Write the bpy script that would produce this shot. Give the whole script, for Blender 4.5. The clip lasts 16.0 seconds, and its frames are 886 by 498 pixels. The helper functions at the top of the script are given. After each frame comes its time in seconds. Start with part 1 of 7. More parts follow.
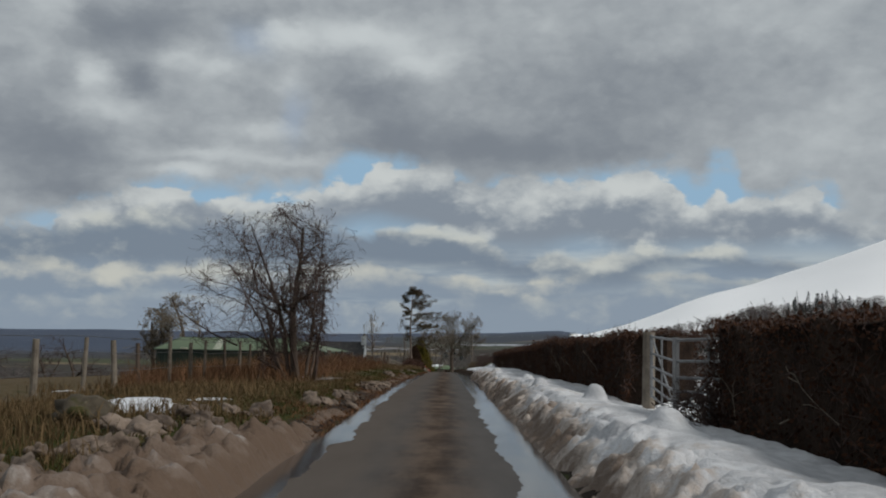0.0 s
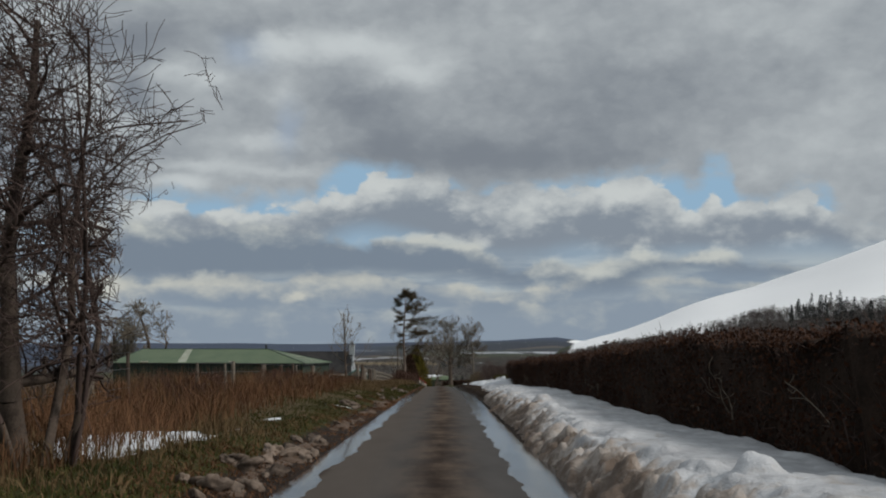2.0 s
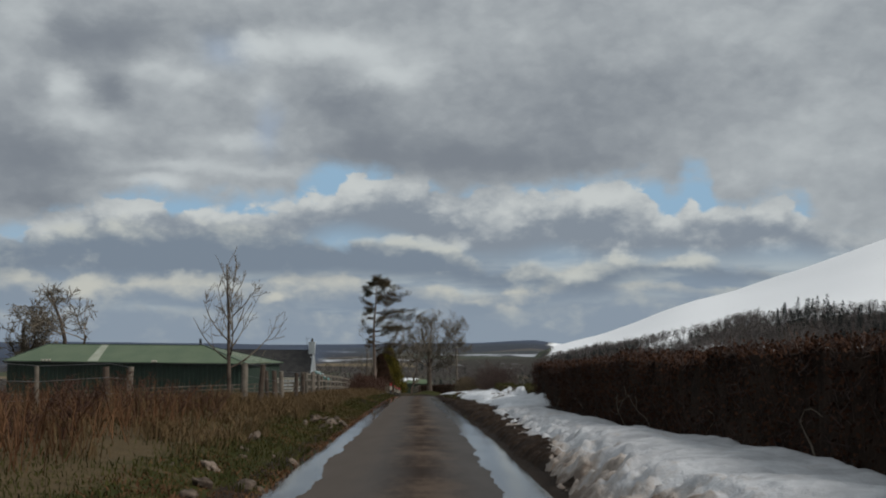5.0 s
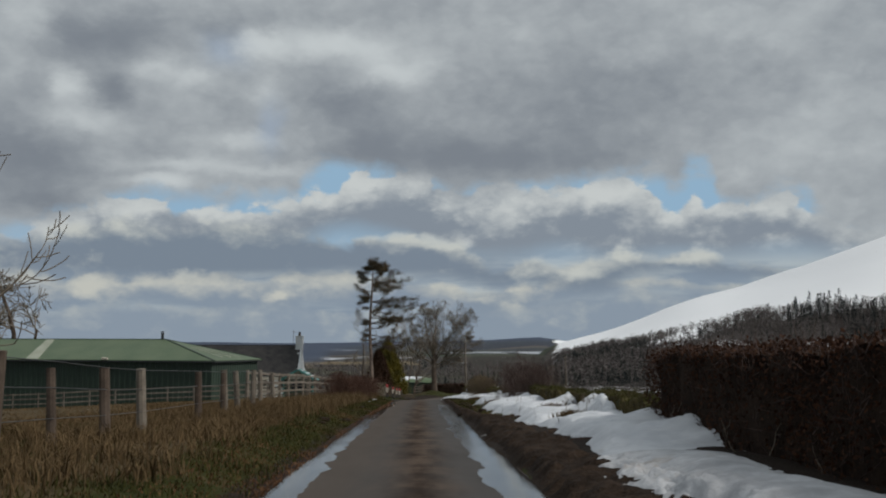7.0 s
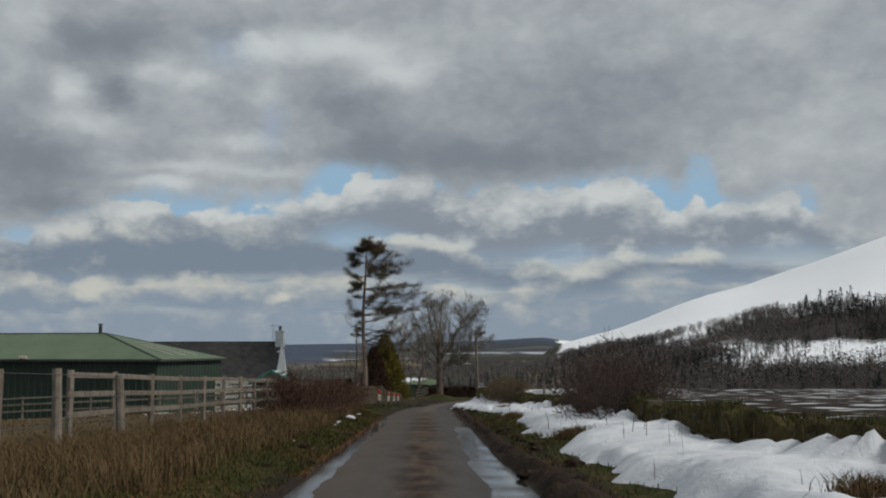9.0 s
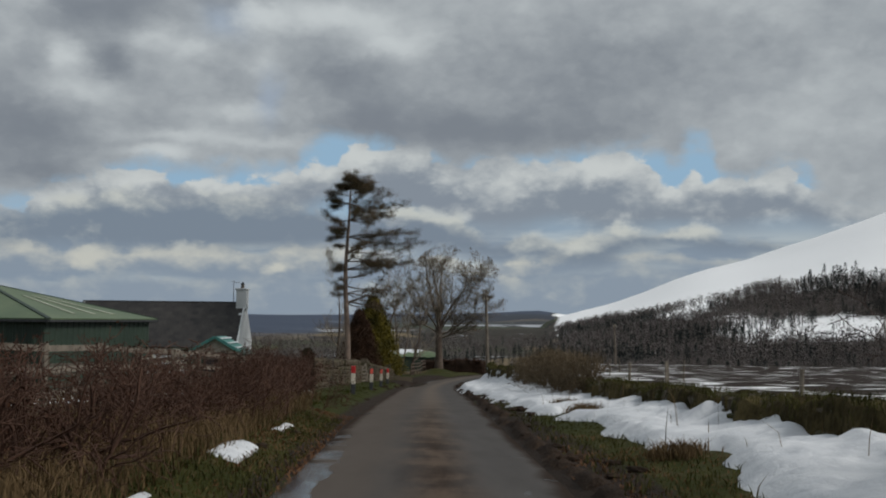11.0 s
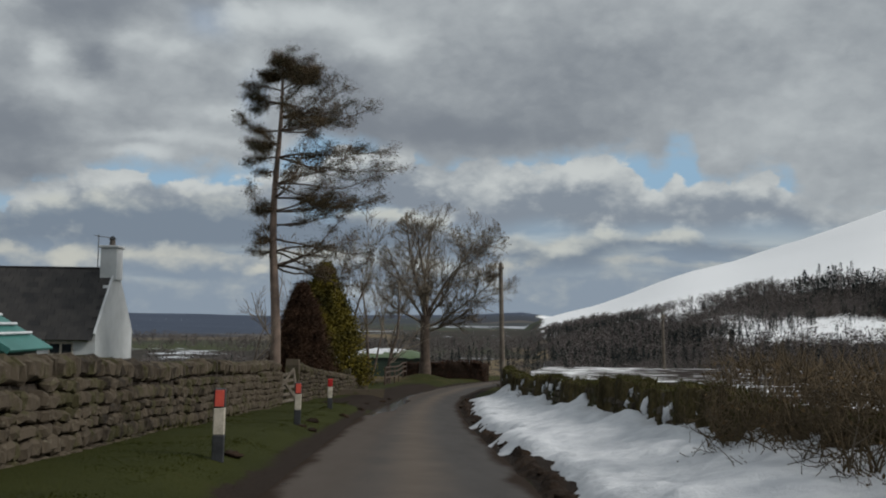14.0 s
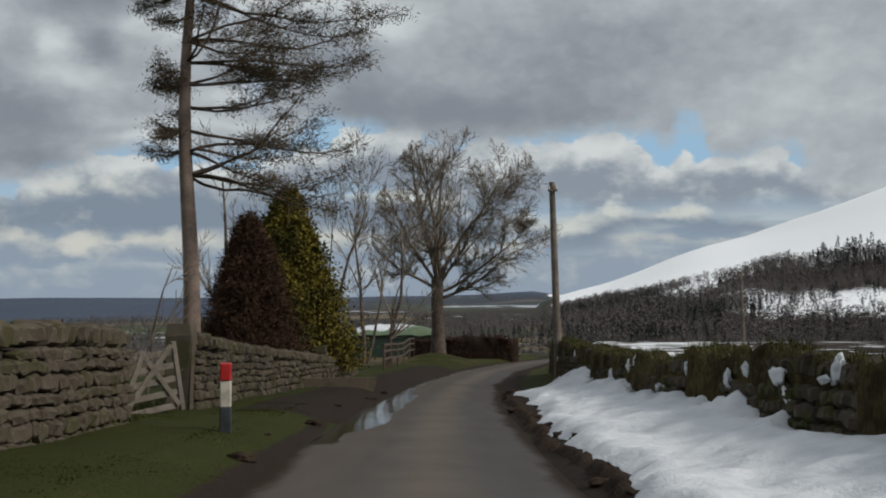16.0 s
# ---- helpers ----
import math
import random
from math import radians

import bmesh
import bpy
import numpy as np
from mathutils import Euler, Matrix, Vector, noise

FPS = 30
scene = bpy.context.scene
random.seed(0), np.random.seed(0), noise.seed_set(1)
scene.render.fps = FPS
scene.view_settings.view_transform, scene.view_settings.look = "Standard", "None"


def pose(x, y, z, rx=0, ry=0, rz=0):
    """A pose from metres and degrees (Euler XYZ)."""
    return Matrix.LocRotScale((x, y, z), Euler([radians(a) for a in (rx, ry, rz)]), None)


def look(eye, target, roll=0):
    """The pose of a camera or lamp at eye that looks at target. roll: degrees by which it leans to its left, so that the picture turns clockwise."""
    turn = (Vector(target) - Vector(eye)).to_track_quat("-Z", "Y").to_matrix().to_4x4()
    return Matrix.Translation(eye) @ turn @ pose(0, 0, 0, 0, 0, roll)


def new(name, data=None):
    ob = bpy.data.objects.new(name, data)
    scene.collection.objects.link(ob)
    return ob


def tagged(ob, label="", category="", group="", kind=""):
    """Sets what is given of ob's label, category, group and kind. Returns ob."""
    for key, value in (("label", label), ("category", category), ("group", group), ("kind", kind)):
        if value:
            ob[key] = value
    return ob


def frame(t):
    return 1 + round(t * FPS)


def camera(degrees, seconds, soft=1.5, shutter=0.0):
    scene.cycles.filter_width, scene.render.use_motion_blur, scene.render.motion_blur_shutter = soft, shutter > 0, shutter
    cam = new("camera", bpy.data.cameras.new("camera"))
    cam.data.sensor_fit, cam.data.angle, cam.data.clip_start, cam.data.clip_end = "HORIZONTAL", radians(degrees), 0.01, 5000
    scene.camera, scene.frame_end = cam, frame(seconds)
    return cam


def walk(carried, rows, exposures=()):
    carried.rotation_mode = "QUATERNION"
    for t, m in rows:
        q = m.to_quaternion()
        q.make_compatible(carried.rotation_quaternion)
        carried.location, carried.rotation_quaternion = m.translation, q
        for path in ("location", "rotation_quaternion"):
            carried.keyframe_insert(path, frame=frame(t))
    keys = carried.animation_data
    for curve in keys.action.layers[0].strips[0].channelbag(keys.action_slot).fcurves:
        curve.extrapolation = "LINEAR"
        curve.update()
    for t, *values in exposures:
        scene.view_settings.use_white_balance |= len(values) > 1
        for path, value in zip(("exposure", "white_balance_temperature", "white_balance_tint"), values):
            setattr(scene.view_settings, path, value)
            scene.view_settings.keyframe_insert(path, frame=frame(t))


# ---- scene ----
# ---- camera and its way ----
cam = camera(46.0, 16.0, soft=2.0)
PATH = [
    (0, (1.102, 3.703, 1.855), (1.083, 5.696, 2.024), 0.9),
    (0.5, (1.056, 8.792, 1.837), (1.029, 10.784, 2.014), 0.5),
    (1, (0.971, 13.801, 1.786), (0.940, 15.792, 1.975), 0.6),
    (1.5, (0.917, 18.806, 1.755), (0.892, 20.797, 1.937), 0.8),
    (2, (0.908, 23.470, 1.697), (0.897, 25.461, 1.882), 0.0),
    (2.5, (0.868, 28.011, 1.628), (0.867, 30.002, 1.815), 0.7),
    (3, (0.881, 32.491, 1.587), (0.881, 34.481, 1.789), -0.5),
    (3.5, (0.852, 37.097, 1.506), (0.868, 39.087, 1.706), 0.1),
    (4, (0.772, 41.709, 1.408), (0.797, 43.699, 1.604), 0.3),
    (6.5, (0.724, 64.630, 0.889), (0.756, 66.621, 1.074), 0.7),
    (7, (0.687, 69.115, 0.782), (0.710, 71.106, 0.967), 0.2),
    (7.5, (0.715, 74.185, 0.698), (0.731, 76.176, 0.889), 0.5),
    (8, (0.646, 78.811, 0.567), (0.659, 80.801, 0.757), 0.1),
    (10.5, (0.189, 103.993, -0.171), (0.209, 105.987, -0.020), -0.1),
    (11, (0.088, 109.122, -0.360), (0.114, 111.117, -0.226), 0.6),
    (11.5, (0.037, 114.639, -0.560), (0.066, 116.635, -0.425), 0.5),
    (12, (0.044, 119.954, -0.743), (0.076, 121.948, -0.597), -0.1),
    (12.5, (0.060, 125.263, -0.936), (0.107, 127.257, -0.785), -0.3),
    (13, (0.106, 130.184, -1.145), (0.162, 132.177, -0.987), 0.2),
    (13.5, (0.066, 135.237, -1.342), (0.129, 137.230, -1.190), -0.1),
    (14, (0.138, 140.088, -1.566), (0.196, 142.082, -1.428), 0.8),
    (14.5, (0.211, 144.831, -1.830), (0.261, 146.827, -1.705), -0.0),
    (15, (0.231, 149.473, -2.102), (0.279, 151.469, -1.989), 0.7),
    (15.5, (0.282, 154.015, -2.320), (0.321, 156.012, -2.204), 0.4),
    (16, (0.252, 158.896, -2.601), (0.293, 160.893, -2.500), -0.1),
]
walk(cam, [(t, look(eye, target, roll)) for t, eye, target, roll in PATH], [(0, 0.0), (15, 0.0), (15.5, 0.06), (16, 0.16)])


# ---- node helpers ----
class Nodes:
    """Short hand for building a node tree."""

    def __init__(self, tree):
        self.t = tree
        tree.nodes.clear()

    def add(self, kind, **props):
        n = self.t.nodes.new(kind)
        for k, v in props.items():
            setattr(n, k, v)
        return n

    def put(self, socket, value):
        if isinstance(value, bpy.types.NodeSocket):
            self.t.links.new(value, socket)
        elif isinstance(value, (tuple, list)) and len(value) == 3 and socket.type == "RGBA":
            socket.default_value = (*value, 1)
        else:
            socket.default_value = value

    def m(self, op, a, b=None, c=None, clamp=False):
        n = self.add("ShaderNodeMath", operation=op, use_clamp=clamp)
        for i, v in enumerate((a, b, c)):
            if v is not None:
                self.put(n.inputs[i], v)
        return n.outputs[0]

    def ramp(self, x, lo, hi, a=0.0, b=1.0):
        """Smooth step of x from lo..hi to a..b."""
        n = self.add("ShaderNodeMapRange", interpolation_type="SMOOTHSTEP")
        for i, v in enumerate((x, lo, hi, a, b)):
            self.put(n.inputs[i], v)
        return n.outputs[0]

    def mix(self, f, a, b, mode="MIX"):
        n = self.add("ShaderNodeMix", data_type="RGBA", blend_type=mode)
        self.put(n.inputs[0], f)
        self.put(n.inputs[6], a)
        self.put(n.inputs[7], b)
        return n.outputs[2]

    def noise(self, vec, scale, detail=4.0, rough=0.55, dist=0.0):
        n = self.add("ShaderNodeTexNoise")
        if vec is not None:
            self.put(n.inputs["Vector"], vec)
        n.inputs["Scale"].default_value = scale
        n.inputs["Detail"].default_value = detail
        n.inputs["Roughness"].default_value = rough
        n.inputs["Distortion"].default_value = dist
        return n.outputs["Fac"]

    def vec(self, x, y, z=0.0):
        n = self.add("ShaderNodeCombineXYZ")
        for i, v in enumerate((x, y, z)):
            self.put(n.inputs[i], v)
        return n.outputs[0]

    def scaled(self, vec, s):
        n = self.add("ShaderNodeVectorMath", operation="MULTIPLY")
        self.put(n.inputs[0], vec)
        n.inputs[1].default_value = s
        return n.outputs[0]

    def curve(self, x, pts):
        """A smooth curve through points of x, y (both within 0..1)."""
        n = self.add("ShaderNodeFloatCurve")
        self.put(n.inputs[1], x)
        c = n.mapping.curves[0]
        c.points[0].location = pts[0]
        c.points[1].location = pts[-1]
        for p in pts[1:-1]:
            c.points.new(*p)
        n.mapping.update()
        return n.outputs[0]


# ---- sky: broken cloud under a grey deck, blue in the gaps ----
SUN_AZ, SUN_EL = radians(112), radians(38)     # over the right shoulder
world = bpy.data.worlds.new("world")
scene.world = world
world.use_nodes = True
n = Nodes(world.node_tree)
tc = n.add("ShaderNodeTexCoord").outputs["Generated"]
sep = n.add("ShaderNodeSeparateXYZ")
n.put(sep.inputs[0], tc)
az = n.m("ARCTAN2", sep.outputs[0], sep.outputs[1])
el = n.m("ARCSINE", sep.outputs[2])
AZ, EL = 0.45, 0.4


def drift(scale, seed, detail, rough):
    """Noise about nought over the sky."""
    return n.m("SUBTRACT", n.noise(n.vec(n.m("ADD", az, seed), n.m("MULTIPLY", el, 1.6)), scale, detail, rough), 0.5)


# billows: every edge and patch of light is bent by these
swell_a, swell_e = drift(13, 0.0, 6, 0.55), drift(13, 4.0, 6, 0.55)
curl_a, curl_e = drift(34, 9.0, 5, 0.58), drift(34, 14.0, 5, 0.58)
puff, broad, fine = drift(20, 21.0, 7, 0.58), drift(7, 30.0, 5, 0.55), drift(70, 37.0, 4, 0.6)
heads = None
for scale, weight in ((24, 0.62), (55, 0.38)):
    cell = n.add("ShaderNodeTexVoronoi", feature="SMOOTH_F1")
    cell.inputs["Smoothness"].default_value = 0.4
    cell.inputs["Scale"].default_value = scale
    n.put(cell.inputs["Vector"], n.vec(n.m("MULTIPLY_ADD", curl_a, 0.05, az), n.m("MULTIPLY_ADD", curl_e, 0.05, n.m("MULTIPLY", el, 1.4))))
    heads = n.m("MULTIPLY_ADD", n.m("SUBTRACT", 0.45, cell.outputs["Distance"]), weight, 0.0 if heads is None else heads)
az_w = n.m("ADD", az, n.m("ADD", n.m("MULTIPLY", swell_a, 0.045), n.m("MULTIPLY", curl_a, 0.022)))
el_w = n.m("ADD", el, n.m("ADD", n.m("MULTIPLY", swell_e, 0.022), n.m("MULTIPLY", curl_e, 0.013)))
bent = n.vec(az_w, el_w)


def skyline(pts):
    """A curve of elevation over azimuth."""
    x = n.m("DIVIDE", n.m("ADD", n.m("MULTIPLY_ADD", curl_a, 0.012, az), AZ), 2 * AZ, clamp=True)
    p = [((a + AZ) / (2 * AZ), e / EL) for a, e in pts]
    p = [(0.0, p[0][1])] + p + [(1.0, p[-1][1])]
    return n.m("MULTIPLY", n.curve(x, p), EL)


def patches(spots, field=None):
    """Sum of soft patches: azimuth, elevation, half width, half height, weight."""
    for a, e, wa, we, k in spots:
        v = n.add("ShaderNodeVectorMath", operation="MULTIPLY_ADD")
        n.put(v.inputs[0], bent)
        v.inputs[1].default_value = (1 / wa, 1 / we, 0)
        v.inputs[2].default_value = (-a / wa, -e / we, 0)
        d = n.add("ShaderNodeVectorMath", operation="DOT_PRODUCT")
        n.put(d.inputs[0], v.outputs[0])
        n.put(d.inputs[1], v.outputs[0])
        g = n.m("POWER", 0.3679, d.outputs["Value"])
        field = n.m("MULTIPLY_ADD", g, k, 0.0 if field is None else field)
    return field


def bank(below, top, base, bright, dark, rag, sunlit, soft=0.006, foot=0.012, bias=0.0):
    """One rank of cumulus over what lies below it: a ragged sunlit top and a level grey foot."""
    top = n.m("ADD", top, n.m("ADD", n.m("MULTIPLY", heads, rag), n.m("MULTIPLY", puff, rag * 0.7)))
    base = n.m("ADD", base, n.m("ADD", n.m("MULTIPLY", puff, 0.010), n.m("MULTIPLY", swell_e, 0.010)))
    depth = n.m("SUBTRACT", top, el)
    inside = n.m("MULTIPLY", n.ramp(depth, -soft * 0.4, soft), n.ramp(n.m("SUBTRACT", el, base), -foot, foot * 0.6))
    t = n.m("DIVIDE", depth, n.m("MAXIMUM", n.m("SUBTRACT", top, base), 0.012))
    shade = n.m("ADD", n.m("MULTIPLY_ADD", t, 0.75, bias), n.m("ADD", n.m("MULTIPLY", puff, -1.4), n.m("ADD", n.m("MULTIPLY", heads, -1.3), n.m("MULTIPLY", fine, -0.55))))
    shade = n.m("SUBTRACT", shade, n.m("MULTIPLY", sunlit, 0.62))
    return n.mix(inside, below, n.mix(n.ramp(shade, -0.30, 0.80), bright, dark))


sky = n.add("ShaderNodeTexSky", sky_type="NISHITA", sun_disc=False, sun_elevation=SUN_EL, sun_rotation=SUN_AZ,
            altitude=200, air_density=1.2, dust_density=1.5)
clear = n.mix(1.0, sky.outputs[0], (0.095, 0.095, 0.095), "MULTIPLY")
pale = n.mix(n.ramp(el, 0.02, 0.13), (0.42, 0.46, 0.49), (0.30, 0.43, 0.545))
clear = n.mix(n.ramp(el, 0.25, 0.6), pale, clear)
# tops and feet of the ranks of cloud, as elevation over azimuth
LOW_TOP = [(-0.413, 0.036), (-0.338, 0.033), (-0.275, 0.040), (-0.224, 0.035), (-0.151, 0.049), (-0.135, 0.049), (-0.114, 0.036), (-0.039, 0.035),
    (0.031, 0.046), (0.053, 0.049), (0.080, 0.039), (0.150, 0.052), (0.228, 0.051), (0.408, 0.038)]
FAR_TOP = [(-0.414, 0.066), (-0.382, 0.068), (-0.354, 0.067), (-0.344, 0.061), (-0.325, 0.065), (-0.300, 0.065), (-0.280, 0.061), (-0.260, 0.067),
    (-0.235, 0.068), (-0.188, 0.068), (-0.173, 0.065), (-0.136, 0.070), (-0.082, 0.072), (-0.050, 0.067), (-0.017, 0.063), (0.015, 0.059), (0.042,
    0.055), (0.069, 0.059), (0.102, 0.060), (0.123, 0.074), (0.139, 0.079), (0.166, 0.072), (0.187, 0.064), (0.218, 0.066), (0.259, 0.061), (0.304,
    0.055), (0.408, 0.048)]
FAR_FOOT = [(-0.413, 0.036), (-0.348, 0.039), (-0.250, 0.041), (-0.172, 0.038), (-0.082, 0.041), (-0.017, 0.039), (0.042, 0.034), (0.123, 0.041),
    (0.176, 0.052), (0.254, 0.051), (0.408, 0.043)]
ROW_TOP = [(-0.415, 0.097), (-0.378, 0.095), (-0.355, 0.105), (-0.341, 0.117), (-0.322, 0.123), (-0.300, 0.130), (-0.252, 0.131), (-0.211, 0.129),
    (-0.184, 0.127), (-0.153, 0.127), (-0.137, 0.133), (-0.115, 0.142), (-0.099, 0.138), (-0.090, 0.143), (-0.082, 0.155), (-0.069, 0.164), (-0.045,
    0.159), (-0.020, 0.168), (0.004, 0.158), (0.032, 0.150), (0.054, 0.157), (0.097, 0.155), (0.120, 0.146), (0.131, 0.151), (0.156, 0.154), (0.178,
    0.156), (0.199, 0.152), (0.214, 0.138), (0.227, 0.126), (0.251, 0.138), (0.262, 0.128), (0.281, 0.131), (0.306, 0.132), (0.331, 0.136), (0.339,
    0.128), (0.350, 0.118), (0.369, 0.111), (0.410, 0.098)]
ROW_FOOT = [(-0.415, 0.087), (-0.340, 0.090), (-0.251, 0.087), (-0.147, 0.095), (-0.093, 0.111), (-0.072, 0.113), (-0.039, 0.110), (0.004, 0.096),
    (0.037, 0.087), (0.086, 0.089), (0.123, 0.095), (0.166, 0.088), (0.229, 0.090), (0.280, 0.088), (0.330, 0.091), (0.409, 0.083)]
MID_TOP = [(-0.415, 0.098), (-0.378, 0.094), (-0.355, 0.098), (-0.341, 0.105), (-0.326, 0.105), (-0.302, 0.114), (-0.236, 0.114), (-0.189, 0.117),
    (-0.147, 0.115), (-0.115, 0.111), (-0.083, 0.104), (-0.066, 0.111), (-0.045, 0.109), (-0.023, 0.111), (0.010, 0.105), (0.026, 0.102), (0.037,
    0.092), (0.069, 0.079), (0.102, 0.086), (0.123, 0.079), (0.171, 0.088), (0.219, 0.089), (0.260, 0.086), (0.295, 0.080), (0.329, 0.075), (0.409,
    0.068)]
MID_FOOT = [(-0.414, 0.065), (-0.368, 0.066), (-0.300, 0.065), (-0.199, 0.067), (-0.082, 0.072), (-0.039, 0.071), (0.015, 0.068), (0.042, 0.063),
    (0.102, 0.060), (0.155, 0.057), (0.203, 0.070), (0.280, 0.069), (0.329, 0.065), (0.408, 0.058)]
DECK = [(-0.415, 0.100), (-0.379, 0.108), (-0.351, 0.118), (-0.327, 0.130), (-0.302, 0.140), (-0.272, 0.143), (-0.237, 0.143), (-0.200, 0.147),
    (-0.158, 0.146), (-0.134, 0.152), (-0.120, 0.170), (-0.094, 0.179), (-0.061, 0.177), (-0.034, 0.171), (-0.007, 0.165), (0.023, 0.149), (0.043,
    0.154), (0.097, 0.157), (0.124, 0.158), (0.151, 0.163), (0.178, 0.167), (0.220, 0.168), (0.230, 0.161), (0.241, 0.169), (0.252, 0.177), (0.266,
    0.168), (0.275, 0.146), (0.297, 0.141), (0.332, 0.146), (0.349, 0.143), (0.358, 0.125), (0.379, 0.110), (0.410, 0.103)]
# sunlit heads and dull hollows; rifts and gloom in the deck
HEADS_A = [(-0.363, 0.060, 0.022, 0.008, 1.00), (-0.317, 0.054, 0.016, 0.009, 1.10), (-0.285, 0.058, 0.027, 0.006, 0.50), (-0.235, 0.060, 0.032,
    0.008, 0.80), (-0.224, 0.048, 0.016, 0.005, 0.70), (-0.146, 0.045, 0.011, 0.004, 1.00), (-0.104, 0.064, 0.032, 0.008, 0.60), (-0.367, 0.039,
    0.049, 0.005, -0.40), (-0.292, 0.126, 0.038, 0.005, 0.90), (-0.236, 0.128, 0.032, 0.004, 0.70), (-0.189, 0.124, 0.027, 0.005, 0.50), (-0.345,
    0.096, 0.016, 0.008, 0.70), (-0.110, 0.137, 0.016, 0.006, 0.70), (-0.251, 0.085, 0.162, 0.012, -0.70), (-0.115, 0.084, 0.043, 0.009, -0.50),
    (-0.039, 0.102, 0.022, 0.005, 1.00), (0.010, 0.099, 0.024, 0.006, 1.20), (-0.072, 0.104, 0.014, 0.004, 0.60)]
HEADS_B = [(-0.028, 0.079, 0.049, 0.008, -0.50), (-0.067, 0.155, 0.014, 0.010, 1.00), (-0.023, 0.155, 0.027, 0.008, 0.30), (-0.007, 0.123, 0.049,
    0.013, -0.50), (0.081, 0.133, 0.030, 0.018, 0.70), (0.059, 0.120, 0.016, 0.008, 0.30), (0.156, 0.145, 0.027, 0.010, 0.70), (0.183, 0.149, 0.022,
    0.006, 0.50), (0.177, 0.118, 0.049, 0.011, -0.40), (0.230, 0.120, 0.016, 0.009, 0.70), (0.256, 0.132, 0.012, 0.008, 0.70), (0.316, 0.129, 0.024,
    0.005, 0.60), (0.296, 0.107, 0.049, 0.010, -0.35), (0.102, 0.083, 0.016, 0.004, 0.70), (0.145, 0.071, 0.027, 0.009, 1.10), (0.085, 0.057, 0.038,
    0.005, 0.60), (0.218, 0.083, 0.049, 0.004, 0.60), (0.048, 0.044, 0.016, 0.004, 0.60), (0.070, 0.096, 0.038, 0.005, -0.30)]
LIGHT = [(-0.340, 0.233, 0.018, 0.014, 1.00), (-0.376, 0.288, 0.032, 0.022, 0.55), (-0.322, 0.201, 0.038, 0.014, 0.75), (-0.268, 0.255, 0.027, 0.011,
    0.50), (-0.226, 0.247, 0.019, 0.009, 0.50), (-0.257, 0.151, 0.032, 0.006, 0.75), (-0.166, 0.282, 0.017, 0.011, 0.75), (-0.095, 0.283, 0.065,
    0.013, 0.80), (-0.034, 0.260, 0.032, 0.013, 0.75), (-0.175, 0.194, 0.038, 0.009, 0.45), (-0.227, 0.166, 0.060, 0.006, 0.50), (-0.160, 0.240,
    0.014, 0.016, 0.40), (0.332, 0.178, 0.076, 0.027, 0.25), (0.280, 0.288, 0.065, 0.032, 0.15), (-0.388, 0.243, 0.022, 0.016, 0.40), (-0.148, 0.164,
    0.027, 0.005, 0.30)]
DARK = [(-0.358, 0.196, 0.087, 0.060, -0.28), (-0.277, 0.123, 0.032, 0.011, -0.10), (-0.331, 0.275, 0.049, 0.024, -0.55), (-0.299, 0.230, 0.014,
    0.019, -0.50), (-0.381, 0.166, 0.060, 0.022, -0.60), (-0.370, 0.129, 0.049, 0.014, -0.60), (-0.089, 0.229, 0.049, 0.018, -0.50), (-0.051, 0.195,
    0.060, 0.016, -0.50), (0.059, 0.179, 0.130, 0.018, -0.75), (0.152, 0.236, 0.130, 0.032, -0.45), (-0.198, 0.295, 0.032, 0.019, -0.30), (-0.191,
    0.226, 0.032, 0.013, -0.20), (-0.281, 0.287, 0.032, 0.022, -0.30)]
THIN = [(-0.201, 0.276, 0.020, 0.014, 0.35), (-0.155, 0.205, 0.010, 0.022, 0.35)]
sunlit = patches(HEADS_B, patches(HEADS_A))
# haze and low ranks near the horizon first, then the nearer ones over them
streaks = n.noise(n.vec(az, n.m("MULTIPLY", el, 6.0)), 9, 4)
haze = n.mix(n.ramp(n.m("ADD", streaks, n.m("MULTIPLY", az, 0.25)), 0.40, 0.64), (0.245, 0.285, 0.335), (0.44, 0.46, 0.46))
col = n.mix(n.ramp(el, 0.070, 0.10), haze, clear)
col = bank(col, skyline(LOW_TOP), n.m("MULTIPLY", el, 0.0), (0.44, 0.44, 0.42), (0.265, 0.30, 0.345), 0.018, sunlit, bias=0.25)
col = bank(col, skyline(FAR_TOP), skyline(FAR_FOOT), (0.56, 0.525, 0.455), (0.25, 0.285, 0.33), 0.022, sunlit, bias=-0.02)
col = bank(col, n.m("ADD", skyline(ROW_TOP), 0.005), skyline(ROW_FOOT), (0.60, 0.585, 0.55), (0.245, 0.265, 0.295), 0.036, sunlit, foot=0.02, bias=-0.05)
col = bank(col, skyline(MID_TOP), skyline(MID_FOOT), (0.56, 0.54, 0.485), (0.205, 0.235, 0.275), 0.026, sunlit, soft=0.010, bias=0.05)
# the deck overhead, with its ragged lower edge and lighter rifts
over = n.m("SUBTRACT", el, n.m("ADD", n.m("SUBTRACT", skyline(DECK), 0.009), n.m("ADD", n.m("MULTIPLY", heads, -0.020), n.m("ADD", n.m("MULTIPLY", puff, 0.030), n.m("MULTIPLY", curl_e, 0.014)))))
light = n.m("ADD", n.m("MULTIPLY", broad, 0.45), n.m("ADD", n.m("MULTIPLY", puff, 0.62), n.m("ADD", n.m("MULTIPLY", heads, 0.45), n.m("MULTIPLY", fine, 0.12))))
light = patches(DARK, patches(LIGHT, light))
deck = n.mix(n.ramp(light, -0.85, 0.95), (0.215, 0.224, 0.243), (0.58, 0.575, 0.555))
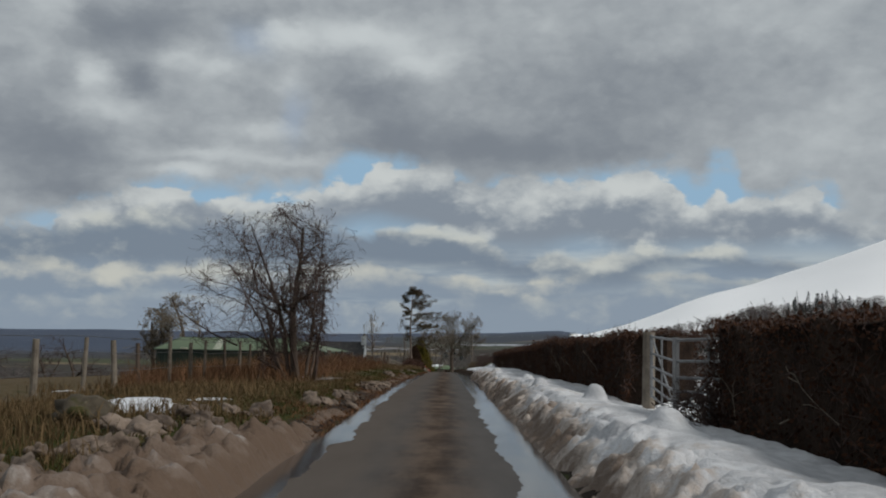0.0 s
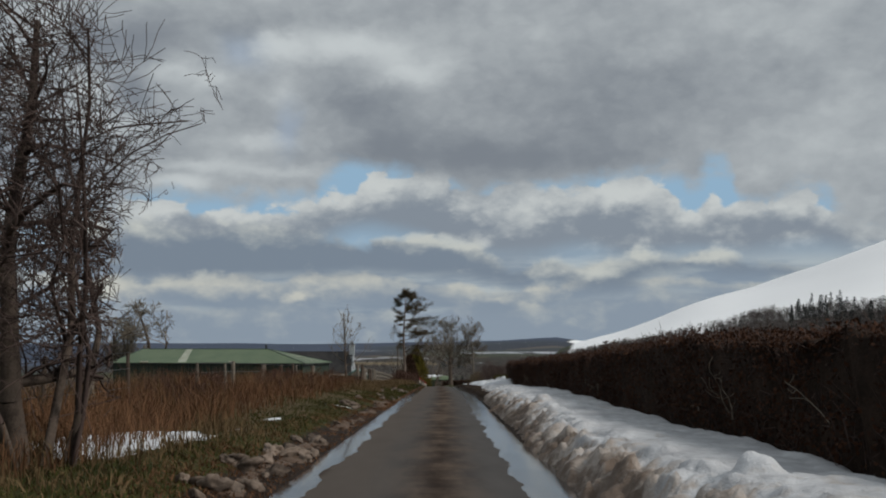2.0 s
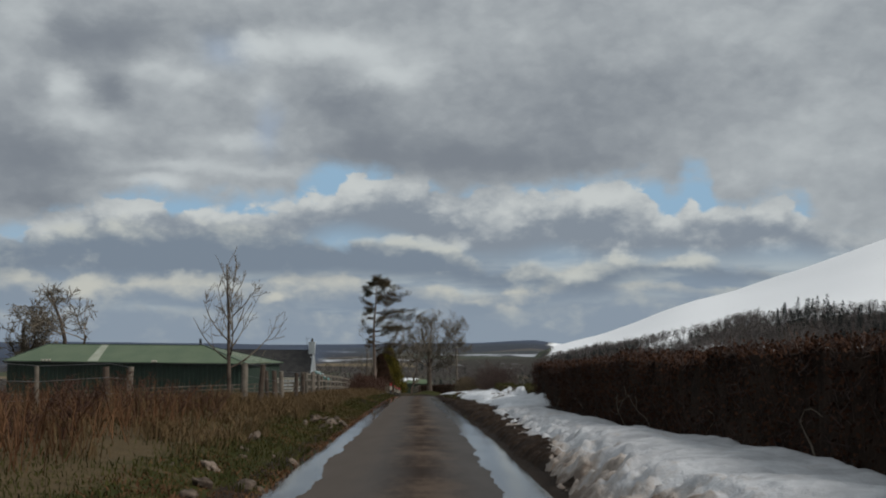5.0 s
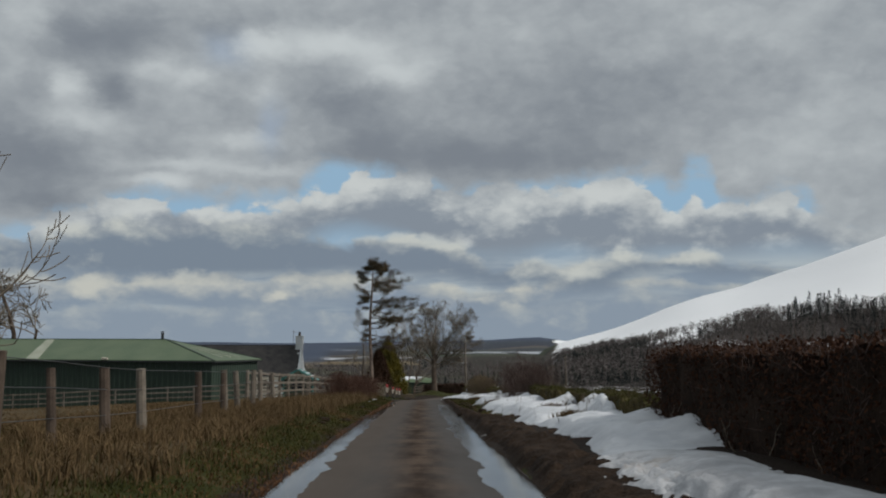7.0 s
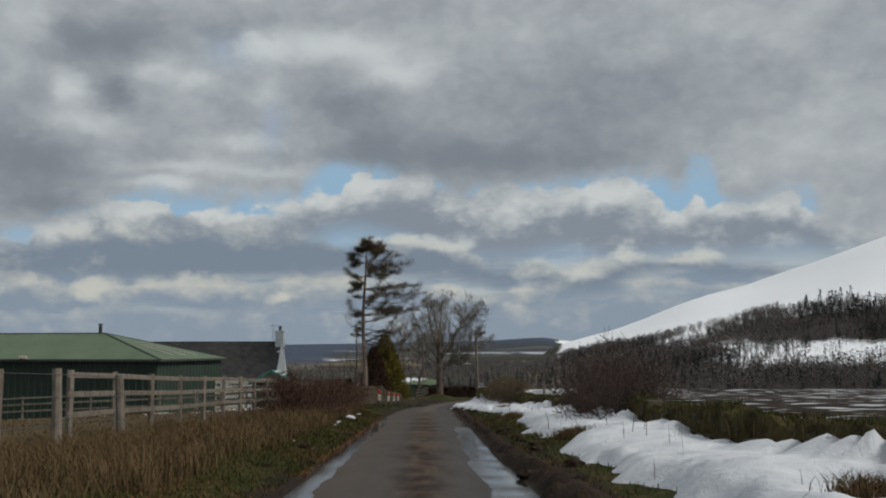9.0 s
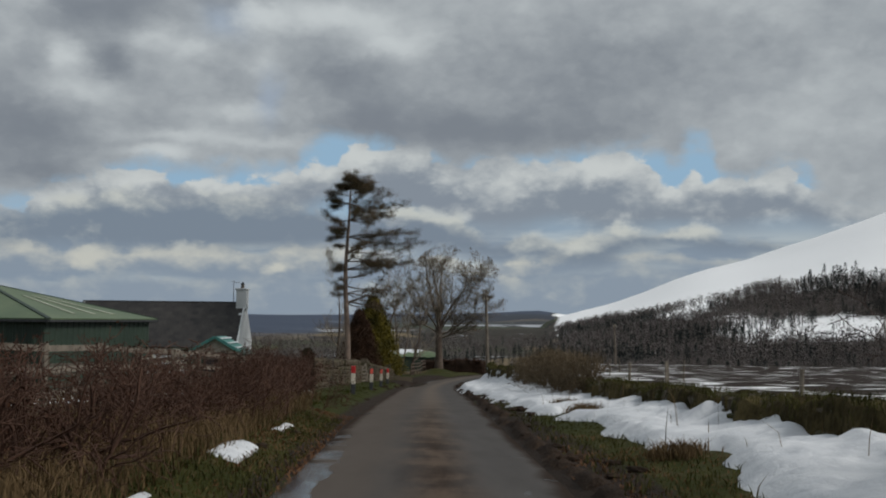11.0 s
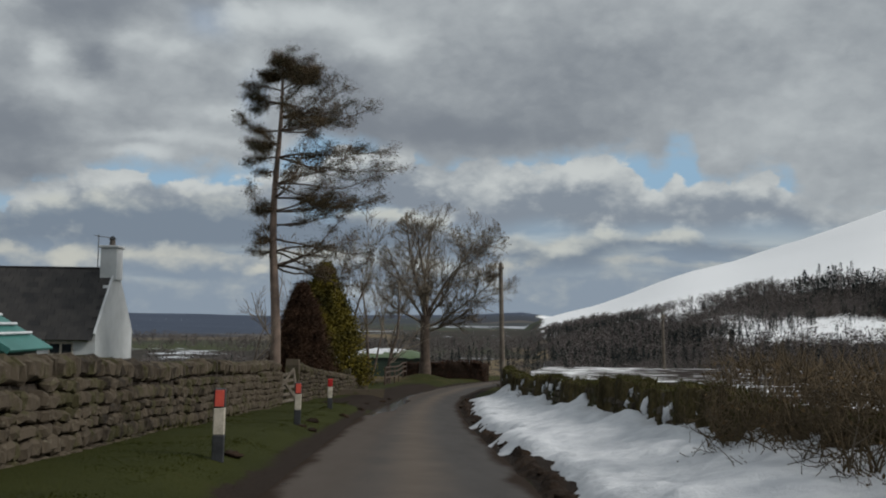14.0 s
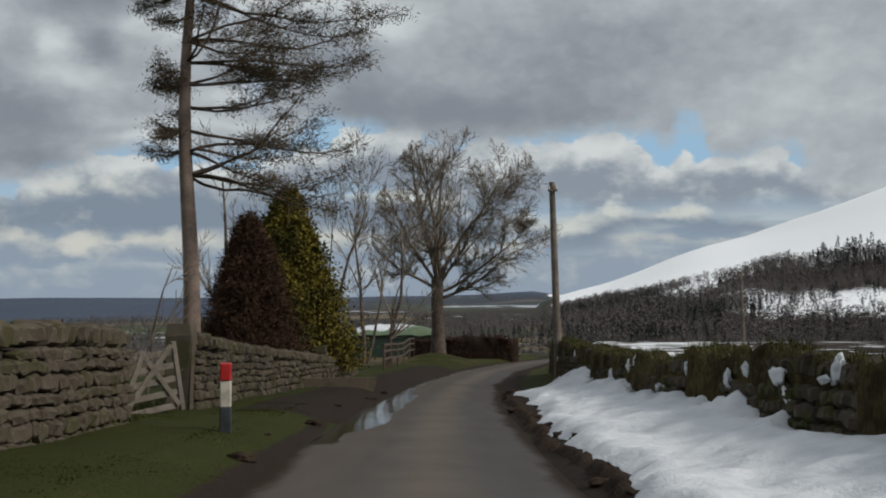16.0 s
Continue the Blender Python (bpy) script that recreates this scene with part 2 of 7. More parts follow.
deck = n.mix(patches(THIN), deck, (0.29, 0.37, 0.50))
col = n.mix(n.ramp(over, -0.014, 0.014), col, deck)
# overhead the deck is thinner and brighter
high = n.ramp(el, 0.36, 1.1, 1.0, 1.25)
col = n.mix(1.0, col, n.vec(high, high, high), "MULTIPLY")
col = n.mix(1.0, col, (0.908, 0.985, 1.045), "MULTIPLY")
col = n.mix(n.ramp(el, -0.05, -0.01), (0.09, 0.085, 0.075), col)
bg = n.add("ShaderNodeBackground")
n.put(bg.inputs[0], col)
bg.inputs[1].default_value = 1.0
n.put(n.add("ShaderNodeOutputWorld").inputs[0], bg.outputs[0])

sun = new("sun", bpy.data.lights.new("sun", "SUN"))
sun.data.energy, sun.data.angle, sun.data.color = 2.2, radians(12), (1.0, 0.97, 0.92)
sun.matrix_world = look(Vector((math.sin(SUN_AZ) * math.cos(SUN_EL), math.cos(SUN_AZ) * math.cos(SUN_EL), math.sin(SUN_EL))) * 300, (0, 0, 0))


# ---- mesh helpers ----
def rng_of(seed):
    return np.random.default_rng(seed)


def fast_mesh(name, verts, faces, smooth=True):
    """A mesh from arrays; all faces have the same number of corners."""
    verts, faces = np.asarray(verts, np.float32), np.asarray(faces, np.int32)
    me = bpy.data.meshes.new(name)
    k = faces.shape[1]
    me.vertices.add(len(verts))
    me.vertices.foreach_set("co", verts.ravel())
    me.loops.add(faces.size)
    me.loops.foreach_set("vertex_index", faces.ravel())
    me.polygons.add(len(faces))
    me.polygons.foreach_set("loop_start", np.arange(0, faces.size, k, dtype=np.int32))
    me.polygons.foreach_set("loop_total", np.full(len(faces), k, np.int32))
    me.polygons.foreach_set("use_smooth", np.full(len(faces), smooth))
    me.update(calc_edges=True)
    return me


def thing(name, label, category, group="", kind="", at=(0, 0, 0)):
    """An Empty at a thing's base, to carry its parts."""
    ob = new(name)
    ob.location = at
    return tagged(ob, label, category, group, kind)


def link(name, me, material, parent=None, label=""):
    if material is not None and not me.materials:
        me.materials.append(material)
    ob = new(name, me)
    if parent is not None:
        ob.parent = parent
    if label:
        ob["label"] = label
    return ob


def part(name, bm, material, parent, label=""):
    """Links a bmesh as one mesh object under a thing or a part."""
    me = bpy.data.meshes.new(name)
    bm.to_mesh(me)
    bm.free()
    return link(name, me, material, parent, label)


def solid(x0, x1, y0, y1, z0, z1, bevel=0.0, rough=0.0, seed=0):
    """A box with rounded and slightly uneven edges, as a bmesh."""
    bm = bmesh.new()
    bmesh.ops.create_cube(bm, size=1, matrix=Matrix.Translation(((x0 + x1) / 2, (y0 + y1) / 2, (z0 + z1) / 2)) @
                          Matrix.Diagonal((x1 - x0, y1 - y0, z1 - z0, 1)))
    if rough:
        r = random.Random(seed)
        for v in bm.verts:
            v.co += Vector((r.uniform(-rough, rough), r.uniform(-rough, rough), r.uniform(-rough, rough)))
    if bevel:
        bmesh.ops.bevel(bm, geom=bm.edges[:], offset=bevel, segments=1, affect="EDGES")
    return bm


def bar(p, q, w, h, bevel=0.004):
    """A straight bar of section w by h from p to q."""
    p, q = Vector(p), Vector(q)
    d = q - p
    bm = bmesh.new()
    m = Matrix.Translation((p + q) / 2) @ d.to_track_quat("X", "Z").to_matrix().to_4x4() @ Matrix.Diagonal((d.length, w, h, 1))
    bmesh.ops.create_cube(bm, size=1, matrix=m)
    if bevel:
        bmesh.ops.bevel(bm, geom=bm.edges[:], offset=bevel, segments=1, affect="EDGES")
    return bm


def tube(p, q, r0, r1=None, sides=8, cap=True):
    """A round bar from p to q, tapering from r0 to r1."""
    p, q = Vector(p), Vector(q)
    d = q - p
    bm = bmesh.new()
    m = Matrix.Translation((p + q) / 2) @ d.to_track_quat("Z", "Y").to_matrix().to_4x4()
    bmesh.ops.create_cone(bm, cap_ends=cap, segments=sides, radius1=r0, radius2=r0 if r1 is None else r1, depth=d.length, matrix=m)
    return bm


def limbs_mesh(name, segs, sides=4):
    """Tapered tubes from an array of segments (start, end, two radii)."""
    s = np.asarray(segs, float)
    p, q, r0, r1 = s[:, 0:3], s[:, 3:6], s[:, 6], s[:, 7]
    d = q - p
    d /= np.maximum(np.linalg.norm(d, axis=1, keepdims=True), 1e-6)
    helper = np.where(np.abs(d[:, 2:3]) < 0.9, [[0, 0, 1.0]], [[1.0, 0, 0]])
    a = np.cross(d, helper)
    a /= np.linalg.norm(a, axis=1, keepdims=True)
    b = np.cross(d, a)
    rings = []
    for k in range(sides):
        c, si = math.cos(2 * math.pi * k / sides), math.sin(2 * math.pi * k / sides)
        rings.append((a * c + b * si))
    V = np.concatenate([np.stack([p + w * r0[:, None], q + w * r1[:, None]], 1) for w in rings], 1)   # n, 2*sides, 3
    n_ = len(s)
    base = np.arange(n_)[:, None] * 2 * sides
    F = []
    for k in range(sides):
        k2 = (k + 1) % sides
        F.append(np.stack([base[:, 0] + 2 * k, base[:, 0] + 2 * k2, base[:, 0] + 2 * k2 + 1, base[:, 0] + 2 * k + 1], 1))
    return fast_mesh(name, V.reshape(-1, 3), np.concatenate(F))


def grow(r, p, d, length, radius, depth, out, wig=0.25, up=0.1, kids=4, shrink=0.62, spread=0.8, n_seg=5, least=0.004, first=0.25, kid_wig=None):
    """Adds a limb with its side limbs to out, as segments."""
    d = d / np.linalg.norm(d)
    step = length / n_seg
    rad = radius
    for i in range(n_seg):
        d = d + r.normal(0, wig, 3) + np.array([0, 0, up])
        d /= np.linalg.norm(d)
        q = p + d * step
        nxt = max(least, radius * (1 - 0.75 * (i + 1) / n_seg))
        out.append((*p, *q, rad, nxt))
        f = (i + 1) / n_seg
        if depth > 0 and f > first:
            for _ in range(r.poisson(kids / n_seg * 1.2)):
                side = r.normal(0, 1, 3)
                side -= d * side.dot(d)
                side /= np.linalg.norm(side) + 1e-9
                nd = d * (1 - spread * 0.6) + side * spread
                grow(r, p + (q - p) * r.random(), nd, length * shrink * r.uniform(0.6, 1.15) * (1.15 - 0.4 * f), max(least, nxt * 0.65),
                     depth - 1, out, wig if kid_wig is None else kid_wig, up, kids, shrink, spread, max(3, n_seg - 1), least, 0.1)
        p, rad = q, nxt
    return out


def blades_mesh(name, pos, height, width, lean, r, bend=0.5):
    """Narrow bent leaves standing at pos."""
    m = len(pos)
    a = r.uniform(0, 2 * np.pi, m)
    side = np.stack([np.cos(a), np.sin(a), np.zeros(m)], 1)
    la = r.uniform(0, 2 * np.pi, m)
    lv = np.stack([np.cos(la), np.sin(la), np.zeros(m)], 1) * (lean * r.random(m) * height)[:, None]
    up = np.zeros((m, 3))
    up[:, 2] = height
    w = side * (width / 2)[:, None]
    mid = pos + up * 0.55 + lv * 0.55 * bend
    tip = pos + up * (1 - 0.25 * r.random(m))[:, None] + lv
    V = np.stack([pos - w, pos + w, mid - w * 0.8, mid + w * 0.8, tip], 1).reshape(-1, 3)
    b = np.arange(m)[:, None] * 5
    F = np.concatenate([b + [0, 1, 3], b + [0, 3, 2], b + [2, 3, 4]])
    return fast_mesh(name, V, F)


def leaves_mesh(name, pos, size, r, flat=0.0, stretch=1.6):
    """Small folded leaves, each of two triangles, at pos."""
    m = len(pos)
    d = r.normal(0, 1, (m, 3))
    d[:, 2] *= 1 - flat
    d /= np.linalg.norm(d, axis=1, keepdims=True)
    e = np.cross(d, r.normal(0, 1, (m, 3)))
    e /= np.linalg.norm(e, axis=1, keepdims=True)
    g = np.cross(d, e)
    s = np.asarray(size).reshape(-1, 1) * np.ones((m, 1))
    V = np.stack([pos, pos + (d * 0.5 * stretch + e * 0.5 + g * 0.2) * s, pos + d * stretch * s,
                  pos + (d * 0.5 * stretch - e * 0.5 + g * 0.2) * s], 1).reshape(-1, 3)
    b = np.arange(m)[:, None] * 4
    F = np.concatenate([b + [0, 1, 2], b + [0, 2, 3]])
    return fast_mesh(name, V, F)


# ---- the lie of the land ----
ROAD_Z = np.array([(-60, 0.75), (0, 0.59), (11.2, 0.55), (22.4, 0.45), (33.6, 0.30), (44.8, 0.07), (56, -0.18), (67, -0.43), (78, -0.69),
                   (89.6, -1.02), (101, -1.34), (112, -1.72), (123, -2.13), (134, -2.58), (145.6, -3.14), (157, -3.74), (168, -4.30),
                   (179, -4.85), (190, -5.35), (202, -5.80), (225, -6.50), (245, -7.2), (280, -10.0), (330, -15.0), (420, -22.0), (600, -27.0),
                   (900, -25.0), (1400, -18.0), (2200, -8.0), (3000, 1.0), (3600, 8.0), (5000, 8.0)])
LEFT = np.array([(-60, -0.6), (15, -0.62), (33, -0.78), (48, -0.87), (80, -1.03), (98, -1.18), (120, -1.28), (130, -1.47), (159, -1.50),
                 (172, -1.39), (183, -1.05), (196, -0.10), (210, 1.8), (225, 5.2), (241, 10.5), (260, 18.0)])
RIGHT = np.array([(-60, 2.25), (13, 2.22), (40, 2.10), (62, 2.1), (75, 2.02), (90, 1.72), (105, 1.50), (130, 1.47), (145, 1.58), (164, 1.66),
                  (172, 1.78), (183, 2.10), (196, 2.95), (210, 4.9), (225, 8.4), (241, 14.0), (260, 22.0)])
FIELD_Z = np.array([(-60, 1.1), (40, 0.6), (80, -0.75), (100, -1.30), (140, -2.5), (170, -3.6), (200, -4.6), (250, -5.5), (268, -5.75), (285, -8.5), (330, -15.0), (420, -22.0)])


def along(table, y):
    return np.interp(y, table[:, 0], table[:, 1])


def road_z(y):
    w = [along(ROAD_Z, np.asarray(y, float) + k) for k in (-5, -2.5, 0, 2.5, 5)]
    return sum(w) / 5


def ss(a, b, x):
    t = np.clip((x - a) / (b - a), 0, 1)
    return t * t * (3 - 2 * t)


def lumps(x, y, size, seed=0):
    """Smooth value noise, about -1 to 1."""
    x, y = np.asarray(x, float) / size + seed * 17.3, np.asarray(y, float) / size + seed * 31.7
    xi, yi = np.floor(x), np.floor(y)
    fx, fy = x - xi, y - yi
    fx, fy = fx * fx * (3 - 2 * fx), fy * fy * (3 - 2 * fy)

    def h(i, j):
        v = np.sin(i * 127.1 + j * 311.7 + seed * 74.7) * 43758.5453
        return (v - np.floor(v)) * 2 - 1
    return (h(xi, yi) * (1 - fx) + h(xi + 1, yi) * fx) * (1 - fy) + (h(xi, yi + 1) * (1 - fx) + h(xi + 1, yi + 1) * fx) * fy


def fbm(x, y, size, seed=0, octaves=4):
    return sum(lumps(x, y, size / 2 ** k, seed + k) * 0.5 ** k for k in range(octaves)) / 1.6


def chunks(x, y, size, seed=0):
    """Packed blocks: height of the nearest block's dome and a random number for that block."""
    x, y = np.asarray(x, float) / size, np.asarray(y, float) / size
    xi, yi = np.floor(x), np.floor(y)
    best, tone = np.full(x.shape, 9.0), np.zeros(x.shape)
    for i in (-1, 0, 1):
        for j in (-1, 0, 1):
            a, b = xi + i, yi + j
            h1 = np.sin(a * 127.1 + b * 311.7 + seed * 13.7) * 43758.5453
            h2 = np.sin(a * 269.5 + b * 183.3 + seed * 71.3) * 28001.8384
            h1, h2 = h1 - np.floor(h1), h2 - np.floor(h2)
            d = np.hypot(x - a - h1, y - b - h2)
            near = d < best
            best = np.where(near, d, best)
            tone = np.where(near, (h1 * 7.7 + h2 * 3.3) % 1.0, tone)
    return np.sqrt(np.clip(1 - (best * 1.15) ** 2, 0, 1)), tone


# skyline of the snow hill and of the far moors, as elevation over azimuth
HILL = np.array([(0.10, -0.006), (0.125, 0.003), (0.172, 0.016), (0.199, 0.026), (0.230, 0.039), (0.261, 0.049), (0.287, 0.055), (0.311, 0.0635),
                 (0.331, 0.070), (0.355, 0.078), (0.379, 0.087), (0.411, 0.099), (0.6, 0.15), (0.9, 0.17), (1.3, 0.08), (1.6, 0.0)])
MOOR = np.array([(-1.6, 0.012), (-0.6, 0.004), (-0.40, 0.002), (-0.33, 0.003), (-0.27, 0.0025), (-0.16, 0.0015), (-0.09, 0.002), (-0.03, 0.0035),
                 (0.05, 0.0055), (0.09, 0.008), (0.105, 0.0085), (0.13, 0.005), (0.2, 0.004), (1.6, 0.004)])


def land(x, y):
    """Height of the ground."""
    x, y = np.asarray(x, float), np.asarray(y, float)
    z0 = road_z(y)
    L, R = along(LEFT, np.minimum(y, 240)), along(RIGHT, np.minimum(y, 240))
    dl, dr = L - x, x - R
    near = 1 - ss(215, 290, y)
    soft = fbm(x, y, 3.0, 3, 3)
    left = 0.25 * ss(0.0, 1.3, dl) + 0.07 * soft * ss(0.3, 1.5, dl) - 0.045 * np.clip(dl - 4.5, 0, 110)
    left = left + 0.25 * ss(38, 52, y) * (1 - ss(76, 86, y)) * ss(1.0, 3.5, dl) * (1 - ss(7, 12, dl))
    field = along(FIELD_Z, y) - 0.004 * np.clip(x - 8, 0, 400) + 0.12 * fbm(x, y, 6, 8, 3)
    right = 0.10 * ss(0, 0.5, dr) + (0.06 + 0.16 * ss(40, 60, y) - 0.10 * ss(98, 112, y) + 0.04 * ss(150, 165, y)) * ss(0.5, 2.2, dr) + 0.05 * soft * ss(0.3, 1, dr)
    zr_ = (z0 + right) * (1 - ss(2.85, 3.35, dr)) + field * ss(2.85, 3.35, dr)
    z = np.where(dl > 0, z0 + left, np.where(dr > 0, zr_, z0 - 0.06))
    # mound under the roadside tree at the bend
    z = z + 0.55 * np.exp(-(((x - 1.0) / 1.7) ** 2 + ((y - 221) / 3.0) ** 2)) * (dl > 0)
    # valley and hills, seen from a mile off
    px, py = x - 0.5, y - 80.0
    u, rr = np.arctan2(px, np.maximum(py, 1e-3)), np.hypot(px, py)
    valley = along(ROAD_Z, np.clip(rr + 80, 240, 4900)) + 3.0 * fbm(x, y, 260, 5, 3)
    crest = 1850.0
    hz = np.tan(np.interp(u, HILL[:, 0], HILL[:, 1])) * crest
    k = np.clip((rr - 420) / (crest - 420), 0, 1) ** 1.25
    back = np.clip((rr - crest) / 1500, 0, 1)
    hill = valley * (1 - k) + hz * k - back * 150
    hill = hill + 15 * fbm(x, y, 300, 11, 4) * k * (1 - ss(0.9, 1.0, k))
    mz = np.interp(u, MOOR[:, 0], MOOR[:, 1]) * 3600 - 0.5
    km = ss(1500, 3500, rr)
    far_land = valley * (1 - km) + mz * km + 9 * fbm(x, y, 420, 21, 3) * ss(700, 1500, rr) * (1 - ss(2700, 3400, rr)) - np.clip(rr - 3600, 0, 1200) * 0.05
    far = np.where((u > 0.11) & (py > 0), np.maximum(hill, far_land), far_land)
    far = np.where(py <= 0, z, far)
    wide = np.clip((np.abs(x) - 160) / 260, 0, 1)
    f = np.clip(np.maximum(1 - near, wide * (py > 0)), 0, 1)
    return z * (1 - f) + far * f


# ---- materials ----
def material(name, rough=0.8, spec=0.3):
    mat = bpy.data.materials.new(name)
    mat.use_nodes = True
    k = Nodes(mat.node_tree)
    b = k.add("ShaderNodeBsdfPrincipled")
    b.inputs["Roughness"].default_value = rough
    b.inputs["Specular IOR Level"].default_value = spec
    k.put(k.add("ShaderNodeOutputMaterial").inputs[0], b.outputs[0])
    k.bsdf = b
    k.geo = k.add("ShaderNodeTexCoord").outputs["Object"]
    k.pos = k.add("ShaderNodeNewGeometry").outputs["Position"]
    k.mat = mat
    return k


def bump(k, height, strength=0.4, distance=0.02):
    n_ = k.add("ShaderNodeBump")
    n_.inputs["Strength"].default_value = strength
    n_.inputs["Distance"].default_value = distance
    k.put(n_.inputs["Height"], height)
    k.put(k.bsdf.inputs["Normal"], n_.outputs[0])


def plain(name, a, b, scale=3.0, fine=30.0, rough=0.8, spec=0.25, relief=0.3, dist=0.01, metal=0.0, island=0.0, per_object=0.0):
    """A surface between two colours, at two scales of variation, with fine relief."""
    k = material(name, rough, spec)
    f = k.m("ADD", k.m("MULTIPLY", k.noise(k.pos, scale, 3), 0.6), k.m("MULTIPLY", k.noise(k.pos, fine, 4), 0.4))
    f = k.ramp(f, 0.34, 0.66)
    if island:
        g = k.add("ShaderNodeNewGeometry").outputs["Random Per Island"]
        f = k.m("ADD", k.m("MULTIPLY", f, 1 - island), k.m("MULTIPLY", g, island))
    if per_object:
        g = k.add("ShaderNodeObjectInfo").outputs["Random"]
        f = k.m("ADD", k.m("MULTIPLY", f, 1 - per_object), k.m("MULTIPLY", g, per_object))
    k.put(k.bsdf.inputs["Base Color"], k.mix(f, a, b))
    k.bsdf.inputs["Metallic"].default_value = metal
    if relief:
        bump(k, k.noise(k.pos, fine * 1.5, 4), relief, dist)
    return k.mat


M_BARK = plain("bark", (0.055, 0.042, 0.034), (0.13, 0.10, 0.08), 4, 40, 0.9, 0.1, 0.5)
M_TWIG = plain("thorn twigs", (0.040, 0.029, 0.026), (0.100, 0.070, 0.060), 2, 20, 0.9, 0.1, 0.0, island=0.4)
M_TWIG_GREY = plain("grey twigs", (0.095, 0.080, 0.064), (0.24, 0.200, 0.155), 2, 20, 0.9, 0.1, 0.0, island=0.4)
M_PINE_BARK = plain("pine bark", (0.12, 0.092, 0.075), (0.25, 0.185, 0.150), 1.5, 25, 0.9, 0.1, 0.5)
M_NEEDLE = plain("pine needles", (0.024, 0.027, 0.015), (0.125, 0.085, 0.050), 0.8, 5, 0.85, 0.1, 0.0, island=0.15)
M_CONIFER = plain("golden conifer leaves", (0.013, 0.016, 0.005), (0.19, 0.150, 0.020), 0.9, 4, 0.8, 0.15, 0.0, island=0.15)
M_YEW = plain("dark evergreen leaves", (0.008, 0.009, 0.005), (0.036, 0.034, 0.017), 0.9, 6, 0.8, 0.15, 0.0, island=0.2)
M_COPPER = plain("copper twigs", (0.026, 0.016, 0.011), (0.080, 0.045, 0.028), 1.5, 12, 0.9, 0.1, 0.0, island=0.15)
M_HEDGE_LEAF = plain("withered hedge leaves", (0.026, 0.013, 0.009), (0.082, 0.038, 0.021), 0.6, 8, 0.85, 0.1, 0.0, island=0.5)
# hedge filler: its dark colour holds the shade among inner twigs
M_HEDGE_CORE = plain("dark hedge filler", (0.020, 0.014, 0.011), (0.045, 0.030, 0.022), 3, 20, 0.95, 0.05, 0.8, 0.05)
M_GRASS = plain("verge grass", (0.020, 0.022, 0.005), (0.070, 0.066, 0.018), 0.7, 8, 0.85, 0.15, 0.0, island=0.4)
M_LAWN = plain("mown grass", (0.010, 0.014, 0.001), (0.030, 0.034, 0.002), 0.5, 8, 0.95, 0.04, 0.0, island=0.4)
M_DEAD = plain("dead grass", (0.050, 0.032, 0.015), (0.165, 0.112, 0.058), 0.7, 8, 0.9, 0.1, 0.0, island=0.5)
M_BRACKEN = plain("dead stalks", (0.055, 0.026, 0.014), (0.19, 0.10, 0.052), 0.5, 8, 0.9, 0.1, 0.0, island=0.5)
M_WOOD = plain("weathered wood", (0.085, 0.070, 0.055), (0.22, 0.19, 0.155), 5, 45, 0.85, 0.15, 0.4, per_object=0.35)
M_WOOD_DARK = plain("damp wood", (0.05, 0.038, 0.030), (0.12, 0.09, 0.07), 5, 45, 0.85, 0.15, 0.4, per_object=0.3)
M_POLE = plain("pole timber", (0.09, 0.075, 0.06), (0.20, 0.17, 0.14), 2, 40, 0.85, 0.15, 0.3)
M_METAL = plain("galvanised steel", (0.14, 0.145, 0.15), (0.24, 0.245, 0.25), 4, 40, 0.6, 0.4, 0.1, metal=0.3)
M_WIRE = plain("wire", (0.05, 0.05, 0.05), (0.10, 0.10, 0.10), 4, 40, 0.6, 0.4, 0.0, metal=0.5)
M_RED = plain("red reflector", (0.28, 0.008, 0.009), (0.42, 0.020, 0.018), 5, 60, 0.3, 0.6, 0.1)
M_ORANGE = plain("faded red reflector", (0.44, 0.055, 0.038), (0.62, 0.10, 0.07), 5, 60, 0.3, 0.6, 0.1)
M_WHITE = plain("white paint", (0.34, 0.31, 0.25), (0.54, 0.49, 0.41), 6, 40, 0.6, 0.3, 0.1)
M_BLACK = plain("black paint", (0.018, 0.020, 0.022), (0.045, 0.047, 0.05), 6, 40, 0.6, 0.3, 0.1)
M_HARL = plain("white harling", (0.45, 0.47, 0.475), (0.60, 0.62, 0.625), 0.8, 30, 0.9, 0.1, 0.5)
M_SLATE = plain("slate", (0.016, 0.016, 0.017), (0.048, 0.044, 0.041), 1.2, 20, 0.7, 0.3, 0.3, per_object=0.5)
M_SHED = plain("green cladding", (0.017, 0.030, 0.021), (0.027, 0.045, 0.031), 0.6, 12, 0.55, 0.35, 0.0)
M_SHED_ROOF = plain("green sheet roof", (0.068, 0.104, 0.052), (0.105, 0.140, 0.074), 0.4, 9, 0.5, 0.35, 0.0)
M_SKYLIGHT = plain("rooflight sheet", (0.24, 0.26, 0.19), (0.36, 0.37, 0.29), 0.8, 9, 0.5, 0.3, 0.0)
M_TEAL = plain("teal sheet", (0.035, 0.13, 0.115), (0.06, 0.19, 0.17), 1, 12, 0.5, 0.35, 0.0)
M_GLASS_DARK = plain("window glass", (0.012, 0.014, 0.017), (0.03, 0.034, 0.04), 2, 10, 0.08, 0.6, 0.0)
M_CLAY = plain("clay pot", (0.10, 0.085, 0.075), (0.16, 0.14, 0.12), 3, 30, 0.8, 0.2, 0.2)


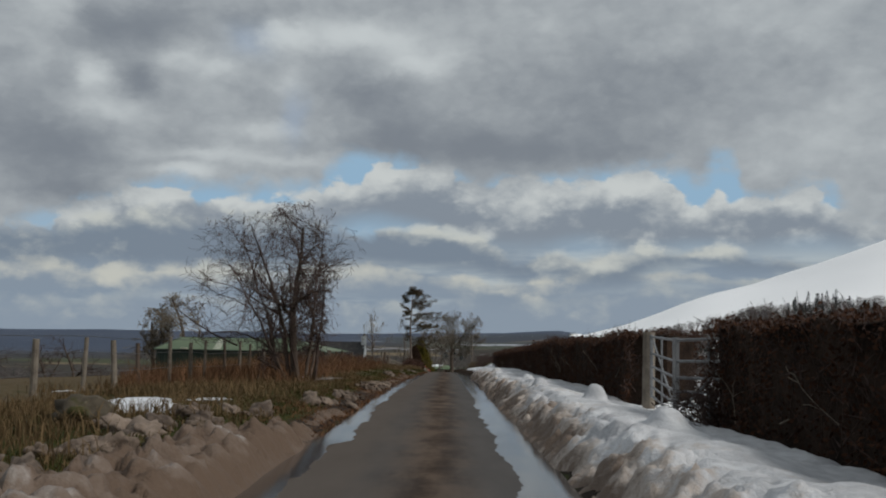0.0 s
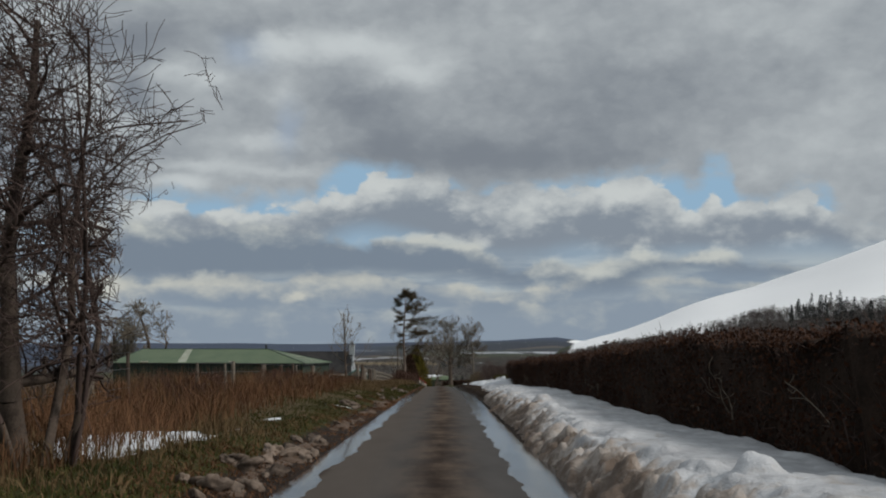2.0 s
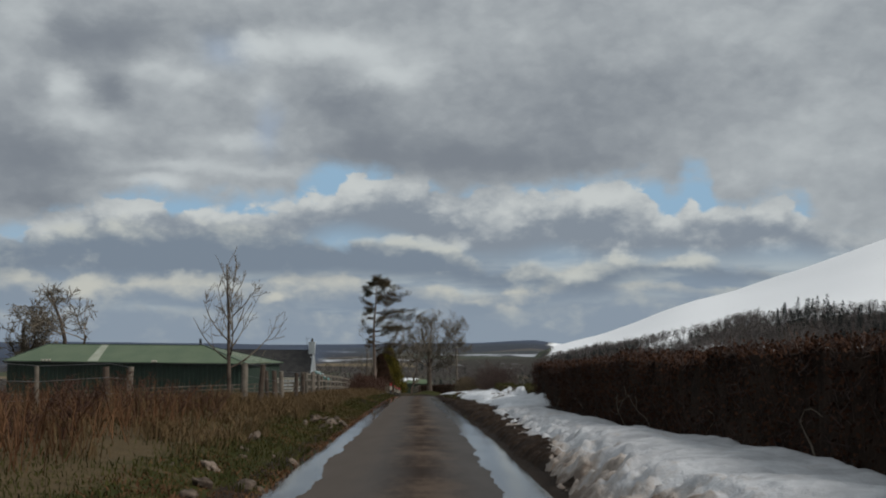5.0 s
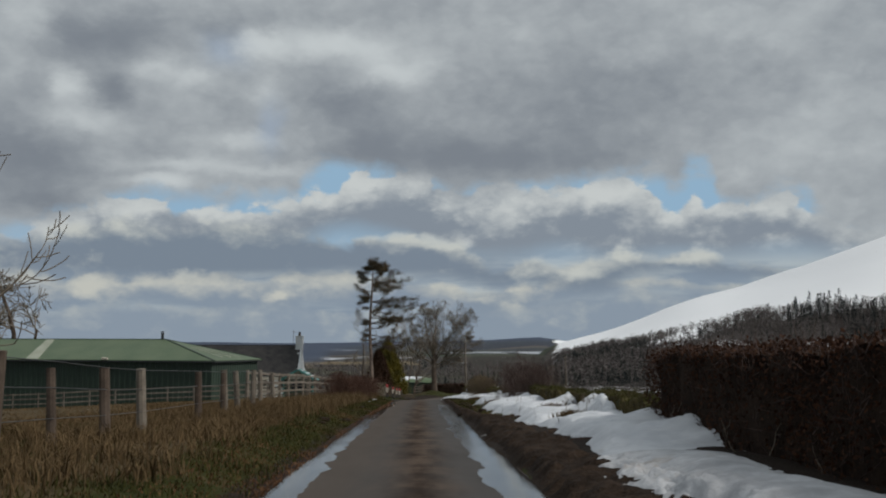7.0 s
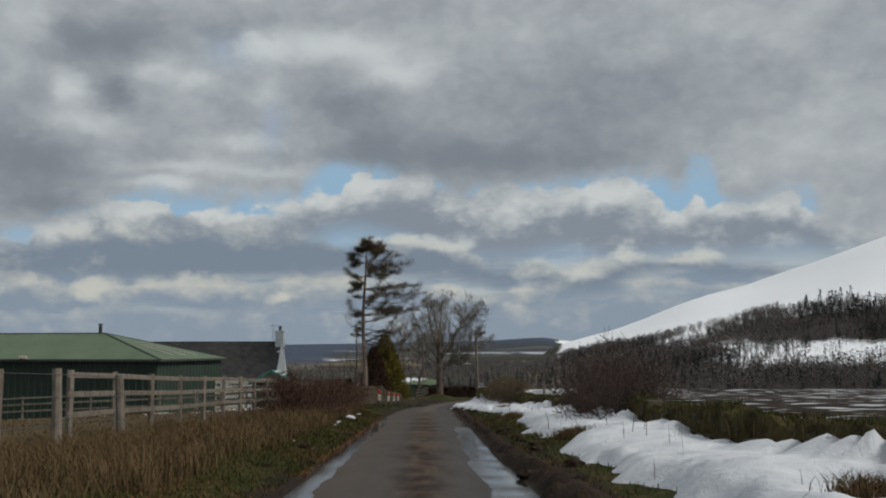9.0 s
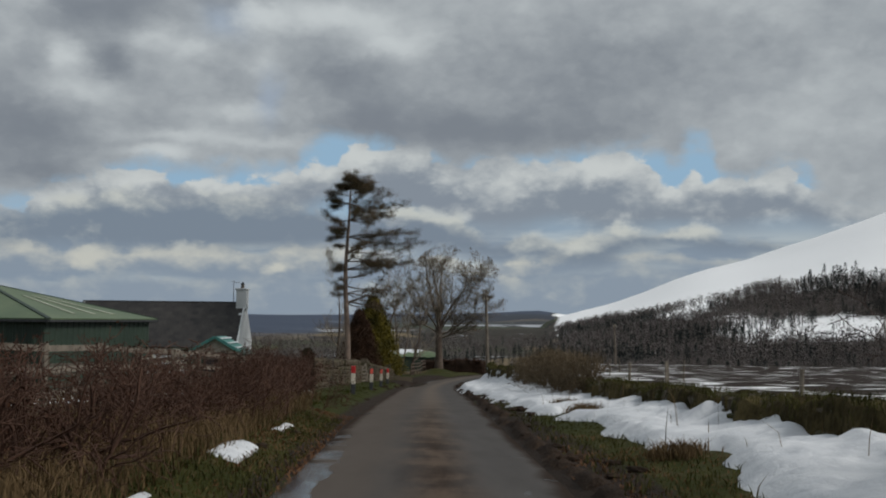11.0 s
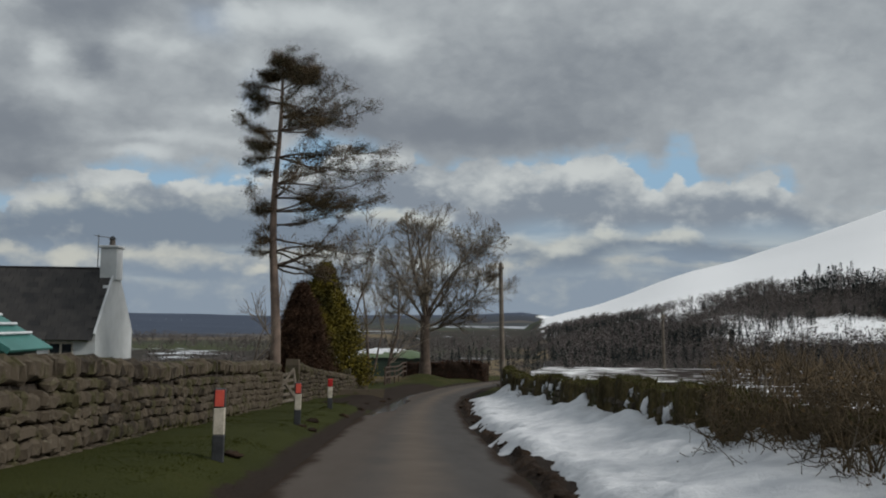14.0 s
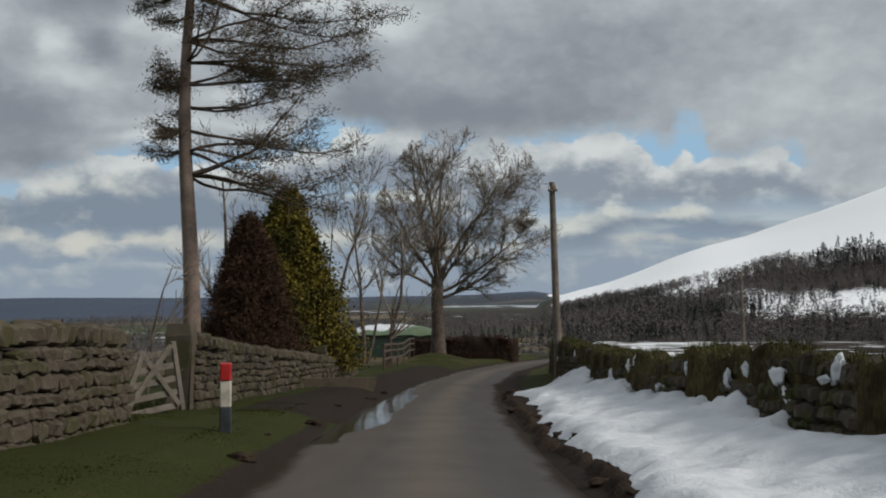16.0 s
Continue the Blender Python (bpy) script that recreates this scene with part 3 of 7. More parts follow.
def stone_material(name, a, b, moss):
    k = material(name, 0.9, 0.15)
    rnd = k.add("ShaderNodeObjectInfo").outputs["Random"]
    isl = k.add("ShaderNodeNewGeometry").outputs["Random Per Island"]
    f = k.m("ADD", k.m("MULTIPLY", k.m("ADD", rnd, isl), 0.35), k.m("MULTIPLY", k.noise(k.pos, 9, 5), 0.5))
    c = k.mix(k.ramp(f, 0.28, 0.78), a, b)
    c = k.mix(k.m("MULTIPLY", k.ramp(k.noise(k.pos, 2.3, 4), 0.50, 0.62), moss), c, (0.045, 0.045, 0.014))
    c = k.mix(k.m("MULTIPLY", k.ramp(k.noise(k.pos, 14, 3), 0.62, 0.72), 0.35), c, (0.24, 0.22, 0.17))
    k.put(k.bsdf.inputs["Base Color"], c)
    bump(k, k.noise(k.pos, 40, 5), 0.6, 0.015)
    return k.mat


M_STONE = stone_material("wall stone", (0.011, 0.009, 0.008), (0.086, 0.069, 0.050), 0.6)
M_STONE_MOSS = stone_material("mossy stone", (0.022, 0.019, 0.015), (0.080, 0.066, 0.048), 0.9)
M_TURF = plain("mossy turf", (0.022, 0.018, 0.008), (0.092, 0.072, 0.032), 1.2, 9, 0.95, 0.05, 0.9, 0.06)
M_WALL_CORE = plain("wall hearting", (0.035, 0.030, 0.024), (0.075, 0.062, 0.05), 3, 30, 0.95, 0.05, 0.6, 0.03)


def snow_material(name, dirt, clean_a, clean_b, grey=(0.36, 0.31, 0.27)):
    """Old snow; the dirt attribute tells where the road's grit has been thrown."""
    k = material(name, 0.75, 0.25)
    at = k.add("ShaderNodeAttribute", attribute_name="dirt").outputs["Fac"]
    big, small = k.noise(k.pos, 1.4, 5, 0.6), k.noise(k.pos, 9.0, 5, 0.65)
    f = k.m("ADD", at, k.m("ADD", k.m("MULTIPLY", k.m("SUBTRACT", big, 0.5), 0.9), k.m("MULTIPLY", k.m("SUBTRACT", small, 0.5), 0.8)))
    clean = k.mix(k.ramp(k.m("ADD", k.m("MULTIPLY", big, 0.6), k.m("MULTIPLY", k.noise(k.pos, 5, 3), 0.4)), 0.35, 0.65), clean_a, clean_b)
    c = k.mix(k.ramp(f, 0.18, 0.62), clean, grey)
    c = k.mix(k.m("MULTIPLY", k.ramp(f, 0.55, 0.95), dirt), c, (0.10, 0.066, 0.045))
    k.put(k.bsdf.inputs["Base Color"], c)
    k.bsdf.inputs["Subsurface Weight"].default_value = 0.0
    bump(k, k.m("ADD", k.noise(k.pos, 8, 5), k.m("MULTIPLY", k.noise(k.pos, 45, 3), 0.35)), 0.55, 0.06)
    return k.mat


M_SNOW_BANK = snow_material("ploughed snow", 0.85, (0.36, 0.36, 0.37), (0.56, 0.565, 0.575))
M_SNOW_HEAP = snow_material("dirty heaped snow", 0.95, (0.26, 0.235, 0.215), (0.42, 0.39, 0.37), (0.150, 0.112, 0.088))
M_SNOW = snow_material("lying snow", 0.6, (0.53, 0.545, 0.57), (0.66, 0.67, 0.685))
M_CLOD = plain("dirty snow lumps", (0.026, 0.017, 0.012), (0.24, 0.185, 0.145), 2.2, 11, 0.8, 0.2, 0.7, 0.03, per_object=0.35)
M_MUD = plain("wet mud", (0.016, 0.011, 0.008), (0.045, 0.030, 0.021), 2.0, 18, 0.92, 0.08, 0.8, 0.04)


def ground_material():
    k = material("ground", 0.92, 0.12)
    a = k.add("ShaderNodeAttribute", attribute_name="cover")
    s = k.add("ShaderNodeSeparateColor")
    k.put(s.inputs[0], a.outputs["Color"])
    snow, soil, dry = s.outputs[0], s.outputs[1], s.outputs[2]
    far_land = k.add("ShaderNodeAttribute", attribute_name="far_land").outputs["Fac"]
    n1, n2, n3 = k.noise(k.pos, 0.7, 5, 0.6), k.noise(k.pos, 5, 5, 0.65), k.noise(k.pos, 0.02, 5, 0.6)
    grass = k.mix(n1, (0.017, 0.021, 0.003), (0.040, 0.043, 0.007))
    tan = k.mix(n2, (0.045, 0.032, 0.016), (0.125, 0.090, 0.047))
    mud = k.mix(n2, (0.010, 0.007, 0.005), (0.036, 0.024, 0.017))
    lo, hi = -0.22, 0.22
    jit = k.m("SUBTRACT", k.m("ADD", k.m("MULTIPLY", n1, 0.5), k.m("MULTIPLY", n2, 0.5)), 0.5)
    c = k.mix(k.ramp(k.m("ADD", k.m("SUBTRACT", dry, 0.5), k.m("MULTIPLY", jit, 2.6)), lo, hi), grass, tan)
    c = k.mix(k.ramp(k.m("ADD", k.m("SUBTRACT", soil, 0.5), k.m("MULTIPLY", jit, 1.6)), -0.12, 0.12), c, mud)
    # distant country: woods, stubble and snow in strips
    cell = k.add("ShaderNodeTexVoronoi", feature="F1")
    k.put(cell.inputs["Vector"], k.scaled(k.pos, (0.6, 1.0, 0.0)))
    cell.inputs["Scale"].default_value = 0.008
    sc = k.add("ShaderNodeSeparateColor")
    k.put(sc.inputs[0], cell.outputs["Color"])
    wood = k.mix(k.noise(k.pos, 0.05, 5), (0.022, 0.022, 0.020), (0.055, 0.046, 0.036))
    fld = k.mix(k.ramp(sc.outputs[0], 0.45, 0.55), (0.055, 0.062, 0.030), (0.15, 0.115, 0.07))
    far = k.mix(k.ramp(k.m("ADD", n3, k.m("MULTIPLY", k.m("SUBTRACT", sc.outputs[1], 0.5), 0.5)), 0.52, 0.60), wood, fld)
    far = k.mix(k.ramp(k.m("ADD", sc.outputs[2], k.m("MULTIPLY", k.m("SUBTRACT", n3, 0.5), 0.6)), 0.95, 0.99), far, (0.55, 0.57, 0.60))
    # blue haze of distance, put into the far ground's colour
    far_haze = k.mix(k.noise(k.pos, 0.006, 5), (0.040, 0.054, 0.086), (0.072, 0.088, 0.122))
    far = k.mix(k.ramp(far_land, 0.55, 0.95), far, far_haze)
    c = k.mix(k.ramp(far_land, 0.04, 0.18), c, far)
    white = k.mix(n1, (0.86, 0.87, 0.88), (0.93, 0.93, 0.93))
    fur = k.add("ShaderNodeTexNoise")
    k.put(fur.inputs["Vector"], k.scaled(k.pos, (0.6, 1.0, 1.0)))
    fur.inputs["Scale"].default_value = 0.62
    fur.inputs["Detail"].default_value = 6
    k.put(k.bsdf.inputs["Base Color"], k.mix(k.ramp(k.m("ADD", k.m("SUBTRACT", snow, 0.5), k.m("MULTIPLY", k.m("SUBTRACT", fur.outputs["Fac"], 0.5), 2.2)), -0.05, 0.06), c, white))
    bump(k, k.m("ADD", n2, k.noise(k.pos, 22, 4)), 0.7, 0.05)
    return k.mat


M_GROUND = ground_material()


def grid_mesh(name, X, Y, Z):
    ny, nx = X.shape
    i = np.arange(ny * nx).reshape(ny, nx)
    F = np.stack([i[:-1, :-1], i[:-1, 1:], i[1:, 1:], i[1:, :-1]], -1).reshape(-1, 4)
    return fast_mesh(name, np.stack([X, Y, Z], -1).reshape(-1, 3), F)


def attribute(me, name, values):
    at = me.attributes.new(name, "FLOAT", "POINT")
    at.data.foreach_set("value", np.asarray(values, np.float32).ravel())


def steps(a, b, fine, ratio, far):
    """Even steps from a to b, then growing ones out to far on both sides."""
    mid = list(np.arange(a, b + 1e-6, fine))
    lo, hi, s = [], [], fine
    x, y = a, b
    while y < far:
        s *= ratio
        x -= s
        y += s
        lo.append(x)
        hi.append(y)
    return np.array(lo[::-1] + mid + hi)


gx = steps(-9.0, 9.0, 0.3, 1.07, 4300)
gy = steps(-10.0, 250.0, 0.6, 1.06, 4900)
gy = gy[gy > -900]
GX, GY = np.meshgrid(gx, gy)
GZ = land(GX, GY)
me = grid_mesh("ground", GX, GY, GZ)
gl, gr = along(LEFT, np.minimum(GY, 240)), along(RIGHT, np.minimum(GY, 240))
gdl, gdr = gl - GX, GX - gr
gu, grad = np.arctan2(GX - 0.5, np.maximum(GY - 80, 1e-3)), np.hypot(GX - 0.5, GY - 80)
TREELINE = np.array([(0.10, -0.02), (0.125, -0.008), (0.172, 0.008), (0.204, 0.007), (0.24, 0.010), (0.27, 0.024), (0.306, 0.036), (0.33, 0.033),
                     (0.354, 0.038), (0.41, 0.045), (0.7, 0.06)])
elev = (GZ + 0.0) / np.maximum(grad, 1)
on_hill = (gu > 0.12) & (GY > 80) & (grad > 500)
snow = np.where(on_hill, ss(-0.011, -0.005, elev - np.interp(gu, TREELINE[:, 0], TREELINE[:, 1])), 0.0)
snow = np.where(on_hill & (gu < 0.165) & (elev > -0.006), 1.0, snow)
snow = np.where(on_hill & (snow < 0.5), np.where(lumps(GX, GY, 90, 66) > 0.45, 0.22, 0.03), snow)
ploughed = (gdr > 2.75) & (GY < 262) & (GX < 170)
snow = np.where(ploughed & (GY > 60), 0.27 + 0.12 * ss(225, 250, GY) + 0.24 * (1 - ss(4, 16, gdr)), snow)
snow = np.where(ploughed & (GY <= 80), 0.62 - 0.2 * ss(45, 80, GY), snow)
snow = np.where((gdr > 2.75) & (GY >= 252) & (GY < 268), 0.75, snow)
snow = np.where((gdl > 4.5) & (GY > 134) & (GY < 152) & (GX > -30), 0.40, snow)
snow = np.where((gdr > 1.5) & (gdr <= 2.75) & (GY > 12) & (GY < 28), 0.85, snow)
glade = on_hill & (gu > 0.26) & (elev > -0.016) & (elev < 0.006)
snow = np.where(glade, 0.80, snow)
soil = np.where(gdl > 0, 1.1 - ss(0.10, 0.95 - 0.40 * ss(40, 70, GY), gdl), 0.0)
soil = np.where(gdr > 0, 1.1 - ss(0.3, 1.1, gdr), soil)
soil = np.where((gdr > 0) & (GY > 60) & (GY < 98), 1.1 - 0.6 * ss(1.2, 1.8, gdr) * ss(88, 96, GY), soil)
soil = np.where(ploughed | on_hill, 1.0, soil)
soil = np.where((gdl > 0) & (GY > 178) & (GY < 212), np.maximum(soil, 1 - ss(1.6, 2.4, gdl)), soil)
dry = np.where(gdl > 0, 0.28 + 0.45 * ss(2.5, 6.0, gdl), 0.3)
dry = np.where((gdl > 0) & (GY > 38) & (GY < 120), 0.3 + 0.7 * ss(0.9, 2.2, gdl), dry)
dry = np.where((gdl > 0) & (GY > 128) & (GY < 215), 0.05, dry)
paddock = (gdl > 5) & (GY > 95) & (GY < 150)
dry = np.where(paddock, 0.75, dry)
co = me.color_attributes.new("cover", "FLOAT_COLOR", "POINT")
co.data.foreach_set("color", np.stack([snow, soil, dry, np.ones_like(snow)], -1).astype(np.float32).ravel())
# from 0.55 up this mask brings in the painted blue haze
attribute(me, "far_land", np.where(on_hill & (gu > 0.12), 0.0, ss(220, 330, GY) * 0.5 + 0.5 * np.where(gu < -0.1, ss(600, 1700, grad), ss(1000, 2300, grad)) * (1 - 0.5 * ss(-0.14, -0.04, gu) * (1 - ss(2300, 3000, grad)))) * (GY > 80))
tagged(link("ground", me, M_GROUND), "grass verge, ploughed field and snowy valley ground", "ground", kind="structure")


# ---- road ----
def road_material():
    k = material("asphalt", 0.85, 0.25)
    uv = k.add("ShaderNodeSeparateXYZ")
    k.put(uv.inputs[0], k.add("ShaderNodeAttribute", attribute_name="lane").outputs["Vector"])
    s, wet_l, wet_r = uv.outputs[0], uv.outputs[1], uv.outputs[2]     # metres from the middle; wetness of either edge
    long_ = k.scaled(k.pos, (1.0, 0.22, 1.0))
    streak, blot, grit = k.noise(long_, 2.2, 5, 0.6), k.noise(k.pos, 0.9, 5, 0.6), k.noise(k.pos, 60, 3)
    way = k.add("ShaderNodeSeparateXYZ")
    k.put(way.inputs[0], k.pos)
    way = way.outputs[1]                                               # along the lane
    tar = k.mix(streak, (0.056, 0.053, 0.052), (0.105, 0.100, 0.096))
    tar = k.mix(k.m("MULTIPLY", grit, 0.35), tar, (0.11, 0.10, 0.093))
    silt = k.mix(k.ramp(k.m("ADD", k.m("MULTIPLY", streak, 0.5), k.m("MULTIPLY", blot, 0.5)), 0.38, 0.62), (0.030, 0.020, 0.015), (0.110, 0.080, 0.060))
    silt = k.mix(k.ramp(way, 118.0, 150.0), silt, k.mix(blot, (0.105, 0.086, 0.071), (0.165, 0.138, 0.116)))
    mid = k.m("SUBTRACT", 1.0, k.m("ABSOLUTE", k.m("DIVIDE", k.m("SUBTRACT", s, 0.12), 0.42)))
    c = k.mix(k.m("MULTIPLY", k.ramp(k.m("ADD", mid, k.m("MULTIPLY", k.m("SUBTRACT", blot, 0.5), 0.9)), -0.5, 1.1), 0.85), tar, silt)
    lft = k.ramp(k.m("ADD", k.m("MULTIPLY", s, -1.0), k.m("MULTIPLY", k.m("SUBTRACT", streak, 0.5), 0.7)), 0.05, 0.75)
    c = k.mix(k.m("MULTIPLY", lft, 0.32), c, (0.12, 0.088, 0.064))
    # wet ribbons along both edges
    wig = k.m("MULTIPLY", k.m("SUBTRACT", k.noise(k.scaled(k.pos, (1, 0.5, 1)), 1.1, 4, 0.6), 0.5), 0.55)
    left = k.m("MULTIPLY", k.ramp(k.m("ADD", k.m("ADD", k.m("MULTIPLY", s, -1.0), wig), k.m("MULTIPLY", k.m("MAXIMUM", k.m("SUBTRACT", wet_l, 1.0), 0.0), 0.6)), 1.02, 1.08), k.ramp(k.m("ADD", k.m("MULTIPLY", s, -1.0), k.m("MULTIPLY", wig, 0.3)), 1.50, 1.36))
    right = k.m("MULTIPLY", k.ramp(k.m("ADD", s, wig), 0.86, 0.92), k.ramp(k.m("ADD", s, k.m("MULTIPLY", wig, 0.3)), 1.46, 1.36))
    wet = k.m("MAXIMUM", k.m("MULTIPLY", left, wet_l), k.m("MULTIPLY", right, wet_r))
    wet = k.ramp(k.m("ADD", wet, k.m("MULTIPLY", k.m("SUBTRACT", blot, 0.5), 0.9)), 0.32, 0.62)
    rim = k.ramp(k.m("ABSOLUTE", k.m("ADD", s, wig)), 1.12, 1.34)
    c = k.mix(k.m("MULTIPLY", rim, 0.85), c, (0.030, 0.021, 0.016))
    c = k.mix(wet, c, (0.034, 0.033, 0.034))
    k.put(k.bsdf.inputs["Base Color"], c)
    damp = k.m("MULTIPLY", k.ramp(blot, 0.45, 0.7), 0.2)
    k.put(k.bsdf.inputs["Roughness"], k.mix(wet, k.vec(k.m("SUBTRACT", 0.85, damp), 0, 0), (0.10, 0, 0)))
    k.put(k.bsdf.inputs["Specular IOR Level"], k.m("ADD", 0.0, k.m("MULTIPLY", wet, 0.5)))
    b = k.add("ShaderNodeBump")
    k.put(b.inputs["Strength"], k.m("SUBTRACT", 0.35, k.m("MULTIPLY", wet, 0.32)))
    b.inputs["Distance"].default_value = 0.02
    k.put(b.inputs["Height"], k.m("ADD", grit, blot))
    k.put(k.bsdf.inputs["Normal"], b.outputs[0])
    return k.mat


ry = np.arange(-60, 262, 0.5)
rs = np.linspace(-1, 1, 25)
RY, RS = np.meshgrid(ry, rs, indexing="ij")
rl, rr_ = along(LEFT, np.minimum(RY, 260)), along(RIGHT, np.minimum(RY, 260))
RX = (rl + rr_) / 2 + RS * ((rr_ - rl) / 2 + 0.10) + 0.05 * lumps(RY, RS * 0, 2.3, 4) * np.abs(RS) ** 6
RZ = road_z(RY) + 0.03 * (1 - RS ** 2) - 0.012 * np.exp(-((np.abs(RS) - 0.55) / 0.2) ** 2) - 0.03 * np.abs(RS) ** 12 + 0.004 * lumps(RX, RY, 0.8, 6)
RX, RY, RZ, RS = RX[:, ::-1], RY[:, ::-1], RZ[:, ::-1], RS[:, ::-1]
me = grid_mesh("road", RX, RY, RZ)
me.flip_normals()
lane = me.attributes.new("lane", "FLOAT_VECTOR", "POINT")
wl = 1.0 - 0.25 * ss(84, 100, RY) - 0.55 * ss(112, 130, RY) + 1.4 * ss(172, 178, RY) - 1.3 * ss(188, 195, RY)
wr = 1.05 - 0.50 * ss(86, 100, RY) - 0.40 * ss(110, 125, RY)
lane.data.foreach_set("vector", np.stack([RS * 1.46, wl, wr], -1).astype(np.float32).ravel())
tagged(link("road", me, road_material()), "narrow asphalt lane, muddy in the middle, wet at both edges", "road", kind="structure")


# ---- snow ----
def snow_sheet(name, x0, x1, y0, y1, step, depth, material_, dirt, label, cut=-0.03, category="snow"):
    """A sheet of snow whose depth over the ground is given by a function; where it is below nought the ground shows."""
    X, Y = np.meshgrid(np.arange(x0, x1, step), np.arange(y0, y1, step * 1.3))
    h = depth(X, Y)
    Z = np.where((X > along(LEFT, Y)) & (X < along(RIGHT, Y)), road_z(Y), land(X, Y)) + h
    ny, nx = X.shape
    i = np.arange(ny * nx).reshape(ny, nx)
    F = np.stack([i[:-1, :-1], i[:-1, 1:], i[1:, 1:], i[1:, :-1]], -1).reshape(-1, 4)
    keep = h.ravel()[F].max(1) > cut
    F = F[keep]
    used = np.unique(F)
    remap = np.zeros(ny * nx, int)
    remap[used] = np.arange(len(used))
    me = fast_mesh(name, np.stack([X, Y, Z], -1).reshape(-1, 3)[used], remap[F])
    attribute(me, "dirt", dirt(X, Y, h).ravel()[used])
    return tagged(link(name, me, material_), label, category, kind="stuff")


def bank_depth(X, Y):
    d = X - along(RIGHT, Y) + 0.06 + 0.10 * lumps(Y, X * 0, 1.2, 12) - 0.45 * ss(58, 70, Y)
    top = 0.42 + 0.06 * lumps(Y, X * 0, 3.1, 13) + 0.03 * lumps(Y, X * 0, 0.9, 14)
    face = ss(-0.22, 0.95, d)
    h = top * (1 - 0.45 * ss(60, 77, Y)) * face * (1 - (0.55 - 0.22 * ss(24, 34, Y) + 0.5 * ss(58, 74, Y)) * ss(1.05, 2.1, d)) - 0.30 * ss(2.3 - 0.5 * ss(62, 72, Y), 2.9 - 0.3 * ss(62, 72, Y), d) - 0.09
    S = X + 1.3 * h + 0.25 * lumps(X, Y, 0.8, 19)          # along the slope, so that lumps are round on the steep face
    Q = Y + 0.3 * lumps(X, Y, 0.7, 20)
    big, tone = chunks(S, Q, 0.42, 15)
    small, tint = chunks(S + 3, Q, 0.19, 16)
    chunk = big * (0.3 + 1.1 * tone) + small * (0.2 + 0.7 * tint) + 0.4 * lumps(S, Q + 7, 0.11, 17) - 0.85
    h = h + 0.115 * chunk * ss(-0.05, 0.15, d) * (1 - 0.75 * ss(0.5, 1.1, d)) + 0.06 * fbm(X, Y, 1.1, 18, 3) * ss(0.3, 0.8, d)
    # blocks thrown up by the plough
    for bx, by, br, bh in ((3.45, 20.7, 0.17, 0.24), (3.0, 26.2, 0.16, 0.16), (3.35, 14.6, 0.19, 0.17), (2.95, 46.5, 0.2, 0.16), (2.9, 44.0, 0.15, 0.12), (3.1, 31, 0.15, 0.14)):
        h = h + bh * np.exp(-((((X - bx) / br) ** 2 + ((Y - by) / (br * 1.3)) ** 2) ** 2))
    return h * (1 - ss(79, 86, Y)) - 0.25 * ss(81, 86, Y)


snow_sheet("snow_bank", 1.9, 5.2, -4.0, 87.0, 0.05, bank_depth, M_SNOW_BANK,
           lambda X, Y, h: 0.98 - 0.90 * ss(0.0, 0.90, X - along(RIGHT, Y) + 0.22 * lumps(X, Y, 0.7, 22)) + 0.12 * lumps(X, Y, 1.3, 23) + 0.30 * (chunks(X, Y, 0.3, 24)[1] - 0.5),
           "ploughed snow bank, grey and brown with road dirt", -0.075)


DYKE = np.array([(4.95, 84), (4.95, 90), (5.0, 115), (4.75, 135), (4.45, 160), (4.6, 175), (4.9, 190), (6.0, 203)])


def verge_depth(X, Y):
    d = X - along(RIGHT, Y)
    edge = 1.0 + 0.35 * lumps(Y, X * 0, 2.2, 31) + 0.20 * lumps(Y, X * 0, 0.7, 32) - 0.45 * ss(127, 140, Y) - 0.32 * ss(140, 152, Y) + 0.40 * np.exp(-((Y - 122) / 5.0) ** 2)
    h = 0.26 * ss(-0.10, 0.55, d - edge) + 0.09 * fbm(X, Y, 1.3, 33, 4) + 0.035 * lumps(X, Y, 0.25, 34) - 0.09
    wall = np.interp(Y, DYKE[:, 1], DYKE[:, 0]) - 0.30
    spike = np.clip(1 - np.abs(lumps(Y, X * 0.6, 0.5, 37)) * 2.4, 0, 1) ** 1.5 * (0.5 + 0.5 * lumps(Y, X * 0, 1.7, 38))
    h = h + (0.40 + 0.12 * (1 - ss(100, 108, Y)) + 0.25 * ss(158, 168, Y)) * ss(-0.75, 0.0, X - wall) * np.maximum(0.6 * fbm(Y, X * 0.5, 1.5, 35, 4) + 0.65 * spike + 0.08, -0.1) - 0.9 * ss(0.02, 0.25, X - wall)
    h = h + 0.10 * ss(1.0, 2.2, d) * ss(138, 150, Y)
    h = h - 0.4 * (1 - ss(-0.55, -0.1, d - edge))
    for bx, by, br in ((3.75, 92.0, 0.5), (3.9, 96.8, 0.38), (3.0, 108.0, 0.5), (2.9, 121.0, 0.6), (3.2, 130.0, 0.45), (3.3, 134.0, 0.4)):
        h = h - 0.5 * np.exp(-(((X - bx) / br) ** 2 + ((Y - by) / (br * 1.5)) ** 2))
    return h * ss(80, 85, Y) - 0.15 * (1 - ss(80, 85, Y)) - 0.3 * ss(186, 192, Y)


snow_sheet("verge_snow", 1.3, 5.4, 80.0, 193.0, 0.075, verge_depth, M_SNOW,
           lambda X, Y, h: 0.42 * (1 - ss(0.0, 0.14, h)) - 0.25 + 0.12 * lumps(X, Y, 1.5, 36), "white snow lying on the verge, ragged at the edge")


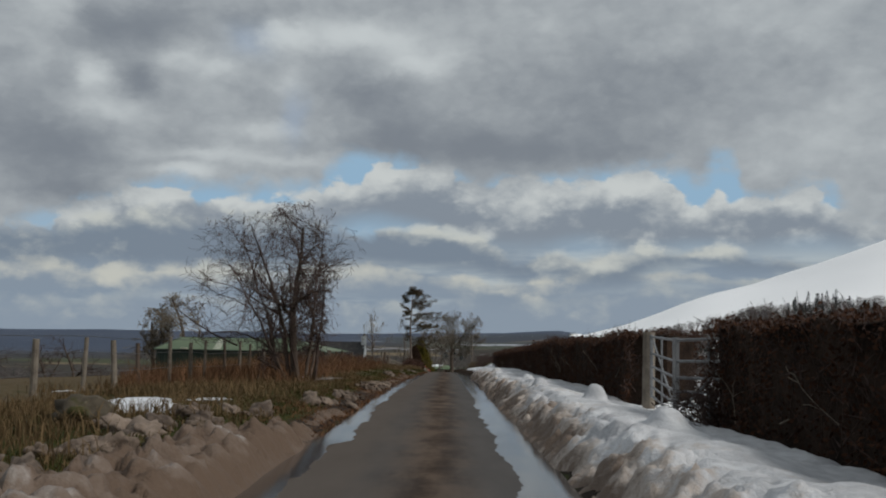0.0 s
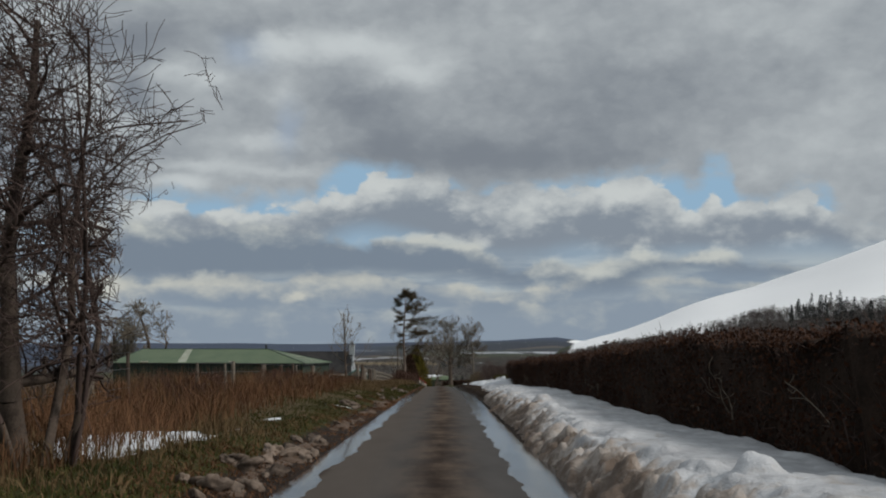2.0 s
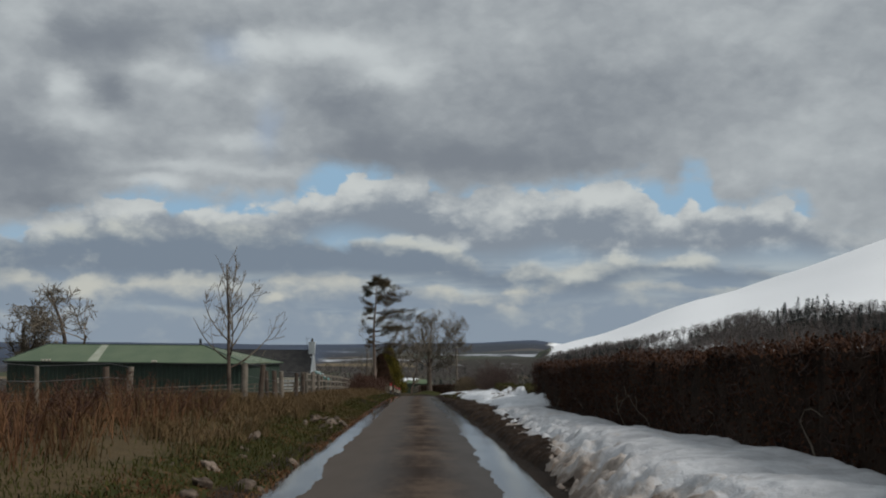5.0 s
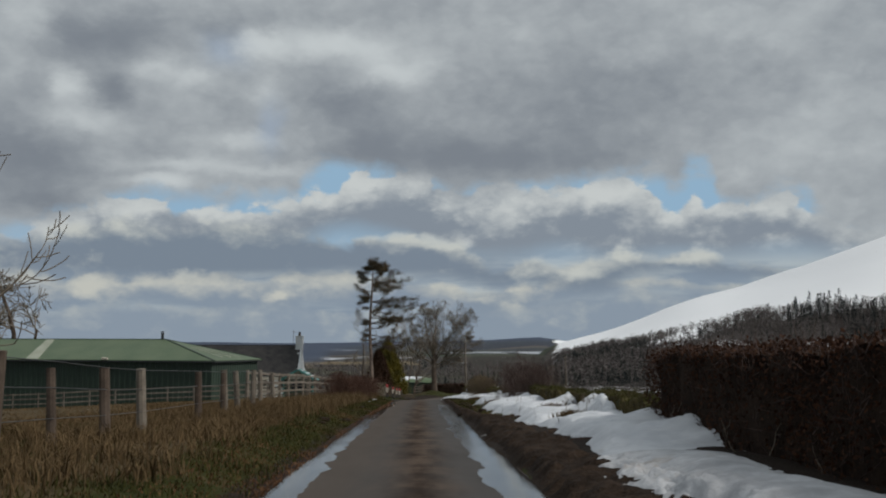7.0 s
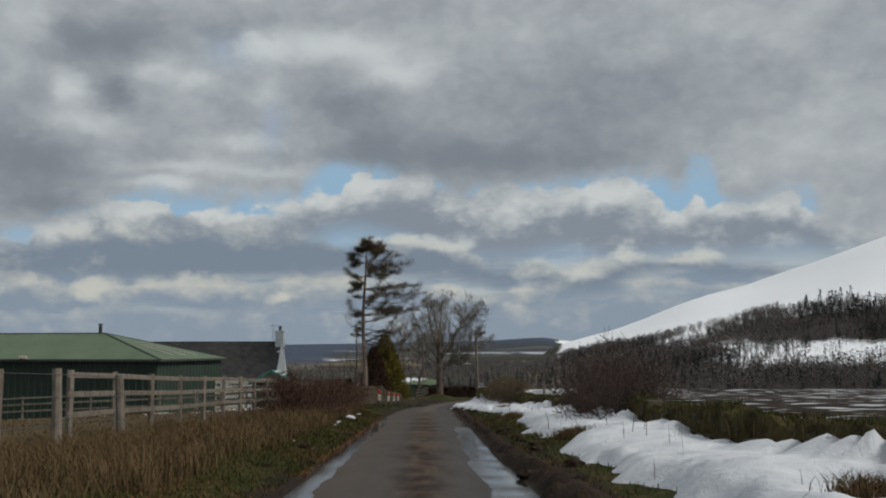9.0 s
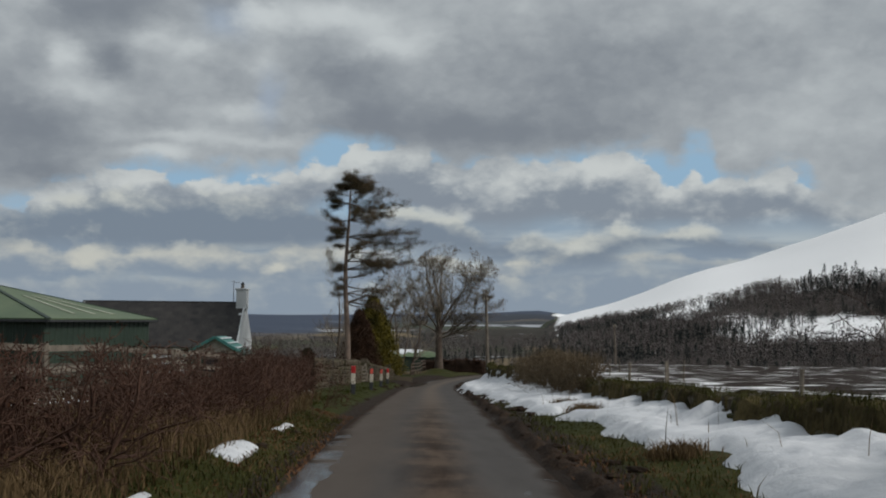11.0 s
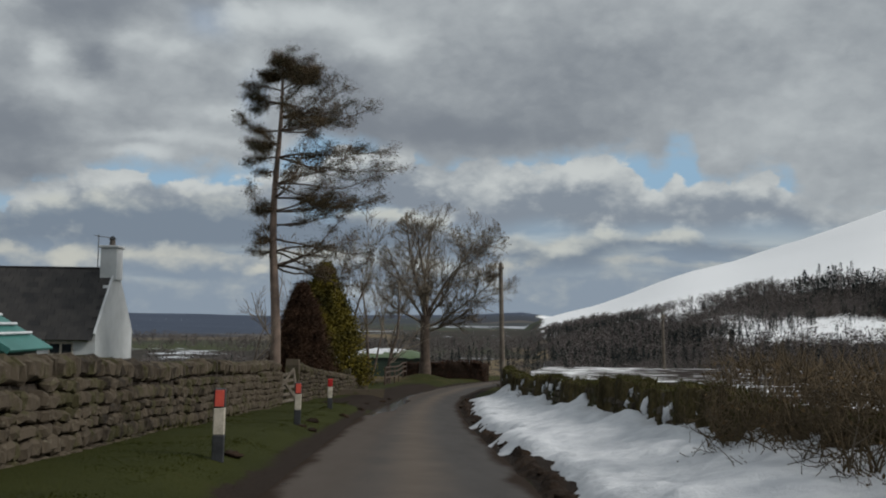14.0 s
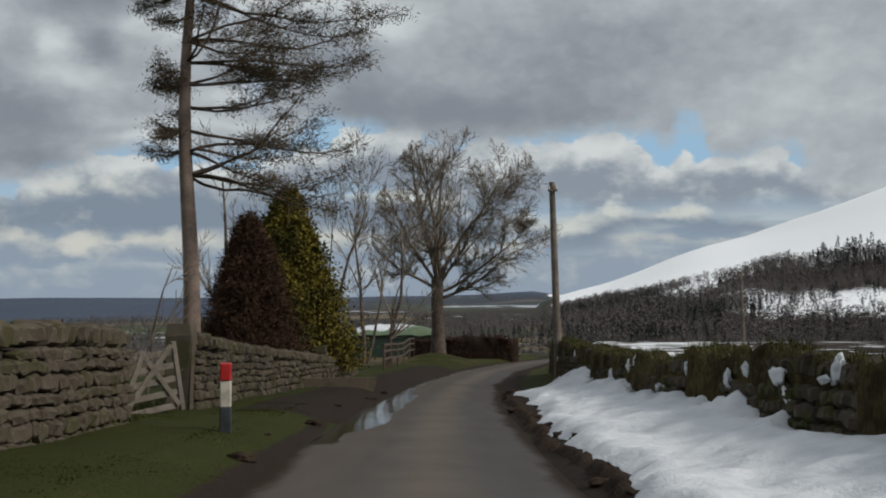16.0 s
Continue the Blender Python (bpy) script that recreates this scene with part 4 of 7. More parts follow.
def patch_depth(X, Y):
    d = along(LEFT, Y) - X
    m = fbm(X * 0.8, Y * 0.55, 2.4, 41, 4)
    want = -0.16 + 0.30 * np.exp(-(((X + 2.95) / 0.6) ** 2 + ((Y - 22.3) / 1.0) ** 2)) + 0.32 * np.exp(-(((X + 3.3) / 0.65) ** 2 + ((Y - 19.0) / 1.0) ** 2)) + 0.28 * np.exp(-(((X + 4.1) / 0.7) ** 2 + ((Y - 21.6) / 1.0) ** 2)) + 0.36 * np.exp(-(((X + 3.1) / 1.1) ** 2 + ((Y - 37.0) / 2.6) ** 2))
    want = want + 0.22 * np.exp(-(((X + 2.05) / 0.35) ** 2 + ((Y - 44) / 6.0) ** 2)) + 0.42 * ss(0.0, 0.25, fbm(X, Y * 0.5, 1.1, 47, 3)) * np.exp(-(((d - 0.75) / 0.22) ** 2 + ((Y - 121) / 7.0) ** 2))
    want = want + 0.155 * np.exp(-(((X + 4.0) / 0.25) ** 2 + ((Y - 143) / 4.5) ** 2)) 
    m = m + 0.6 * fbm(X, Y, 0.9, 46, 3) * (Y < 60)
    return np.minimum(0.5 * (want + 0.20 * m) - 0.012, 0.03 + 0.015 * m) - 0.3 * (1 - ss(1.0 - 0.7 * ss(110, 116, Y), 1.5 - 0.8 * ss(110, 116, Y), d))


snow_sheet("snow_patches", -9.0, -1.3, 4.0, 150.0, 0.10, patch_depth, M_SNOW, lambda X, Y, h: 0.05 + 0 * X, "thin melting snow patches on the grass")


def heap_depth(X, Y):
    d = along(LEFT, Y) - X + 0.15 * lumps(Y, X * 0, 1.1, 51)
    top = 0.22 * (1 - ss(15.5, 19.5, Y)) + 0.07 * (1 - ss(58, 66, Y)) * (0.55 + 0.45 * lumps(Y, X * 0, 2.4, 52))
    wide = 1.25 - 0.45 * ss(12, 19, Y)
    h = top * ss(0.05, 0.38, d) * (1 - ss(wide - 0.60, wide, d))
    S = X + 1.3 * h + 0.2 * lumps(X, Y, 0.7, 56)
    big, tone = chunks(S, Y, 0.23, 53)
    small, tint = chunks(S, Y + 5, 0.12, 54)
    return h + (0.17 * (big * (0.2 + tone) - 0.5) + 0.09 * (small * (0.2 + tint) - 0.4) + 0.04 * lumps(S, Y, 0.1, 55)) * ss(0.0, 0.10, h) - 0.035


snow_sheet("snow_heap", -2.6, -0.4, -4.0, 66.0, 0.036, heap_depth, M_SNOW_HEAP,
           lambda X, Y, h: 1.12 - 0.42 * ss(0.10, 0.34, h) + 0.22 * lumps(X, Y, 0.5, 57) + 0.35 * (chunks(X, Y, 0.3, 58)[1] - 0.5) + 0.12 * ss(16, 20, Y), "low heap of dirty brown ploughed snow")


def earth_depth(X, Y):
    d = X - along(RIGHT, Y) + 0.12 * lumps(Y, X * 0, 1.3, 61)
    wide = 0.55 + 0.55 * ss(62, 72, Y) * (1 - ss(92, 102, Y)) - 0.15 * ss(100, 110, Y)
    h = 0.10 * ss(0.0, 0.25, d) * (1 - ss(wide - 0.3, wide + 0.1, d)) * ss(58, 66, Y) * (1 - ss(186, 192, Y))
    big, tone = chunks(X, Y, 0.26, 62)
    small, tint = chunks(X + 2, Y, 0.12, 63)
    return h + (0.11 * (big * (0.1 + tone) - 0.45) + 0.05 * (small * tint - 0.3)) * ss(0.01, 0.08, h) - 0.03


snow_sheet("turned_earth", 1.3, 3.9, 58.0, 192.0, 0.07, earth_depth, M_MUD, lambda X, Y, h: 0 * X, "strip of dark turned earth between lane and snow", category="earth")


def height(x, y):
    """Height of the ground sheet at one place."""
    i, j = bisect_at(gx, x), bisect_at(gy, y)
    u, v = (x - gx[i]) / (gx[i + 1] - gx[i]), (y - gy[j]) / (gy[j + 1] - gy[j])
    return float((GZ[j, i] * (1 - u) + GZ[j, i + 1] * u) * (1 - v) + (GZ[j + 1, i] * (1 - u) + GZ[j + 1, i + 1] * u) * v)


def bisect_at(a, x):
    return int(min(max(a.searchsorted(x) - 1, 0), len(a) - 2))


ROAD_Y = np.arange(-60, 400, 0.5)
ROAD_H = road_z(ROAD_Y)


def road_h(y):
    return float(np.interp(y, ROAD_Y, ROAD_H))


# ---- trees ----
def bare_tree(name, x, y, r_seed, stems, label, twig, category="tree", group="", sink=0.1, sides=4, clip=None):
    """A leafless tree: stems is a list of (offset, direction, length, radius, depth, settings)."""
    r = rng_of(r_seed)
    z = height(x, y)
    top = thing(name, label, category, group, at=(x, y, z))
    trunk, crown = [], []
    stout = (0.33 if len(stems) > 2 else 0.45) * max(st[3] for st in stems)
    for off, d, length, rad, depth, kw in stems:
        segs = grow(r, np.array([off[0], off[1], -sink if len(off) < 3 else off[2]]), np.array(d, float), length, rad, depth, [], **kw)
        for s in segs:
            if clip is None or clip(s):
                (trunk if s[6] > stout else crown).append(s)
    link("trunk", limbs_mesh("trunk", trunk, 8), M_BARK, top)
    if crown:
        link("crown", limbs_mesh("crown", crown, sides), twig, top, "bare twigs")
    return top


HAW = dict(wig=0.14, kid_wig=0.24, up=-0.012, kids=7.6, shrink=0.54, spread=0.85, n_seg=6, least=0.0042)
bare_tree("thorn_tree", -3.35, 34.0, 5, [
    ((0.00, 0), (0.02, 0.0, 1), 4.6, 0.125, 3, HAW), ((-0.2, 0.1), (-0.22, 0.1, 1), 4.8, 0.070, 3, HAW), ((0.25, -0.1), (0.12, 0.1, 1), 4.6, 0.056, 3, HAW),
    ((-0.15, 0.0), (-0.50, 0.1, 1), 4.9, 0.060, 3, HAW), ((0.4, 0.2), (0.10, -0.2, 1), 4.0, 0.044, 3, HAW), ((-0.1, 0.3), (-0.15, 0.5, 1), 4.2, 0.050, 3, HAW),
    ((0.1, -0.3), (0.0, -0.4, 1), 4.0, 0.044, 3, HAW), ((-0.2, -0.2), (-0.38, -0.3, 1), 4.6, 0.050, 3, HAW), ((0.5, 0), (0.02, 0.1, 1), 3.6, 0.040, 3, HAW),
    ((0.3, 0.3), (0.15, 0.2, 1), 4.7, 0.050, 3, HAW), ((-0.1, 0), (-0.95, 0.0, 1), 4.0, 0.048, 3, HAW)],
    "leafless multi-stemmed hawthorn on the grass verge", M_TWIG, sides=3, clip=lambda s: s[5] < 5.2 + 0.25 * s[3] and s[3] < 0.85 + 1.05 * float(ss(2.6, 3.8, s[5])) - 0.25 * s[4] and (s[5] > 1.1 or abs(s[3]) < 1.0 + 0.3 * s[5]))
ASH = dict(wig=0.08, kid_wig=0.11, up=0.05, kids=8.6, shrink=0.50, spread=0.62, n_seg=8, least=0.010, first=0.2)
ash = [((0, 0), (0.02, 0, 1), 4.6, 0.50, 0, dict(wig=0.02, up=0.1, n_seg=5, least=0.36))]
for k, (dx, dy, up_, ln, at) in enumerate(((0.0, 0.1, 1, 9.6, 4.3), (0.28, 0.0, 1, 9.2, 4.2), (-0.25, -0.1, 1, 9.4, 4.2), (0.62, 0.1, 0.9, 8.0, 3.9), (-0.6, 0.0, 0.9, 7.8, 4.0),
                                            (1.0, -0.1, 0.55, 6.6, 3.6), (-1.0, 0.1, 0.60, 6.0, 3.7), (0.1, 0.6, 1, 8.0, 4.0), (-0.1, -0.6, 1, 8.0, 4.1), (1.0, 0.2, 0.25, 5.6, 3.2))):
    ash.append(((0, 0, at), (dx, dy, up_), ln * (0.86 if k < 3 else 0.98), 0.17 if k < 3 else 0.125, 3, ASH))
bare_tree("ash_tree", 1.25, 221.5, 8, ash, "tall leafless ash on a grassy mound by the bend", M_TWIG_GREY, sides=3,
          clip=lambda s: s[5] < 4 or ((s[3] - 1.6) / 5.5) ** 2 + ((s[5] - 7.6) / 5.8) ** 2 < 1.05)
SLIM = dict(wig=0.12, up=0.14, kids=5, shrink=0.52, spread=0.55, n_seg=6, least=0.010)
YOUNG = dict(wig=0.06, kid_wig=0.10, up=0.10, kids=4.2, shrink=0.50, spread=0.70, n_seg=9, least=0.006, first=0.2)
young = [((0, 0), (0.03, 0, 1), 3.9, 0.065, 1, dict(wig=0.035, kid_wig=0.1, up=0.12, kids=3, shrink=0.22, spread=0.6, n_seg=10, least=0.007, first=0.7))]
for k in range(15):
    h = 0.95 + 0.17 * k
    young.append(((0.012 * h, 0, h), (math.cos(k * 2.3 + 0.4), 0.7 * math.sin(k * 2.3 + 0.4), 0.35 + 0.075 * k), 1.75 - 0.085 * k, 0.026 - 0.0008 * k, 2, YOUNG))
bare_tree("young_ash", -4.6, 79.6, 14, young, "slender leafless young ash behind the wire fence", M_TWIG_GREY)
for i, (x, y, h) in enumerate(((-4.9, 214, 9.2), (-3.0, 218, 9.0), (-1.6, 212, 7.2), (-8.2, 203, 8.4))):
    bare_tree("birch", x, y, 30 + i, [((0, 0), (0.05, 0, 1), h, 0.13, 3, SLIM), ((0.15, 0), (0.25, 0, 1), h * 0.85, 0.09, 3, SLIM)],
              "slim leafless birch behind the stone wall", M_TWIG_GREY, group="birches behind the wall")
bare_tree("sapling", -6.8, 186.0, 44, [((0, 0), (-0.15, 0, 1), 3.4, 0.05, 2, SLIM)], "thin bare sapling behind the stone wall", M_TWIG_GREY)
OAK = dict(wig=0.08, kid_wig=0.12, up=0.05, kids=6.8, shrink=0.55, spread=0.75, n_seg=7, least=0.04, first=0.3)
for i, (x, y, h, w) in enumerate(((-46.2, 186, 15.5, 4.5), (-50.6, 188, 13.0, 3.0))):
    bare_tree("oak_tree", x, y, 50 + i, [((0, 0), (0.1 - 0.3 * i, 0, 1), h, 0.45, 3, OAK), ((0.3, 0), (0.35, 0, 1), h * 0.92, 0.3, 3, OAK),
                                          ((-0.3, 0), (-0.35, 0.1, 1), h * 0.9, 0.3, 3, OAK)],
              "leafless oak behind the green barn", M_TWIG_GREY, group="oaks behind the barn", sides=3, clip=lambda s, h=h, w=w: s[5] < h * 0.5 or (s[3] / w) ** 2 + ((s[5] - h * 0.70) / (h * 0.33)) ** 2 < 1)
for i, (x, y) in enumerate(((-26.5, 62), (-30, 90), (-40, 110))):
    bare_tree("field_thorn", x, y, 60 + i, [((0, 0), (0, 0, 1), 3.6, 0.12, 3, HAW), ((0.2, 0), (0.5, 0, 1), 3.0, 0.1, 2, HAW)],
              "small leafless thorn out in the field", M_TWIG, group="thorns in the field", sides=3)


def pine():
    """A tall old pine, bare below, its boughs mostly on the road side."""
    r = rng_of(77)
    x, y = -5.95, 187.0
    z = height(x, y)
    top = thing("pine_tree", "tall wind-shaped pine with a long bare trunk", "tree", at=(x, y, z))
    H = 10.6 - z
    trunk, limbs, tips = [], [], []
    n_ = 26
    line = [np.array([0.10 * math.sin(k * 0.35) - 0.35 * (k / n_) * (1 - k / n_), 0.06 * math.cos(k * 0.3), -0.3 + (H + 0.3) * k / n_]) for k in range(n_ + 1)]
    for k in range(n_):
        f = k / n_
        trunk.append((*line[k], *line[k + 1], 0.235 * (1 - f) ** 0.75 + 0.02, 0.235 * (1 - (k + 1) / n_) ** 0.75 + 0.02))
    for k in range(78):
        f = r.uniform(0.40, 0.985)
        p = line[int(f * n_)]
        right = r.random() < (0.80 if f < 0.72 else 0.62)
        reach = float(np.interp(f, (0.37, 0.5, 0.7, 0.78, 0.88, 1.0), (4.6, 4.9, 5.6, 4.8, 3.1, 0.4) if right else (0.9, 1.0, 1.4, 2.3, 2.4, 0.4))) * r.uniform(0.5, 1.0)
        a = r.normal(0, 0.6) + (0 if right else math.pi)
        d = np.array([math.cos(a), math.sin(a), r.uniform(-0.30, 0.42)])
        segs = []
        q, m_ = p.copy(), 7
        for j in range(m_):
            d = d + r.normal(0, 0.13, 3) + np.array([0, 0, 0.085 if j > 2 else -0.02])
            d /= np.linalg.norm(d)
            q2 = q + d * reach / m_
            rad = 0.055 * (1 - f * 0.5) * (1 - j / m_) + 0.008
            segs.append((*q, *q2, rad, rad * 0.85))
            if j >= 2:
                for _ in range(3):
                    sd = d * 0.7 + np.array([r.normal(0, 0.6), r.normal(0, 0.6), r.normal(0.25, 0.35)])
                    sd /= np.linalg.norm(sd)
                    e = q2 + sd * reach * r.uniform(0.08, 0.22)
                    segs.append((*q2, *e, 0.012, 0.006))
                    bare = (f < 0.52 and r.random() < 0.30) or (not right and f < 0.72 and r.random() < 0.65)
                    if not bare:
                        tips += [q2 + (e - q2) * t for t in r.uniform(0.25, 1.05, 2)]
            q = q2
        tips.append(q)
        limbs += segs
    for k in range(22):
        f = r.uniform(0.92, 1.0)
        p = line[int(f * n_)]
        a = r.uniform(0, 2 * math.pi)
        e = p + np.array([math.cos(a), math.sin(a), r.uniform(0.3, 1.2)]) * r.uniform(0.3, 0.75)
        limbs.append((*p, *e, 0.018, 0.006))
        tips += [p + (e - p) * t for t in r.uniform(0.3, 1.05, 5)]
    link("trunk", limbs_mesh("trunk", trunk, 10), M_PINE_BARK, top)
    link("bough_frame", limbs_mesh("bough_frame", limbs, 4), M_BARK, top, "gnarled boughs")
    tips = np.array(tips)
    pos = np.repeat(tips, 40, 0) + r.normal(0, 1, (len(tips) * 40, 3)) * [0.17, 0.17, 0.10]
    link("needles", leaves_mesh("needles", pos, r.uniform(0.013, 0.024, len(pos)), r, 0.2, 8.0), M_NEEDLE, top, "tufted dark green and brown needles")


pine()


def leafy(name, x, y, H, R, seed, mat, label, n_leaf=26000, shape=0.9, ragged=0.22, foot=0.0, size=0.10, core=M_HEDGE_CORE, stretch=1.6):
    """A dense evergreen or shrub: a stem, boughs and many small leaf sprays in clumps."""
    r = rng_of(seed)
    z = height(x, y)
    top = thing(name, label, "tree", at=(x, y, z))
    f = np.sort(r.random(260) ** 0.85)
    a = r.uniform(0, 2 * np.pi, 260)
    prof = R * np.minimum(1.0, (f / 0.10 + 0.55)) * (1 - f) ** shape + 0.06
    c = np.stack([np.cos(a) * prof * r.uniform(0.72, 1.06, 260), np.sin(a) * prof * r.uniform(0.72, 1.06, 260), foot + f * (H - foot)], 1)
    segs = [(0, 0, -0.1, 0, 0, H * 0.92, 0.13, 0.02)]
    for p in c:
        segs.append((0, 0, max(0.1, p[2] - 0.35 * prof.max() * 0.4), *p, 0.022, 0.006))
    link("stem", limbs_mesh("stem", segs, 5), M_BARK, top)
    k = n_leaf // 260
    spread = (0.10 + 0.16 * (1 - f))[:, None].repeat(k, 0)
    pos = np.repeat(c, k, 0) + r.normal(0, 1, (260 * k, 3)) * spread * R / 1.6 * [1, 1, 1.2]
    inner = r.random((n_leaf // 4, 3))
    fi = inner[:, 0] ** 0.9
    pi_ = R * (1 - fi) ** shape * np.sqrt(inner[:, 1]) * 0.8
    ia = inner[:, 2] * 2 * np.pi
    pos = np.concatenate([pos, np.stack([np.cos(ia) * pi_, np.sin(ia) * pi_, foot + fi * (H - foot)], 1)])
    pos[:, 2] = np.maximum(pos[:, 2], foot * 0.8)
    link("foliage", leaves_mesh("foliage", pos, r.uniform(0.6, 1.3, len(pos)) * size, r, 0.0, stretch), mat, top)
    return top


leafy("golden_cypress", -4.5, 196.0, 6.5, 2.2, 101, M_CONIFER, "dense yellow-green conifer behind the stone wall", 46000, 0.80, foot=0.5, size=0.085)
leafy("copper_shrub", -5.45, 193.6, 5.3, 1.7, 102, M_COPPER, "large red-brown leafless shrub beside the conifer", 46000, 0.75, foot=0.1, size=0.028, stretch=9.0)
leafy("dark_bush", -4.15, 146.0, 1.45, 0.22, 103, M_YEW, "small dark evergreen bush at the wall's end", 9000, 0.25, foot=0.0, size=0.032)


# ---- hedges ----
def hedge(name, line, width, tall, seed, leaf, label, leaf_density=260, twig_density=60, core=True, leaf_size=0.045, base_clear=0.0, uneven=0.10, mat_twig=None, top_shoot=0.4, swell=0.0):
    """A clipped hedge along a line of (x, y): dark filler sheet inside, woody shoots and withered leaves on its faces.
    """
    r = rng_of(seed)
    pts = np.array(line, float)
    seg = np.diff(pts, axis=0)
    ln = np.linalg.norm(seg, axis=1)
    total = ln.sum()
    cum = np.concatenate([[0], np.cumsum(ln)])

    def place(s, across, h):
        i = np.clip(np.searchsorted(cum, s, side="right") - 1, 0, len(ln) - 1)
        f = (s - cum[i]) / ln[i]
        p = pts[i] + seg[i] * f[:, None]
        nrm = np.stack([seg[i][:, 1], -seg[i][:, 0]], 1) / ln[i][:, None]
        q = p + nrm * across[:, None]
        g = land(p[:, 0], p[:, 1])
        return np.stack([q[:, 0], q[:, 1], g + h], 1)

    def tall_at(s):
        return tall + swell * ss(0.5 * total, 0.85 * total, s) + uneven * lumps(s, s * 0, 3.5, seed) + uneven * 0.6 * lumps(s, s * 0, 0.9, seed + 1)

    top = thing(name, label, "hedge")
    # one sheet stands in for the inner twigs, coloured dark as their shade
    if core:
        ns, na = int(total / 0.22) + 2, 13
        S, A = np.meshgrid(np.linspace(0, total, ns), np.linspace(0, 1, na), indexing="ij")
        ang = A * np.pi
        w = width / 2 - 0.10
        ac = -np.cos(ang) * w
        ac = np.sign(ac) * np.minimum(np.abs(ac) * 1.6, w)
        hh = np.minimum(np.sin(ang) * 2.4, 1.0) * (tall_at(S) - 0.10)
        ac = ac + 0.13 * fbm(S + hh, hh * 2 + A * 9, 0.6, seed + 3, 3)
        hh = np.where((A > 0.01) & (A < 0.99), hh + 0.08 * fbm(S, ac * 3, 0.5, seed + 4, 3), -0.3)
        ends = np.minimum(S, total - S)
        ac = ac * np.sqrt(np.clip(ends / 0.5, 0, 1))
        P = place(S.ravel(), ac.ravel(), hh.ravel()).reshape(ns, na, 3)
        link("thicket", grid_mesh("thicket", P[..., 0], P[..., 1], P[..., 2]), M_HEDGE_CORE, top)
    area = total * (2 * tall + width)

    def shell(count, depth):
        s = r.uniform(0, total, count)
        u = r.random(count) * (2 * tall + width)
        t = tall_at(s)
        across = np.where(u < tall, -width / 2, np.where(u < tall + width, (u - tall) - width / 2, width / 2))
        h = np.where(u < tall, u, np.where(u < tall + width, tall, u - tall - width))
        rag = 0.16 * fbm(s, h + across, 0.7, seed + 6, 3)
        inn = r.random(count) ** 1.5 * depth
        across = np.where(np.abs(across) >= width / 2 - 1e-6, across - np.sign(across) * (inn - rag), across)
        onto = (u >= tall) & (u < tall + width)
        h = h * t / tall
        h = np.where(onto, h - inn + rag * 0.7, h)
        return s, across, np.maximum(h, base_clear * r.random(count)), onto

    cnt = int(area * twig_density)
    s, ac, h, onto = shell(cnt, 0.25)
    p = place(s, ac, h)
    d = r.normal(0, 0.6, (cnt, 3)) + [0, 0, 0.9]
    d /= np.linalg.norm(d, axis=1, keepdims=True)
    L_ = r.uniform(0.10, 0.30, cnt) * np.where(onto, top_shoot, 1.0)
    q = p + d * L_[:, None]
    link("shoot_growth", limbs_mesh("shoot_growth", np.concatenate([p - d * 0.05, q, r.uniform(0.004, 0.010, (cnt, 1)), np.full((cnt, 1), 0.002)], 1), 3), mat_twig or M_TWIG, top)
    if leaf_density:
        cnt = int(area * leaf_density)
        s, ac, h, onto = shell(cnt, 0.18)
        p = place(s, ac, h) + r.normal(0, 0.03, (cnt, 3))
        link("leaves", leaves_mesh("leaves", p, r.uniform(0.6, 1.3, cnt) * leaf_size, r), leaf, top, "withered brown leaves")
    # a few stout pale stems showing in the face
    ns = int(total * 0.35)
    s = r.uniform(0, total, ns)
    out = []
    for k in range(ns):
        p = place(s[k:k + 1], np.array([-width / 2 - 0.02]), np.array([r.uniform(0.1, 0.5)]))[0]
        grow(r, p, np.array([r.normal(-0.1, 0.25), r.normal(0, 0.6), 1.0]), r.uniform(0.3, 0.75), r.uniform(0.006, 0.015), 1, out, 0.3, 0.05, 2, 0.5, 0.7, 4, 0.004)
    link("stem_growth", limbs_mesh("stem_growth", out, 4), M_TWIG_GREY, top, "pale woody stems")["kind"] = "stuff"
    return top


hedge("beech_hedge", [(5.45, -8), (5.40, 18.7)], 1.5, 1.40, 201, M_HEDGE_LEAF, "dark clipped beech hedge with withered brown leaves", 380, 70, leaf_size=0.036, top_shoot=0.25)
hedge("beech_hedge", [(5.35, 24.4), (5.3, 50), (5.2, 87.5)], 1.5, 1.33, 202, M_HEDGE_LEAF, "long clipped beech hedge above the snow bank", 380, 70, leaf_size=0.036, swell=0.22, top_shoot=0.25)
hedge("beech_hedge", [(-0.6, 231), (6.8, 229.6)], 1.3, 1.5, 203, M_HEDGE_LEAF, "red-brown clipped hedge across the bend", 60, 30, leaf_size=0.09)


